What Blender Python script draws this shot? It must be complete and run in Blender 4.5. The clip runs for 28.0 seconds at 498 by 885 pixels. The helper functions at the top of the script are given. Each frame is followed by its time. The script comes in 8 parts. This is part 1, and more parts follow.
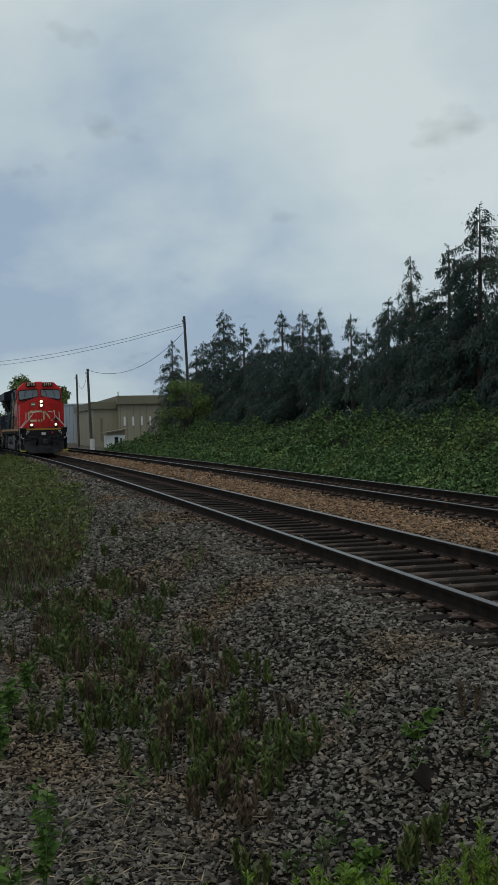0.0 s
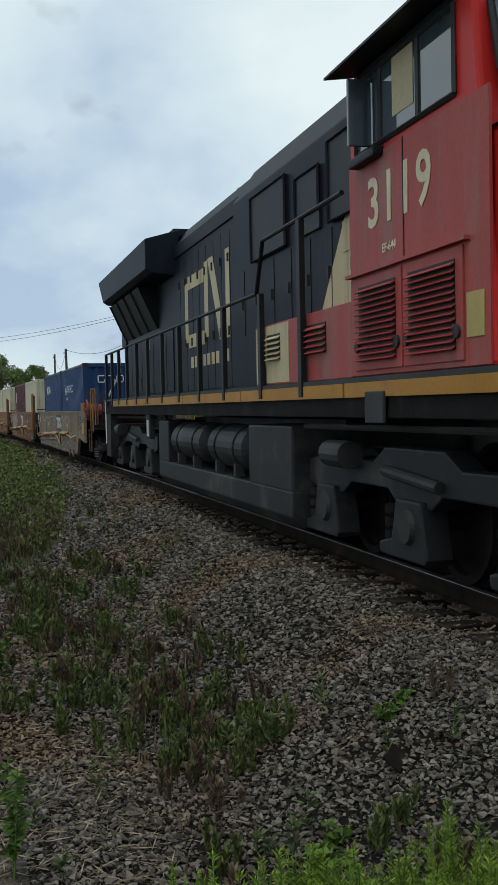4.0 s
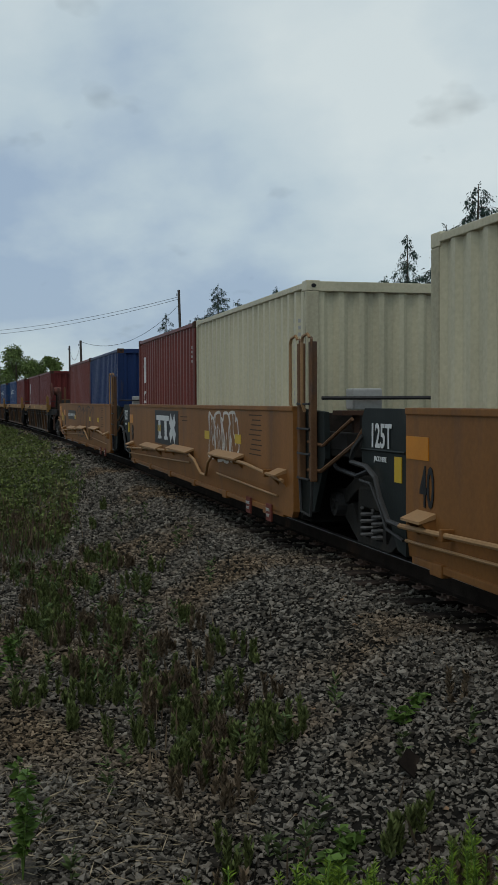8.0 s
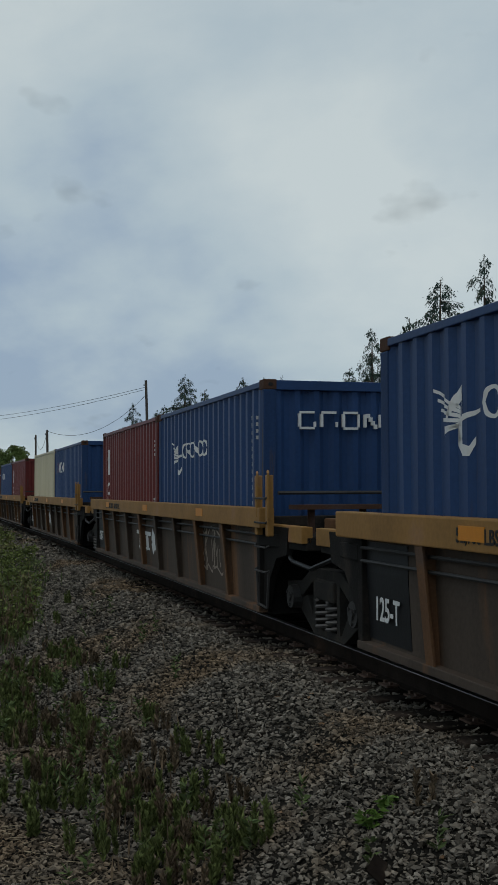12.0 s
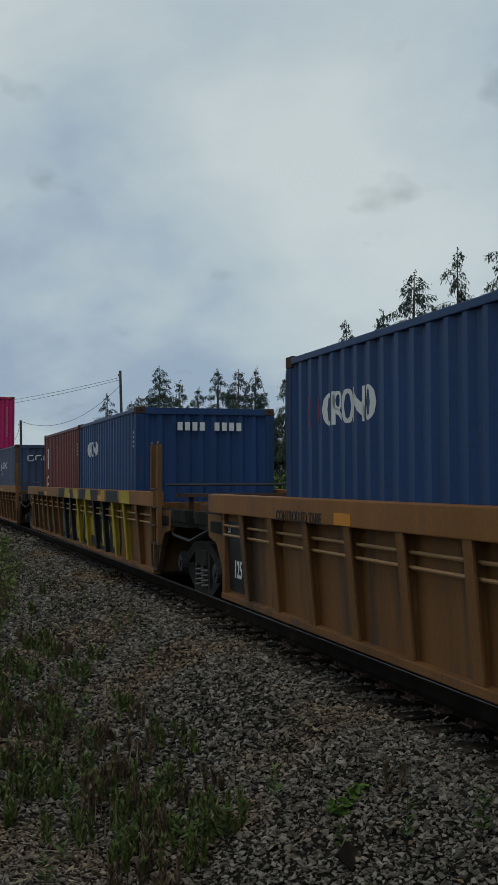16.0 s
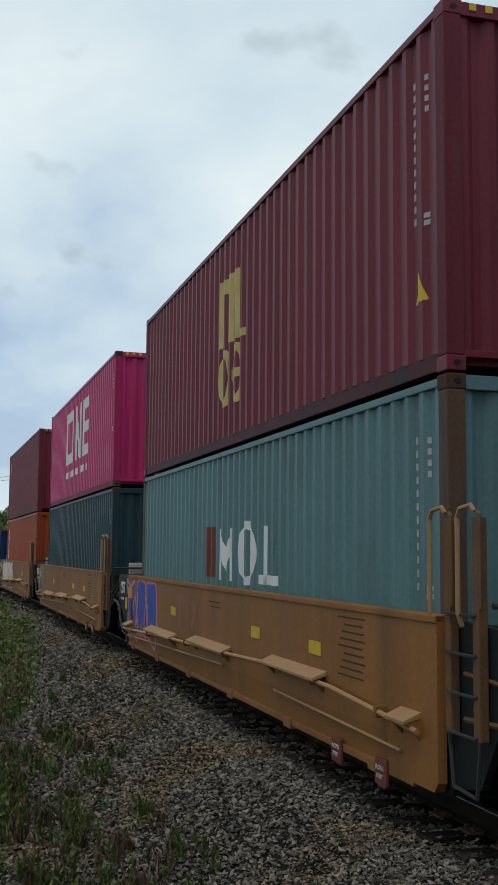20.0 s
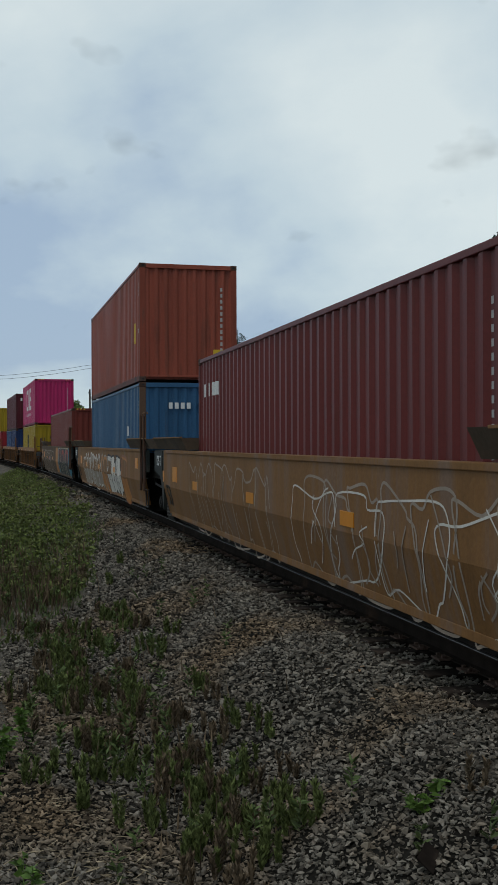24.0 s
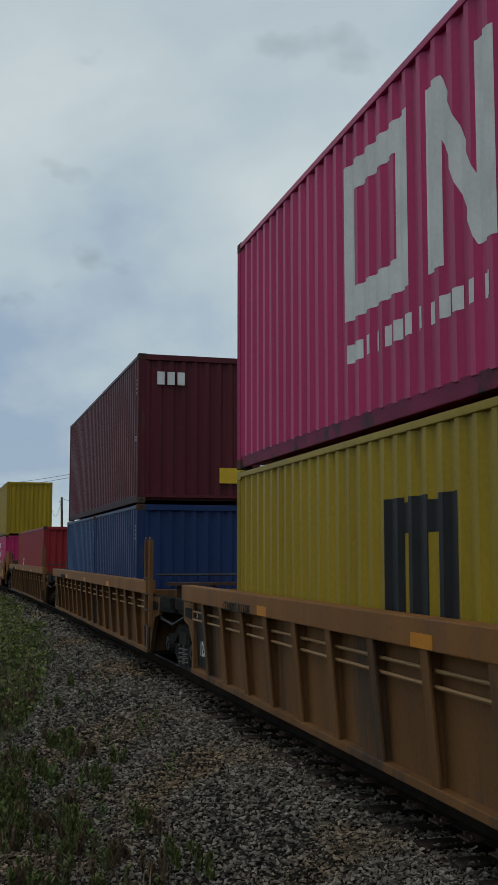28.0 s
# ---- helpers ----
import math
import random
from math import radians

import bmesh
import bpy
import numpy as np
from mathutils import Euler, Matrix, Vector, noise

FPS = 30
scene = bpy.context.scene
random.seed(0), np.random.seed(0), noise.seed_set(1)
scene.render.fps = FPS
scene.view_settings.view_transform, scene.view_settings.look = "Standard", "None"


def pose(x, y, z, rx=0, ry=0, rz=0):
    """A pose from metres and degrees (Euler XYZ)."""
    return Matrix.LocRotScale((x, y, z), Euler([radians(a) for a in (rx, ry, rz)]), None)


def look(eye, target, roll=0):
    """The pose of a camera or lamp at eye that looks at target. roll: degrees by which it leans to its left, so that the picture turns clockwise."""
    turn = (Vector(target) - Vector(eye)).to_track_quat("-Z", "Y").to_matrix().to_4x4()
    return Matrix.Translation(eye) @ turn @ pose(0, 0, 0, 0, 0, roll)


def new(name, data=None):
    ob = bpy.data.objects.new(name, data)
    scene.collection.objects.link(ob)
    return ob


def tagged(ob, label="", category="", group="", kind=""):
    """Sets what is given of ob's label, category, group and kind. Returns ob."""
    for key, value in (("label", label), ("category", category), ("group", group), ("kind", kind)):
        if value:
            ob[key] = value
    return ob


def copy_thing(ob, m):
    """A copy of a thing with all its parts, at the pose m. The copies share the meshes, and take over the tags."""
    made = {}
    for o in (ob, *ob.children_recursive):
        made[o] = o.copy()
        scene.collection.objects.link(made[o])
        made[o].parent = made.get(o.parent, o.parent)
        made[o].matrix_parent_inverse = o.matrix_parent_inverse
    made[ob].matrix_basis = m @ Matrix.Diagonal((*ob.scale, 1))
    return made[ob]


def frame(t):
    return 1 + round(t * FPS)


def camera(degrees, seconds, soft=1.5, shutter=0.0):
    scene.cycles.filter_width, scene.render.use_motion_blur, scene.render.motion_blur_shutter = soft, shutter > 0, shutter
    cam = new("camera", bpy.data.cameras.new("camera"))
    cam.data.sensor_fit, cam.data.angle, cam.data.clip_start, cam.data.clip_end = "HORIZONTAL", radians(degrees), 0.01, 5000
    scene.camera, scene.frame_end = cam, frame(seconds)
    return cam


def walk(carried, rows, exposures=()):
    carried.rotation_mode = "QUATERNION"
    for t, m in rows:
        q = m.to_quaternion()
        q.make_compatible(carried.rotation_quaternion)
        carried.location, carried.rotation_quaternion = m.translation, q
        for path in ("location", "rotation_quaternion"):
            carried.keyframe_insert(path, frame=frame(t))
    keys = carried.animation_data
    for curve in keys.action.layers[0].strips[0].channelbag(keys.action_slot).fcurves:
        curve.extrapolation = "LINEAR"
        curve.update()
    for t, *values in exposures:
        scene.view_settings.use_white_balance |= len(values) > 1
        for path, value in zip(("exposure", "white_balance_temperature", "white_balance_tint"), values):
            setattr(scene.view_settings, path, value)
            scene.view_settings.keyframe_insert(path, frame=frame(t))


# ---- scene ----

# ---------------- camera ----------------
CURVE = 0.000636          # the line bends gently to the left: 1 / radius
DEGREES = 26.24
# seconds, place, turn to the left of +y, tilt up, lean (degrees)
PATH = (
    (0.0, -4.763, -0.067, 1.484, -13.53, -0.81, -1.19),
    (0.5, -4.757, -0.053, 1.475, -13.64, -1.03, -1.19),
    (1.0, -4.757, -0.071, 1.480, -13.52, -1.13, -1.14),
    (1.5, -4.763, -0.075, 1.482, -13.80, -1.63, -0.73),
    (2.0, -4.749, -0.058, 1.474, -14.51, -2.51, -0.85),
    (2.5, -4.715, -0.041, 1.458, -14.63, -3.29, -1.72),
    (3.0, -4.710, -0.039, 1.458, -14.60, -3.30, -1.95),
    (3.5, -4.713, -0.042, 1.469, -14.86, -2.76, -1.56),
    (4.0, -4.734, -0.042, 1.474, -14.67, -1.80, -0.65),
    (4.5, -4.731, -0.003, 1.469, -13.24, -1.70, -0.72),
    (6.5, -4.725, 0.050, 1.506, -13.54, -0.38, -0.71),
    (7.0, -4.733, 0.067, 1.498, -13.90, -0.85, -0.43),
    (7.5, -4.734, 0.046, 1.502, -13.66, -1.34, -0.10),
    (8.0, -4.736, 0.042, 1.494, -13.97, -2.11, 0.20),
    (8.5, -4.735, 0.017, 1.504, -14.65, -0.99, 0.31),
    (9.0, -4.735, 0.011, 1.510, -15.09, -0.04, 0.32),
    (9.5, -4.725, 0.024, 1.511, -15.36, 0.82, 0.33),
    (10.0, -4.735, -0.002, 1.525, -15.60, 1.09, 0.25),
    (10.5, -4.729, 0.022, 1.518, -15.83, 1.78, 0.05),
    (11.0, -4.726, 0.018, 1.531, -16.33, 2.57, -0.05),
    (11.5, -4.723, 0.013, 1.544, -15.97, 3.10, 0.05),
    (12.0, -4.742, 0.002, 1.553, -15.74, 2.67, 0.24),
    (12.5, -4.740, -0.006, 1.549, -16.38, 1.71, 0.37),
    (14.5, -4.782, -0.117, 1.570, -17.09, -0.17, 0.44),
    (15.0, -4.792, -0.140, 1.584, -16.68, 0.40, 0.48),
    (15.5, -4.781, -0.123, 1.588, -16.69, 1.29, 0.43),
    (16.0, -4.779, -0.118, 1.585, -17.12, 2.16, 0.31),
    (16.5, -4.773, -0.112, 1.587, -17.62, 2.92, 0.29),
    (17.0, -4.770, -0.101, 1.589, -18.09, 3.54, 0.13),
    (17.5, -4.752, -0.077, 1.603, -19.02, 4.46, -0.14),
    (18.0, -4.712, -0.090, 1.653, -17.51, 5.77, 0.88),
    (18.5, -4.676, -0.009, 1.741, -17.40, 4.73, 1.74),
    (19.0, -4.578, -0.033, 1.838, -19.57, 4.08, 1.07),
    (19.5, -4.697, 0.006, 1.784, -18.51, 5.68, 0.96),
    (20.0, -4.788, -0.062, 1.857, -15.81, 6.00, 0.97),
    (20.5, -4.768, 0.024, 1.776, -14.44, 6.09, 1.10),
    (21.0, -4.731, 0.057, 1.755, -14.15, 5.20, 0.87),
    (21.5, -4.724, 0.055, 1.746, -13.63, 3.60, 0.53),
    (22.0, -4.709, 0.060, 1.721, -13.16, 2.14, 0.22),
    (22.5, -4.673, 0.100, 1.701, -12.79, 0.41, 0.02),
    (24.5, -4.679, 0.146, 1.715, -13.05, 0.16, 0.64),
    (25.0, -4.676, 0.120, 1.743, -13.50, 1.53, 1.41),
    (25.5, -4.674, 0.107, 1.758, -13.99, 3.15, 0.95),
    (26.0, -4.672, 0.061, 1.758, -15.16, 4.48, 0.65),
    (26.5, -4.650, 0.060, 1.772, -14.89, 5.58, 0.51),
    (27.0, -4.626, 0.073, 1.762, -14.48, 6.66, 0.97),
    (27.5, -4.616, 0.061, 1.786, -14.65, 6.62, 1.09),
    (28.0, -4.535, 0.050, 1.848, -14.82, 6.15, 0.52),
)


def eye_pose(x, y, z, yaw, tilt, lean):
    a, b = radians(yaw), radians(tilt)
    ahead = Vector((-math.sin(a) * math.cos(b), math.cos(a) * math.cos(b), math.sin(b)))
    return look((x, y, z), Vector((x, y, z)) + ahead, lean)


cam = camera(DEGREES, 28.0, soft=0.7)
EXPOSURES = ((0.0, -0.2), (2.0, -0.12), (3.0, 0.0), (4.0, 0.25), (6.5, -0.12), (7.0, -0.2), (8.0, -0.12), (10.0, -0.2), (11.0, -0.2), (12.0, -0.3), (16.0, -0.28), (17.0, -0.42), (18.0, -0.4), (18.6, -0.05), (19.0, 0.1), (20.0, 0.25),
             (21.0, 0.08), (22.0, 0.12), (22.5, 0.05), (24.5, 0.0), (25.0, 0.1), (26.0, -0.2), (27.0, -0.45), (28.0, -0.2))
walk(cam, [(row[0], eye_pose(*row[1:])) for row in PATH], [(t, stops + 0.10) for t, stops in EXPOSURES])

# ---------------- light ----------------
SUN_DIR = Vector((-0.28, -0.34, 0.95)).normalized()
sun = new("sun", bpy.data.lights.new("sun", "SUN"))
sun.data.energy, sun.data.angle, sun.data.color = 0.75, radians(28), (1.0, 0.96, 0.9)
sun.matrix_world = look(SUN_DIR * 100, (0, 0, 0))


def make_sky():
    world = bpy.data.worlds.new("overcast_sky")
    scene.world = world
    world.use_nodes = True
    nt = world.node_tree
    nt.nodes.clear()
    N, Lk = nt.nodes.new, nt.links.new
    out, bg = N("ShaderNodeOutputWorld"), N("ShaderNodeBackground")
    Lk(bg.outputs[0], out.inputs[0])
    bg.inputs[1].default_value = 1.0
    sky = N("ShaderNodeTexSky")
    sky.sky_type, sky.sun_disc = "NISHITA", False
    sky.sun_elevation = math.asin(SUN_DIR.z)
    sky.sun_rotation = math.atan2(SUN_DIR.x, SUN_DIR.y)
    dim = N("ShaderNodeVectorMath")
    dim.operation = "SCALE"
    dim.inputs[3].default_value = 0.10
    Lk(sky.outputs[0], dim.inputs[0])
    co = N("ShaderNodeTexCoord")
    sep = N("ShaderNodeSeparateXYZ")
    Lk(co.outputs["Generated"], sep.inputs[0])
    # the cloud sheet: direction divided by its height, so that clouds flatten towards the horizon
    hz = N("ShaderNodeMath"); hz.operation = "ADD"; hz.inputs[1].default_value = 0.42
    ab = N("ShaderNodeMath"); ab.operation = "ABSOLUTE"
    Lk(sep.outputs[2], ab.inputs[0]); Lk(ab.outputs[0], hz.inputs[0])
    dx = N("ShaderNodeMath"); dx.operation = "DIVIDE"
    dy = N("ShaderNodeMath"); dy.operation = "DIVIDE"
    Lk(sep.outputs[0], dx.inputs[0]); Lk(hz.outputs[0], dx.inputs[1])
    Lk(sep.outputs[1], dy.inputs[0]); Lk(hz.outputs[0], dy.inputs[1])
    comb = N("ShaderNodeCombineXYZ")
    Lk(dx.outputs[0], comb.inputs[0]); Lk(dy.outputs[0], comb.inputs[1])
    lay = N("ShaderNodeMapping")
    lay.inputs["Scale"].default_value, lay.inputs["Rotation"].default_value = (-1, 1, 1), (0, 0, radians(-27))
    Lk(comb.outputs[0], lay.inputs[0])
    comb = lay
    n1 = N("ShaderNodeTexNoise")
    n1.inputs["Scale"].default_value, n1.inputs["Detail"].default_value, n1.inputs["Roughness"].default_value = 1.0, 8, 0.52
    n1.inputs["Distortion"].default_value = 0.15
    Lk(comb.outputs[0], n1.inputs["Vector"])
    ramp = N("ShaderNodeValToRGB")
    e = ramp.color_ramp.elements
    e[0].position, e[0].color = 0.415, (0.34, 0.445, 0.575, 1)
    e[1].position, e[1].color = 0.59, (0.668, 0.748, 0.756, 1)
    m = ramp.color_ramp.elements.new(0.49)
    m.color = (0.507, 0.612, 0.668, 1)
    Lk(n1.outputs[0], ramp.inputs[0])
    # small darker tufts
    n2 = N("ShaderNodeTexNoise")
    n2.inputs["Scale"].default_value, n2.inputs["Detail"].default_value = 5.5, 4
    Lk(comb.outputs[0], n2.inputs["Vector"])
    r2 = N("ShaderNodeMapRange")
    r2.inputs[1].default_value, r2.inputs[2].default_value, r2.inputs[3].default_value, r2.inputs[4].default_value = 0.61, 0.72, 1.0, 0.74
    Lk(n2.outputs[0], r2.inputs[0])
    mul = N("ShaderNodeVectorMath"); mul.operation = "SCALE"
    Lk(ramp.outputs[0], mul.inputs[0]); Lk(r2.outputs[0], mul.inputs[3])
    # the cloud sheet is a little thicker overhead
    thick = N("ShaderNodeMapRange")
    thick.inputs[1].default_value, thick.inputs[2].default_value, thick.inputs[3].default_value, thick.inputs[4].default_value = 0.35, 1.0, 1.0, 0.90
    Lk(sep.outputs[2], thick.inputs[0])
    mul2 = N("ShaderNodeVectorMath"); mul2.operation = "SCALE"
    Lk(mul.outputs[0], mul2.inputs[0]); Lk(thick.outputs[0], mul2.inputs[3])
    mul = mul2
    mix = N("ShaderNodeMix")
    mix.data_type = "RGBA"
    mix.inputs[0].default_value = 0.9
    Lk(dim.outputs[0], mix.inputs[6]); Lk(mul.outputs[0], mix.inputs[7])
    Lk(mix.outputs[2], bg.inputs[0])


make_sky()


# ---------------- materials ----------------
MATS = {}


def material(name, color, rough=0.7, metal=0.0, var=0.25, scale=3.0, grain=40.0, bump=0.15, second=None, second_at=0.62,
             second_scale=1.2, per_piece=0.0, emit=0.0, spec=0.18, streak=False):
    """A painted, stony or leafy surface: base colour varied at two scales, stains of a second colour, fine relief."""
    if name in MATS:
        return MATS[name]
    mat = bpy.data.materials.new(name)
    MATS[name] = mat
    mat.use_nodes = True
    nt = mat.node_tree
    N, Lk = nt.nodes.new, nt.links.new
    bsdf = nt.nodes["Principled BSDF"]
    bsdf.inputs["Roughness"].default_value = rough
    bsdf.inputs["Metallic"].default_value = metal
    bsdf.inputs["Specular IOR Level"].default_value = spec
    co = N("ShaderNodeTexCoord")
    big, fine = N("ShaderNodeTexNoise"), N("ShaderNodeTexNoise")
    big.inputs["Scale"].default_value, big.inputs["Detail"].default_value = scale, 4
    fine.inputs["Scale"].default_value, fine.inputs["Detail"].default_value = grain, 3
    if streak:
        mp = N("ShaderNodeMapping")
        mp.inputs["Scale"].default_value = (2.2, 2.2, 0.25)
        Lk(co.outputs["Object"], mp.inputs[0])
        Lk(mp.outputs[0], big.inputs["Vector"])
    else:
        Lk(co.outputs["Object"], big.inputs["Vector"])
    Lk(co.outputs["Object"], fine.inputs["Vector"])
    add = N("ShaderNodeMath"); add.operation = "ADD"
    half = N("ShaderNodeMath"); half.operation = "MULTIPLY"; half.inputs[1].default_value = 0.5
    Lk(fine.outputs[0], half.inputs[0])
    Lk(big.outputs[0], add.inputs[0]); Lk(half.outputs[0], add.inputs[1])
    mr = N("ShaderNodeMapRange")
    mr.inputs[1].default_value, mr.inputs[2].default_value = 0.45, 1.05
    mr.inputs[3].default_value, mr.inputs[4].default_value = 1 - var, 1 + var
    Lk(add.outputs[0], mr.inputs[0])
    last = mr.outputs[0]
    if per_piece:
        info = N("ShaderNodeObjectInfo")
        geo = N("ShaderNodeNewGeometry")
        sm = N("ShaderNodeMath"); sm.operation = "ADD"
        Lk(info.outputs["Random"], sm.inputs[0]); Lk(geo.outputs["Random Per Island"], sm.inputs[1])
        fr = N("ShaderNodeMath"); fr.operation = "FRACT"
        Lk(sm.outputs[0], fr.inputs[0])
        pr = N("ShaderNodeMapRange")
        pr.inputs[3].default_value, pr.inputs[4].default_value = 1 - per_piece, 1 + per_piece
        Lk(fr.outputs[0], pr.inputs[0])
        mm = N("ShaderNodeMath"); mm.operation = "MULTIPLY"
        Lk(last, mm.inputs[0]); Lk(pr.outputs[0], mm.inputs[1])
        last = mm.outputs[0]
    col = N("ShaderNodeVectorMath"); col.operation = "SCALE"
    if second is not None:
        st = N("ShaderNodeTexNoise")
        st.inputs["Scale"].default_value, st.inputs["Detail"].default_value, st.inputs["Roughness"].default_value = second_scale, 6, 0.62
        if streak:
            Lk(mp.outputs[0], st.inputs["Vector"])
        else:
            Lk(co.outputs["Object"], st.inputs["Vector"])
        sr = N("ShaderNodeMapRange")
        sr.inputs[1].default_value, sr.inputs[2].default_value = second_at - 0.05, second_at + 0.07
        Lk(st.outputs[0], sr.inputs[0])
        mx = N("ShaderNodeMix"); mx.data_type = "RGBA"
        if per_piece and second_scale == 0:
            Lk(fr.outputs[0], sr.inputs[0])
        Lk(sr.outputs[0], mx.inputs[0])
        mx.inputs[6].default_value, mx.inputs[7].default_value = (*color, 1), (*second, 1)
        Lk(mx.outputs[2], col.inputs[0])
    else:
        col.inputs[0].default_value = color
    Lk(last, col.inputs[3])
    Lk(col.outputs[0], bsdf.inputs["Base Color"])
    if bump:
        bp = N("ShaderNodeBump")
        bp.inputs["Strength"].default_value, bp.inputs["Distance"].default_value = bump, 0.01
        Lk(fine.outputs[0], bp.inputs["Height"])
        Lk(bp.outputs[0], bsdf.inputs["Normal"])
    if emit:
        bsdf.inputs["Emission Color"].default_value = (*color, 1)
        bsdf.inputs["Emission Strength"].default_value = emit
    return mat


def glass(name, color=(0.05, 0.07, 0.08)):
    if name in MATS:
        return MATS[name]
    mat = bpy.data.materials.new(name)
    MATS[name] = mat
    mat.use_nodes = True
    b = mat.node_tree.nodes["Principled BSDF"]
    b.inputs["Base Color"].default_value = (*color, 1)
    b.inputs["Roughness"].default_value, b.inputs["Specular IOR Level"].default_value = 0.04, 0.9
    return mat


RAIL_TOP = material("worn_rail_steel", (0.21, 0.20, 0.19), 0.45, 1.0, 0.1, 2, 60, 0.05)
RAIL = material("rusty_rail", (0.022, 0.017, 0.014), 0.9, 0.0, 0.35, 5, 60, 0.3, (0.05, 0.032, 0.022), spec=0.04)
TIE = material("creosoted_wood", (0.022, 0.017, 0.014), 0.9, 0, 0.4, 3, 30, 0.6, (0.062, 0.046, 0.036), 0.58, 2, per_piece=0.35, spec=0.05)
PLATE = material("rusty_plate", (0.10, 0.065, 0.05), 0.8, 0.2, 0.3, 8, 50, 0.3)
STONE = material("grey_ballast_stone", (0.130, 0.116, 0.096), 0.9, 0, 0.3, 4, 60, 0.3, (0.150, 0.110, 0.072), 0.54, 0.35, per_piece=0.72, spec=0.10)
STONE_BROWN = material("brown_ballast_stone", (0.24, 0.150, 0.088), 0.9, 0, 0.3, 4, 60, 0.5, (0.19, 0.14, 0.10), 0.6, 0.8, per_piece=0.42)
# near black: shade between the stones and under the train is in this colour
BED = material("shaded_ballast_bed", (0.013, 0.012, 0.010), 0.95, 0, 0.4, 2, 25, 1.0, (0.022, 0.018, 0.014), spec=0.03)
SOIL = material("grey_clay_soil", (0.070, 0.062, 0.050), 0.95, 0, 0.5, 3.5, 40, 1.6, (0.125, 0.108, 0.090), 0.50, 2.5, spec=0.05)


# ---------------- mesh helpers ----------------
def mesh_of(bm, name="mesh", smooth=False):
    me = bpy.data.meshes.new(name)
    bm.normal_update()
    bm.to_mesh(me)
    bm.free()
    if smooth:
        me.polygons.foreach_set("use_smooth", [True] * len(me.polygons))
    return me


def part(name, bm, mat, parent=None, label="", smooth=False):
    """One mesh object under a thing (or at top level)."""
    me = bm if isinstance(bm, bpy.types.Mesh) else mesh_of(bm, name, smooth)
    ob = new(name, me)
    if not me.materials:
        me.materials.append(None)
    ob.material_slots[0].link = "OBJECT"
    ob.material_slots[0].material = mat
    if parent is not None:
        ob.parent = parent
    if label:
        ob["label"] = label
    return ob


def empty(name, label, category, group="", kind=""):
    ob = new(name)
    ob.empty_display_size = 0.3
    return tagged(ob, label, category, group, kind)


def add_box(bm, x0, x1, y0, y1, z0, z1, bevel=0.0):
    vs = [bm.verts.new((x, y, z)) for x in (x0, x1) for y in (y0, y1) for z in (z0, z1)]
    fs = [bm.faces.new([vs[i] for i in f]) for f in ((0, 1, 3, 2), (4, 6, 7, 5), (0, 4, 5, 1), (2, 3, 7, 6), (0, 2, 6, 4), (1, 5, 7, 3))]
    if bevel:
        es = list({e for f in fs for e in f.edges})
        bmesh.ops.bevel(bm, geom=es, offset=bevel, segments=2, profile=0.6, affect="EDGES")
    return bm


def box(x0, x1, y0, y1, z0, z1, bevel=0.0):
    return add_box(bmesh.new(), min(x0, x1), max(x0, x1), min(y0, y1), max(y0, y1), min(z0, z1), max(z0, z1), bevel)


def prism(points, axis, a, b, bevel=0.0, bm=None):
    """A closed outline of (u, v) pushed along an axis from a to b. axis x: (y, z); y: (x, z); z: (x, y)."""
    bm = bm or bmesh.new()

    def place(p, d):
        u, v = p
        return (d, u, v) if axis == "x" else (u, d, v) if axis == "y" else (u, v, d)
    lo = [bm.verts.new(place(p, a)) for p in points]
    hi = [bm.verts.new(place(p, b)) for p in points]
    n = len(points)
    fs = [bm.faces.new(lo), bm.faces.new(list(reversed(hi)))]
    for i in range(n):
        fs.append(bm.faces.new((lo[i], hi[i], hi[(i + 1) % n], lo[(i + 1) % n])))
    bmesh.ops.recalc_face_normals(bm, faces=fs)
    if bevel:
        es = list({e for f in fs for e in f.edges})
        bmesh.ops.bevel(bm, geom=es, offset=bevel, segments=2, profile=0.6, affect="EDGES")
    return bm


def add_cyl(bm, p0, p1, r0, r1=None, seg=12, caps=True):
    r1 = r0 if r1 is None else r1
    p0, p1 = Vector(p0), Vector(p1)
    d = (p1 - p0)
    q = d.to_track_quat("Z", "Y")
    ring = []
    for p, r in ((p0, r0), (p1, r1)):
        ring.append([bm.verts.new(p + q @ Vector((r * math.cos(2 * math.pi * i / seg), r * math.sin(2 * math.pi * i / seg), 0))) for i in range(seg)])
    for i in range(seg):
        bm.faces.new((ring[0][i], ring[0][(i + 1) % seg], ring[1][(i + 1) % seg], ring[1][i]))
    if caps:
        bm.faces.new(list(reversed(ring[0])))
        bm.faces.new(ring[1])
    return bm


def cyl(p0, p1, r0, r1=None, seg=12):
    return add_cyl(bmesh.new(), p0, p1, r0, r1, seg)


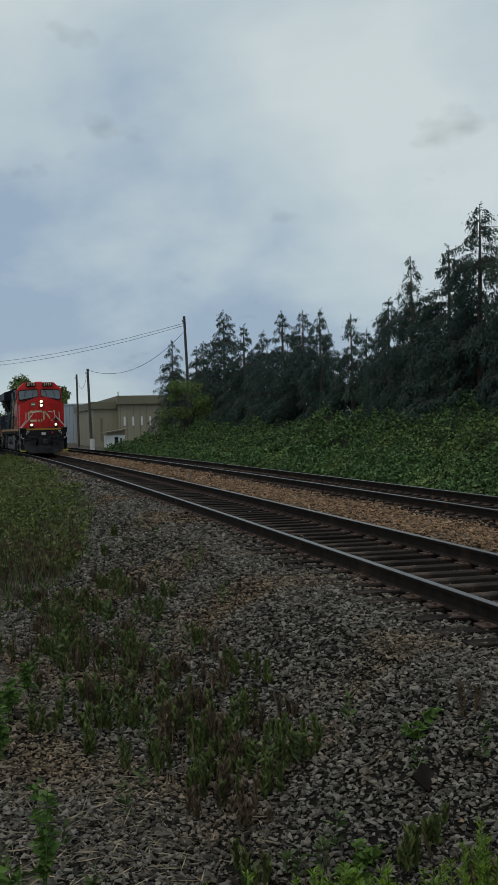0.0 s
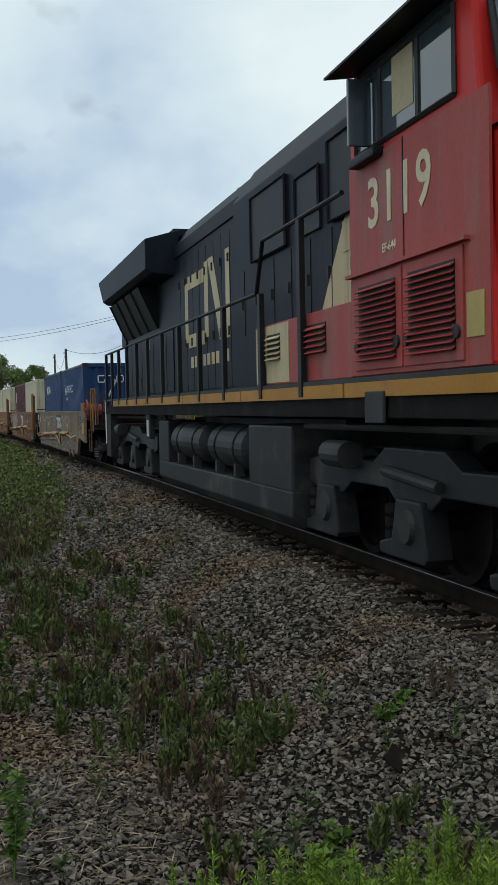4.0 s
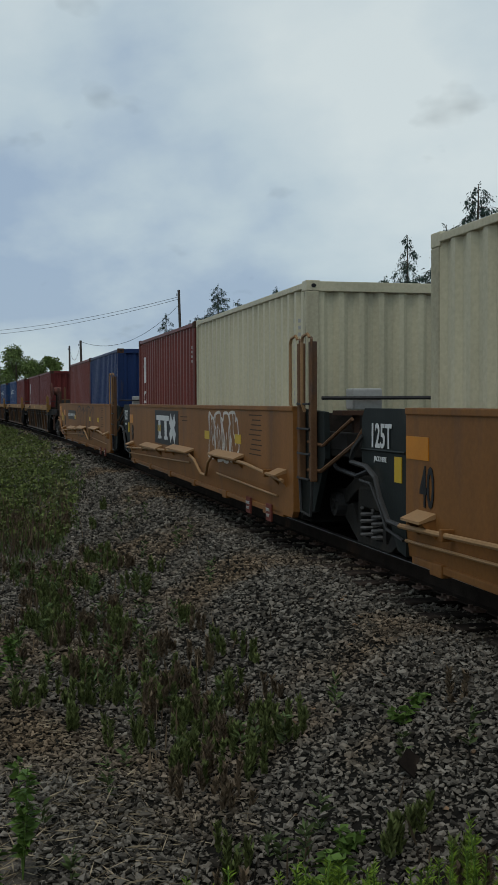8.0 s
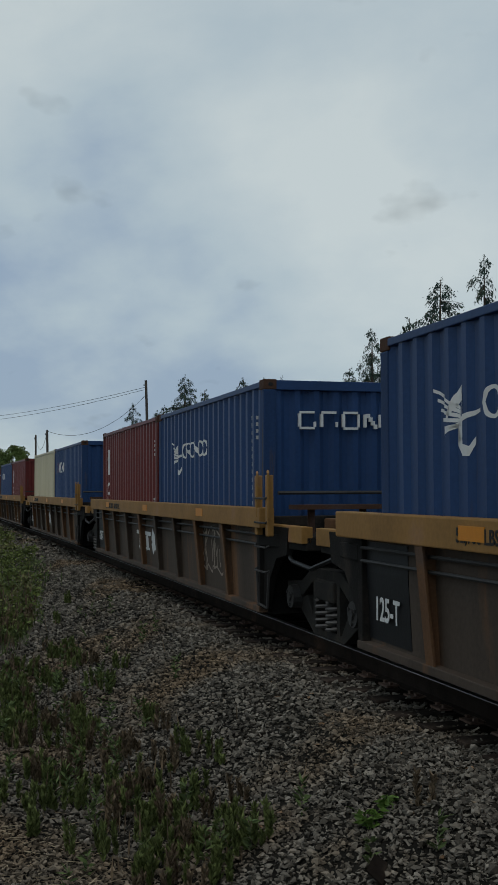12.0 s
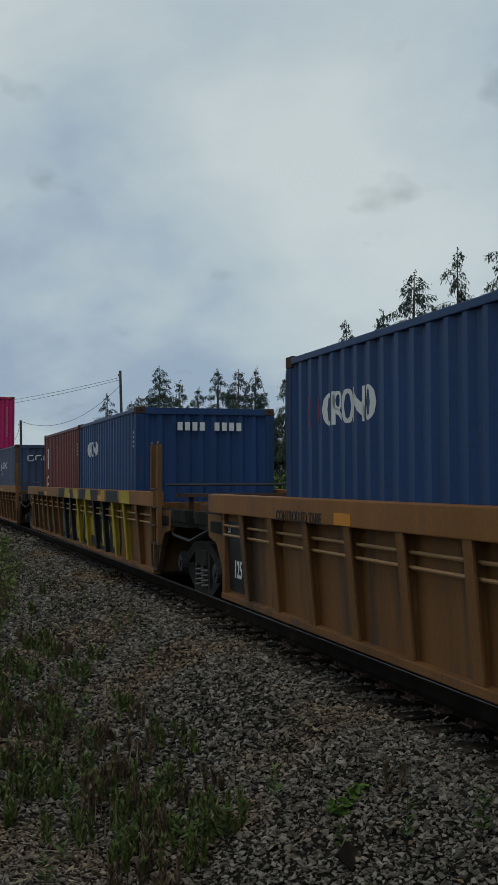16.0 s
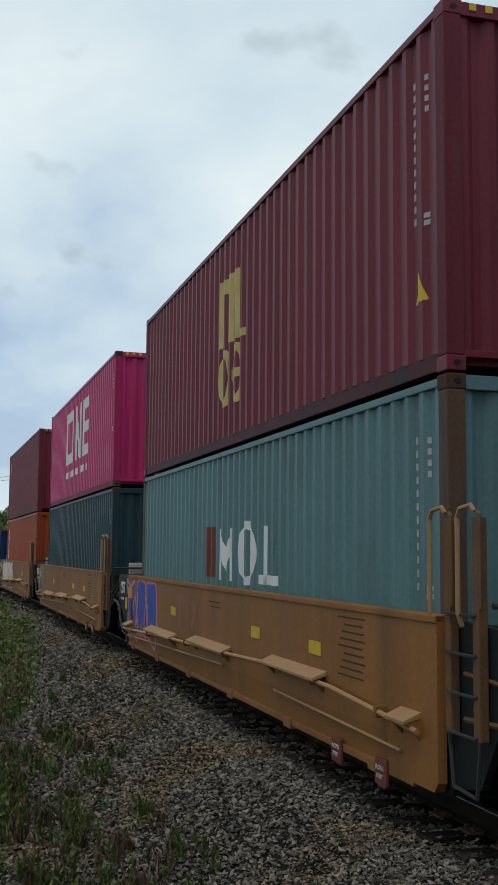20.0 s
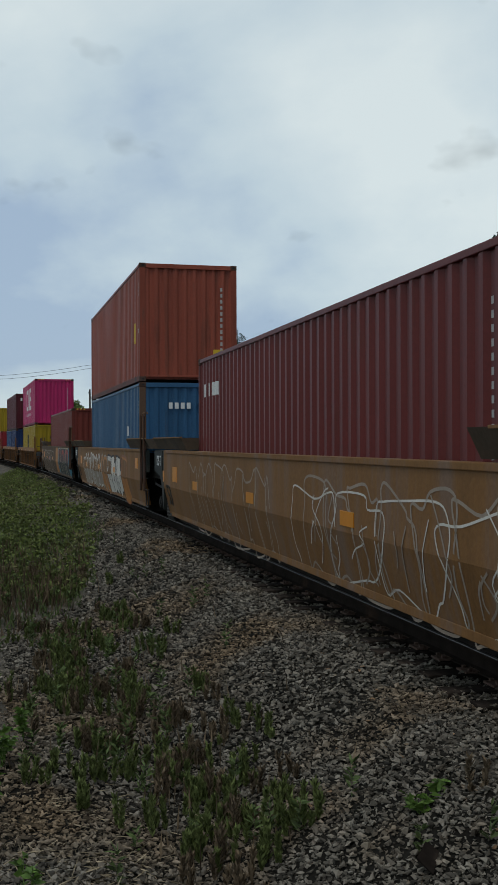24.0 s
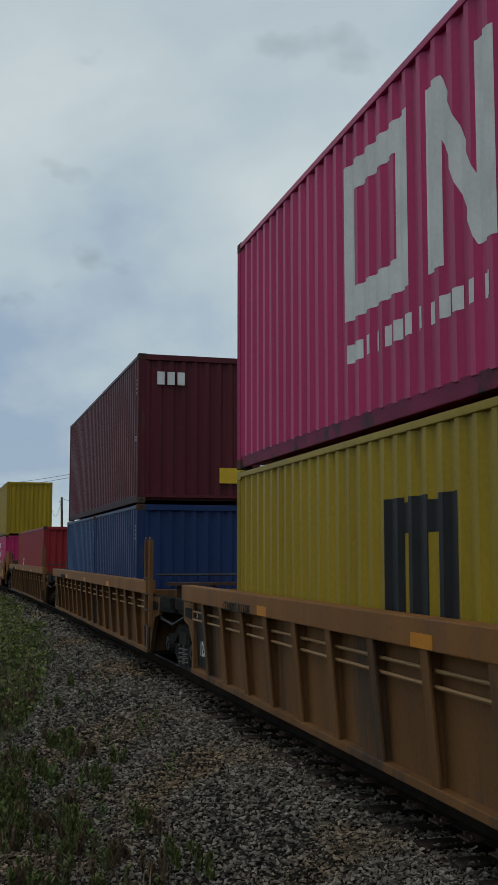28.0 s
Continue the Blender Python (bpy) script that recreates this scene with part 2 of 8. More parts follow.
def pipe(points, r, seg=8, bm=None):
    """A round bar bent through the points."""
    bm = bm or bmesh.new()
    pts = [Vector(p) for p in points]
    prev = None
    rings = []
    for i, p in enumerate(pts):
        d = (pts[min(i + 1, len(pts) - 1)] - pts[max(i - 1, 0)]).normalized()
        q = d.to_track_quat("Z", "Y")
        a = q @ Vector((1, 0, 0))
        if prev is not None:
            a = (prev - d * prev.dot(d)).normalized()
        b = d.cross(a)
        prev = a
        rings.append([bm.verts.new(p + (a * math.cos(2 * math.pi * k / seg) + b * math.sin(2 * math.pi * k / seg)) * r) for k in range(seg)])
    for u, v in zip(rings, rings[1:]):
        for k in range(seg):
            bm.faces.new((u[k], u[(k + 1) % seg], v[(k + 1) % seg], v[k]))
    bm.faces.new(list(reversed(rings[0])))
    bm.faces.new(rings[-1])
    return bm


def mesh_from(verts, faces, name="mesh", smooth=False):
    """Fast mesh from numpy arrays: quads or triangles of one size."""
    me = bpy.data.meshes.new(name)
    verts, faces = np.asarray(verts, np.float32), np.asarray(faces, np.int32)
    me.vertices.add(len(verts))
    me.vertices.foreach_set("co", verts.ravel())
    k = faces.shape[1]
    me.loops.add(faces.size)
    me.loops.foreach_set("vertex_index", faces.ravel())
    me.polygons.add(len(faces))
    me.polygons.foreach_set("loop_start", np.arange(0, faces.size, k, dtype=np.int32))
    me.update(calc_edges=True)
    if not smooth:
        me.shade_flat()
    return me


TEXTS = {}


def text_mesh(text, size, depth=0.004):
    """Lettering in the built-in font, lying in the x-y plane, centred."""
    if (text, size) in TEXTS:
        return TEXTS[text, size].copy()
    cu = bpy.data.curves.new("lettering", "FONT")
    cu.body, cu.size, cu.align_x, cu.align_y, cu.extrude, cu.resolution_u, cu.offset = text, size, "CENTER", "CENTER", depth / 2, 3, size * 0.018
    tmp = bpy.data.objects.new("lettering", cu)
    scene.collection.objects.link(tmp)
    me = bpy.data.meshes.new_from_object(tmp.evaluated_get(bpy.context.evaluated_depsgraph_get()))
    bpy.data.objects.remove(tmp)
    me.materials.clear()
    TEXTS[text, size] = me.copy()
    return me


def lettering(text, size, mat, parent, m, name="lettering", stretch=1.0):
    me = text_mesh(text, size)
    me.transform(m @ Matrix.Diagonal((stretch, 1, 1, 1)))
    return part(name, me, mat, parent)


def on_side(y, z, x):
    """Turns flat lettering so that it stands on a wall that faces -x and reads from there."""
    return Matrix.Translation((x, y, z)) @ Matrix(((0, 0, -1, 0), (-1, 0, 0, 0), (0, 1, 0, 0), (0, 0, 0, 1)))


def on_front(x, z, y):
    """Turns flat lettering so that it stands on a wall that faces -y."""
    return Matrix.Translation((x, y, z)) @ Matrix(((1, 0, 0, 0), (0, 0, -1, 0), (0, 1, 0, 0), (0, 0, 0, 1)))


def bend(y):
    """Sideways shift of the line at a distance."""
    return -CURVE * y * y / 2


CANT = 0.5           # the near track leans into its bend, degrees


def on_line(s):
    """The pose of a thing on the near track with its front end s metres along the line."""
    return pose(bend(s), s, 0, 0, -CANT, math.degrees(CURVE * s))

# ---------------- ground and track ----------------
TRACKS = (0.0, 4.383)
GAUGE_HALF = 0.7525


def ground_z(x, y):
    """Height of the earth and of the ballast's upper face, from the near track's line."""
    u = x - bend(y)
    if u < -14:
        z = -0.55
    elif u < -7:
        z = -0.55 - 0.1 * math.sin((u + 14) / 7 * math.pi)
    elif u < -3.5:
        z = -0.55 - 0.45 * (u + 7) / 3.5
    elif u < -1.75:
        z = -1.0 + 0.78 * (u + 3.5) / 1.75
    elif u < 6.3:
        z = -0.22
    elif u < 7.4:
        z = -0.22 - 0.35 * (u - 6.3) / 1.1
    elif u < 30:
        z = -0.57 + 0.012 * (u - 7.4)
    else:
        z = -0.3
    n = noise.noise((x * 0.35, y * 0.35, 0.0))
    rough = 0.02 if -1.9 < u < 6.4 else 0.11 if u > -9 else 0.25
    return z + n * rough


def make_ground():
    us = [-900, -300, -120, -60, -30, -20, -14, -11, -9] + [-8 + 0.25 * i for i in range(26)] + [-1.6, -1.3, 0, 1.5, 2.2, 3, 4.4, 5.7, 6.3, 6.8, 7.4, 9, 12, 16, 22, 30, 60, 120, 300, 900]
    ys = [-900, -300, -100, -40, -15, -6] + [-2 + 0.5 * i for i in range(80)] + [40 + 3 * i for i in range(40)] + [180, 220, 300, 450, 700, 1000, 1500, 2500]
    verts, faces = [], []
    for y in ys:
        for u in us:
            x = u + max(bend(y), -60)
            verts.append((x, y, ground_z(x, y) - (0.07 if -1.7 < u < 6.3 else 0.0) if abs(y) < 320 and abs(u) < 130 else -0.6))
    w = len(us)
    for j in range(len(ys) - 1):
        for i in range(w - 1):
            faces.append((j * w + i, j * w + i + 1, (j + 1) * w + i + 1, (j + 1) * w + i))
    me = mesh_from(verts, faces, "ground", True)
    ob = part("ground", me, SOIL)
    tagged(ob, "weedy grey clay and earth beside the railway", "ground", kind="structure")


def sweep(profile, u, y0, y1, step=2.0):
    """A section (across, up) swept along the line at the offset u."""
    verts, faces = [], []
    n = len(profile)
    ys = np.arange(y0, y1 + 0.01, step)
    for y in ys:
        for a, z in profile:
            verts.append((u + a + bend(y), y, z))
    for j in range(len(ys) - 1):
        for i in range(n):
            faces.append((j * n + i, (j + 1) * n + i, (j + 1) * n + (i + 1) % n, j * n + (i + 1) % n))
    return mesh_from(verts, faces)


RAIL_WEB = [(-0.07, -0.172), (0.07, -0.172), (0.07, -0.158), (0.012, -0.14), (0.01, -0.045), (0.034, -0.036), (0.036, -0.006), (-0.036, -0.006), (-0.034, -0.036), (-0.01, -0.045), (-0.012, -0.14), (-0.07, -0.158)]
RAIL_HEAD = [(-0.036, -0.006), (0.036, -0.006), (0.034, 0.0), (-0.034, 0.0)]


def make_track(index, centre):
    group = "railway tracks"
    tr = empty("railway_track", "railway track of worn steel rails on dark creosoted wooden ties", "railway track", group, "structure")
    for side in (-1, 1):
        tip = side * GAUGE_HALF * math.sin(radians(CANT)) if centre == 0 else 0.0
        rail = part("rail", sweep([(a, z + tip) for a, z in RAIL_WEB], centre + side * GAUGE_HALF, -60, 330), RAIL, tr, "rust-brown rail")
        part("running_surface", sweep([(a, z + tip) for a, z in RAIL_HEAD], centre + side * GAUGE_HALF, -60, 330), RAIL_TOP, rail, "bright worn rail top")
    rng = random.Random(5 + index)
    ties = []
    bm = box(-1.295, 1.295, -0.11, 0.11, -0.34, -0.175, 0.008)
    tie_me = mesh_of(bm, "tie")
    bm = box(-0.18, 0.18, -0.095, 0.095, -0.178, -0.158, 0.004)
    for a in (-0.125, 0.125):
        for b in (-0.06, 0.06):
            add_box(bm, a - 0.016, a + 0.016, b - 0.016, b + 0.016, -0.16, -0.135)
    plate_me = mesh_of(bm, "tie_plate")
    y = -6.0
    far_v, far_f = [], []
    while y < 200:
        sx, sr, dz = rng.uniform(-0.05, 0.05), rng.uniform(-1.2, 1.2), rng.uniform(-0.012, 0.006)
        m = pose(centre + bend(y) + sx, y, dz, 0, 0, sr + math.degrees(CURVE * y))
        if y < 46:
            tie = part("tie", tie_me, TIE, tr)
            tie.matrix_basis = m
            for side in (-1, 1):
                pl = part("tie_plate", plate_me, PLATE, tr)
                pl.matrix_basis = pose(centre + bend(y) + side * GAUGE_HALF, y, 0)
        else:
            b = len(far_v)
            for xx in (-1.295, 1.295):
                for yy in (-0.11, 0.11):
                    for zz in (-0.34, -0.175):
                        far_v.append(m @ Vector((xx, yy, zz)))
            far_f += [(b + i, b + j, b + k, b + l) for i, j, k, l in ((0, 1, 3, 2), (4, 6, 7, 5), (0, 4, 5, 1), (2, 3, 7, 6), (1, 5, 7, 3))]
        y += 0.515 + rng.uniform(-0.03, 0.03)
    ob = part("far_ties", mesh_from(far_v, far_f), TIE, tr)
    ob["kind"] = "stuff"


def stone_shapes(count, rng):
    """Crushed stones: sharp-edged hulls of a few loose corners, as unit shapes."""
    shapes = []
    while len(shapes) < count:
        bm = bmesh.new()
        a, b, c = rng.uniform(0.85, 1.25), rng.uniform(0.6, 0.95), rng.uniform(0.45, 0.8)
        for _ in range(8):
            d = Vector((rng.gauss(0, 1), rng.gauss(0, 1), rng.gauss(0, 1))).normalized() * rng.uniform(0.8, 1.1)
            bm.verts.new((d.x * a, d.y * b, d.z * c))
        hull = bmesh.ops.convex_hull(bm, input=list(bm.verts))
        loose = [v for v in bm.verts if not v.link_faces]
        bmesh.ops.delete(bm, geom=loose, context="VERTS")
        bmesh.ops.triangulate(bm, faces=bm.faces[:])
        bmesh.ops.recalc_face_normals(bm, faces=bm.faces[:])
        bm.verts.index_update()
        vs = np.array([v.co[:] for v in bm.verts], np.float32)
        fs = np.array([[v.index for v in f.verts] for f in bm.faces], np.int32)
        bm.free()
        shapes.append((vs, fs))
    return shapes


def scatter(shapes, places, sizes, rng, flat=0.85):
    """All stones as one mesh."""
    V, F, base = [], [], 0
    turns = rng.uniform(0, 2 * math.pi, (len(places), 3))
    for i, (p, s) in enumerate(zip(places, sizes)):
        vs, fs = shapes[i % len(shapes)]
        a, b = turns[i][0], (turns[i][1] - math.pi) * 0.4
        ca, sa, cb, sb = math.cos(a), math.sin(a), math.cos(b), math.sin(b)
        R = np.array([[ca, -sa, 0], [sa, ca, 0], [0, 0, 1]]) @ np.array([[1, 0, 0], [0, cb, -sb], [0, sb, cb]])
        V.append((vs * s * (1, 0.8 + 0.3 * math.sin(turns[i][2]), flat)) @ R.T + p)
        F.append(fs + base)
        base += len(vs)
    return mesh_from(np.concatenate(V), np.concatenate(F))


def stone_edge(y):
    """How far out the shoulder's stones reach: less and less along the line."""
    return float(np.interp(y, (7, 11, 15, 16, 17.3, 19.5, 22.5, 24.6, 30, 44), (-4.85, -4.6, -4.5, -4.12, -3.64, -3.14, -2.84, -2.46, -2.06, -1.6)))


def make_ballast():
    rng = np.random.default_rng(7)
    shapes = stone_shapes(14, random.Random(3))

    def field(u0, u1, y0, y1, per_m2, r0, r1, keep=None):
        n = int((u1 - u0) * (y1 - y0) * per_m2)
        u, y = rng.uniform(u0, u1, n), rng.uniform(y0, y1, n)
        pts, rs = [], rng.uniform(r0, r1, n) * rng.choice([0.8, 1.0, 1.0, 1.25], n)
        ok = []
        for i in range(n):
            if keep and not keep(u[i], y[i]):
                continue
            x = u[i] + bend(y[i])
            pts.append((x, y[i], ground_z(x, y[i]) + rs[i] * rng.uniform(-0.2, 1.2)))
            ok.append(rs[i])
        return np.array(pts), np.array(ok)

    bed = empty("ballast", "crushed grey stone ballast shoulder of the railway", "ballast", kind="structure")

    def thin(u, y):
        # the stones give way to earth and weeds down the bank
        edge = stone_edge(y) - (0.5 if y < 11 else 0.25) * noise.noise((y * 0.3, 3.1, 0)) - (0.6 if y < 11 else 0.3) * noise.noise((u * 1.6, y * 1.0, 5.0))
        return u > edge and (u > -3.4 or noise.noise((u * 3.0, y * 2.0, 8.0)) > -0.65)

    for name, y0, y1, dense, r0, r1 in (("back_stones", -14, 3, 330, 0.030, 0.048), ("near_stones", 3.0, 8, 2000, 0.014, 0.029), ("middle_stones", 8, 15, 1150, 0.018, 0.034),
                                        ("far_stones", 15, 30, 520, 0.026, 0.046), ("distant_stones", 30, 75, 110, 0.045, 0.075)):
        p, s = field(-5.2 if y0 < 20 else -3.0, -0.9, y0, y1, dense, r0, r1, thin)
        ob = part(name, scatter(shapes, p, s, rng), STONE, bed)
        ob["kind"] = "stuff"
    # small stones strewn over the bare clay
    p, s = field(-5.3, -3.0, 3.0, 15, 900, 0.007, 0.019, lambda u, y: not thin(u, y) and noise.noise((u * 2.3, y * 2.3, 1.0)) > -0.35)
    part("strewn_stones", scatter(shapes, p, s, rng), STONE, bed)["kind"] = "stuff"
    # a near-black sheet that paints the shade in the gaps between the shoulder's stones
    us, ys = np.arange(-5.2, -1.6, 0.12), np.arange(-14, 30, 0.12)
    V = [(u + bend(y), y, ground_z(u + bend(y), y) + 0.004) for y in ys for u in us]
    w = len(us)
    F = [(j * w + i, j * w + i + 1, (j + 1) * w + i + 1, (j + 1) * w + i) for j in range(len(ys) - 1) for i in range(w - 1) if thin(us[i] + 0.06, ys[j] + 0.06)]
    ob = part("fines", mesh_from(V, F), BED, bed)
    ob["kind"] = "stuff"
    # between the rails: few stones, sunk between the ties
    p, s = field(-0.7, 0.7, 5, 34, 170, 0.018, 0.034)
    p[:, 2] -= 0.035
    ob = part("crib_stones", scatter(shapes, p, s, rng), STONE, bed)
    ob["kind"] = "stuff"
    mid = empty("ballast", "brown crushed stone ballast between the two tracks", "ballast", kind="structure")
    p, s = field(0.85, 3.4, 6, 34, 300, 0.026, 0.044)
    ob = part("near_stones", scatter(shapes, p, s, rng), STONE_BROWN, mid)
    ob["kind"] = "stuff"
    p, s = field(0.85, 3.5, 34, 110, 60, 0.045, 0.075)
    ob = part("far_stones", scatter(shapes, p, s, rng), STONE_BROWN, mid)
    ob["kind"] = "stuff"
    p, s = field(3.7, 6.6, 12, 60, 60, 0.03, 0.05)
    p[:, 2] -= 0.03
    ob = part("crib_stones", scatter(shapes, p, s, rng), STONE_BROWN, mid)
    ob["kind"] = "stuff"
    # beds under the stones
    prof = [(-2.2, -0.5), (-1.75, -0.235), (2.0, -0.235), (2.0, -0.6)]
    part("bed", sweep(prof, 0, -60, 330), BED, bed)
    prof = [(-2.38, -0.5), (-2.38, -0.23), (2.0, -0.235), (2.6, -0.6)]
    part("bed", sweep(prof, TRACKS[1], -60, 330), MATS["brown_bed"], mid)
    # single stones that lie on top of the shoulder
    local = random.Random(11)
    meshes = [mesh_from(vs * 1.0, fs, "stone") for vs, fs in shapes[:8]]
    for i in range(280):
        u, y = local.uniform(-3.4, -1.2), local.uniform(3.6, 10)
        x = u + bend(y)
        r = local.uniform(0.02, 0.036)
        st = part("stone", meshes[i % 8], STONE if local.random() < 0.8 else STONE_BROWN, bed)
        st.matrix_basis = pose(x, y, ground_z(x, y) + r * 0.6, local.uniform(-25, 25), local.uniform(-25, 25), local.uniform(0, 360)) @ Matrix.Diagonal((r, r * 0.85, r * 0.6, 1))


material("brown_bed", (0.11, 0.075, 0.05), 0.95, 0, 0.35, 2, 25, 1.0)
make_ground()
for number, middle in enumerate(TRACKS):
    make_track(number, middle)
make_ballast()

# ---------------- train: paints ----------------
PAINT = {}


def paint(name, color, rust=0.0, rough=0.45, gloss=0.18):
    color = tuple(c * 0.51 for c in color)
    made = material(name, color, rough, 0, 0.22, 0.9, 25, 0.12, (color[0] * 0.6 + 0.022, color[1] * 0.6 + 0.011, color[2] * 0.6 + 0.007), 0.68 - rust, 2.2, streak=True, spec=gloss)
    made["base_paint"] = color
    return made


P = {
    "rust_red": paint("faded_rust_red_paint", (0.215, 0.040, 0.036), 0.03),
    "brick_red": paint("brick_red_paint", (0.26, 0.055, 0.04), 0.05),
    "worn_red": paint("worn_orange_red_paint", (0.44, 0.105, 0.062), 0.10),
    "maroon": paint("maroon_paint", (0.25, 0.036, 0.058), 0.02),
    "dark_maroon": paint("dark_maroon_paint", (0.145, 0.024, 0.034), 0.02),
    "blue": paint("mid_blue_paint", (0.030, 0.085, 0.235), 0.0),
    "deep_blue": paint("deep_blue_paint", (0.022, 0.055, 0.18), 0.0),
    "sky_blue": paint("worn_sky_blue_paint", (0.045, 0.15, 0.30), 0.06),
    "grey_blue": paint("grey_blue_paint", (0.085, 0.125, 0.22), 0.0),
    "navy": paint("dark_teal_paint", (0.034, 0.078, 0.092), 0.0),
    "teal": paint("pale_teal_paint", (0.155, 0.30, 0.31), 0.03),
    "beige": paint("cream_paint", (0.93, 0.86, 0.60), 0.0),
    "pink": paint("magenta_paint", (0.72, 0.030, 0.190), 0.0, 0.42, 0.26),
    "orange": paint("orange_brown_paint", (0.47, 0.088, 0.028), 0.0),
    "yellow": paint("mustard_yellow_paint", (0.52, 0.36, 0.022), 0.0),
    "red": paint("bright_red_paint", (0.42, 0.035, 0.045), 0.0),
}
for key, made in P.items():
    PAINT[key] = made["base_paint"]
WHITE = material("white_marking", (0.56, 0.57, 0.56), 0.6, 0, 0.12, 3, 30, 0.05)
CREAM_MARK = material("cream_marking", (0.60, 0.53, 0.36), 0.6, 0, 0.12, 3, 30, 0.05)
GOLD = material("dull_gold_marking", (0.42, 0.33, 0.12), 0.6, 0, 0.15, 3, 30, 0.05)
BLACK = material("black_paint", (0.012, 0.0125, 0.0135), 0.5, 0, 0.3, 3, 40, 0.1)
HAZARD = material("yellow_sticker", (0.50, 0.33, 0.025), 0.5, 0, 0.1, 3, 30, 0.05)
REFLECT = material("orange_reflector", (0.50, 0.19, 0.015), 0.4, 0, 0.12, 3, 30, 0.05)
TAN = material("ochre_car_paint", (0.200, 0.085, 0.022), 0.6, 0, 0.25, 0.8, 25, 0.12, (0.165, 0.076, 0.030), 0.58, 1.0, streak=True, spec=0.2)
TAN_PALE = material("pale_ochre_paint", (0.30, 0.175, 0.08), 0.6, 0, 0.2, 2, 30, 0.1, (0.25, 0.15, 0.08), 0.6, 2)
TAN_WORN = material("weathered_ochre_paint", (0.182, 0.088, 0.028), 0.7, 0, 0.3, 0.9, 25, 0.2, (0.15, 0.092, 0.060), 0.55, 0.9, streak=True, spec=0.2)
BROWN_SIDE = material("grimy_brown_paint", (0.062, 0.047, 0.036), 0.75, 0, 0.3, 0.9, 25, 0.2, (0.13, 0.068, 0.034), 0.6, 0.8, streak=True)
CHORD = material("yellow_ochre_chord", (0.235, 0.125, 0.036), 0.6, 0, 0.25, 1.5, 25, 0.15, (0.22, 0.12, 0.06), 0.62, 1.5)
POST = material("rusty_ochre_steel", (0.125, 0.064, 0.031), 0.75, 0, 0.3, 2, 40, 0.25, (0.08, 0.05, 0.035), 0.56, 2)
LONG_SIDE = material("brown_ochre_car_paint", (0.148, 0.070, 0.025), 0.7, 0, 0.28, 0.9, 25, 0.2, (0.075, 0.046, 0.028), 0.55, 1.2, streak=True)
SLANT_DARK = material("dirty_brown_car_paint", (0.088, 0.056, 0.034), 0.75, 0, 0.35, 0.9, 25, 0.2, (0.14, 0.075, 0.03), 0.60, 0.7, streak=True)
TRAY = material("grimy_brown_tray_paint", (0.075, 0.055, 0.038), 0.75, 0, 0.3, 1.2, 25, 0.2, (0.05, 0.04, 0.032), 0.56, 1.5)
DARK_PANEL = material("green_black_panel_paint", (0.014, 0.018, 0.017), 0.6, 0, 0.3, 2, 30, 0.1, (0.03, 0.028, 0.024), 0.6, 2, spec=0.12)
TRUCK = material("dusty_truck_casting", (0.026, 0.025, 0.023), 0.75, 0, 0.35, 2, 40, 0.3, (0.04, 0.034, 0.028), 0.58, 2, spec=0.06)
RUST = material("dark_rust", (0.065, 0.034, 0.022), 0.85, 0, 0.35, 2, 40, 0.3, (0.055, 0.035, 0.03), 0.55, 2)
GRIME = material("grimy_black_steel", (0.016, 0.015, 0.014), 0.75, 0.0, 0.35, 2, 40, 0.3, (0.030, 0.025, 0.021), 0.6, 2, spec=0.05)
GREY_STEEL = material("greasy_grey_steel", (0.042, 0.041, 0.040), 0.6, 0.2, 0.3, 2, 40, 0.2)
GREY_BOX = material("pale_grey_box_paint", (0.34, 0.34, 0.32), 0.6, 0, 0.2, 3, 30, 0.1, (0.2, 0.15, 0.1), 0.6, 3)
SPRING = material("worn_spring_steel", (0.11, 0.105, 0.10), 0.6, 0.2, 0.3, 6, 40, 0.2)
BRAKE_RED = material("faded_red_brake_paint", (0.24, 0.065, 0.05), 0.65, 0, 0.3, 4, 40, 0.2, (0.10, 0.05, 0.04), 0.58, 4)
BRAKE_DULL = material("dull_rust_red_brake_paint", (0.13, 0.048, 0.036), 0.7, 0, 0.3, 4, 40, 0.2, (0.06, 0.04, 0.03), 0.55, 4)
DUSTED = material("dust_grey_ochre_paint", (0.20, 0.165, 0.125), 0.85, 0, 0.25, 0.9, 25, 0.15, (0.15, 0.09, 0.045), 0.58, 1.2, streak=True)
STENCIL = material("faded_stencil_ink", (0.05, 0.026, 0.012), 0.7, 0, 0.2, 5, 40, 0.0)
SMALL_INK = material("pale_stencil_ink", (0.30, 0.30, 0.28), 0.7, 0, 0.15, 5, 40, 0.0)
JACK = material("dull_red_plate_paint", (0.13, 0.035, 0.025), 0.7, 0, 0.2, 5, 40, 0.1)
WHEEL = material("wheel_steel", (0.024, 0.020, 0.018), 0.8, 0.0, 0.25, 4, 40, 0.2, spec=0.06)


# ---------------- containers ----------------
def corrugation(y0, y1, pitch, depth):
    """(along, out) points of a trapezoid-waved sheet between y0 and y1; out is 0 on the crest and -depth in the groove."""
    n = max(1, round((y1 - y0) / pitch))
    p = (y1 - y0) / n
    pts = []
    for i in range(n):
        a = y0 + i * p
        pts += [(a, 0.0), (a + p * 0.26, 0.0), (a + p * 0.50, -depth), (a + p * 0.76, -depth)]
    pts.append((y1, 0.0))
    return pts


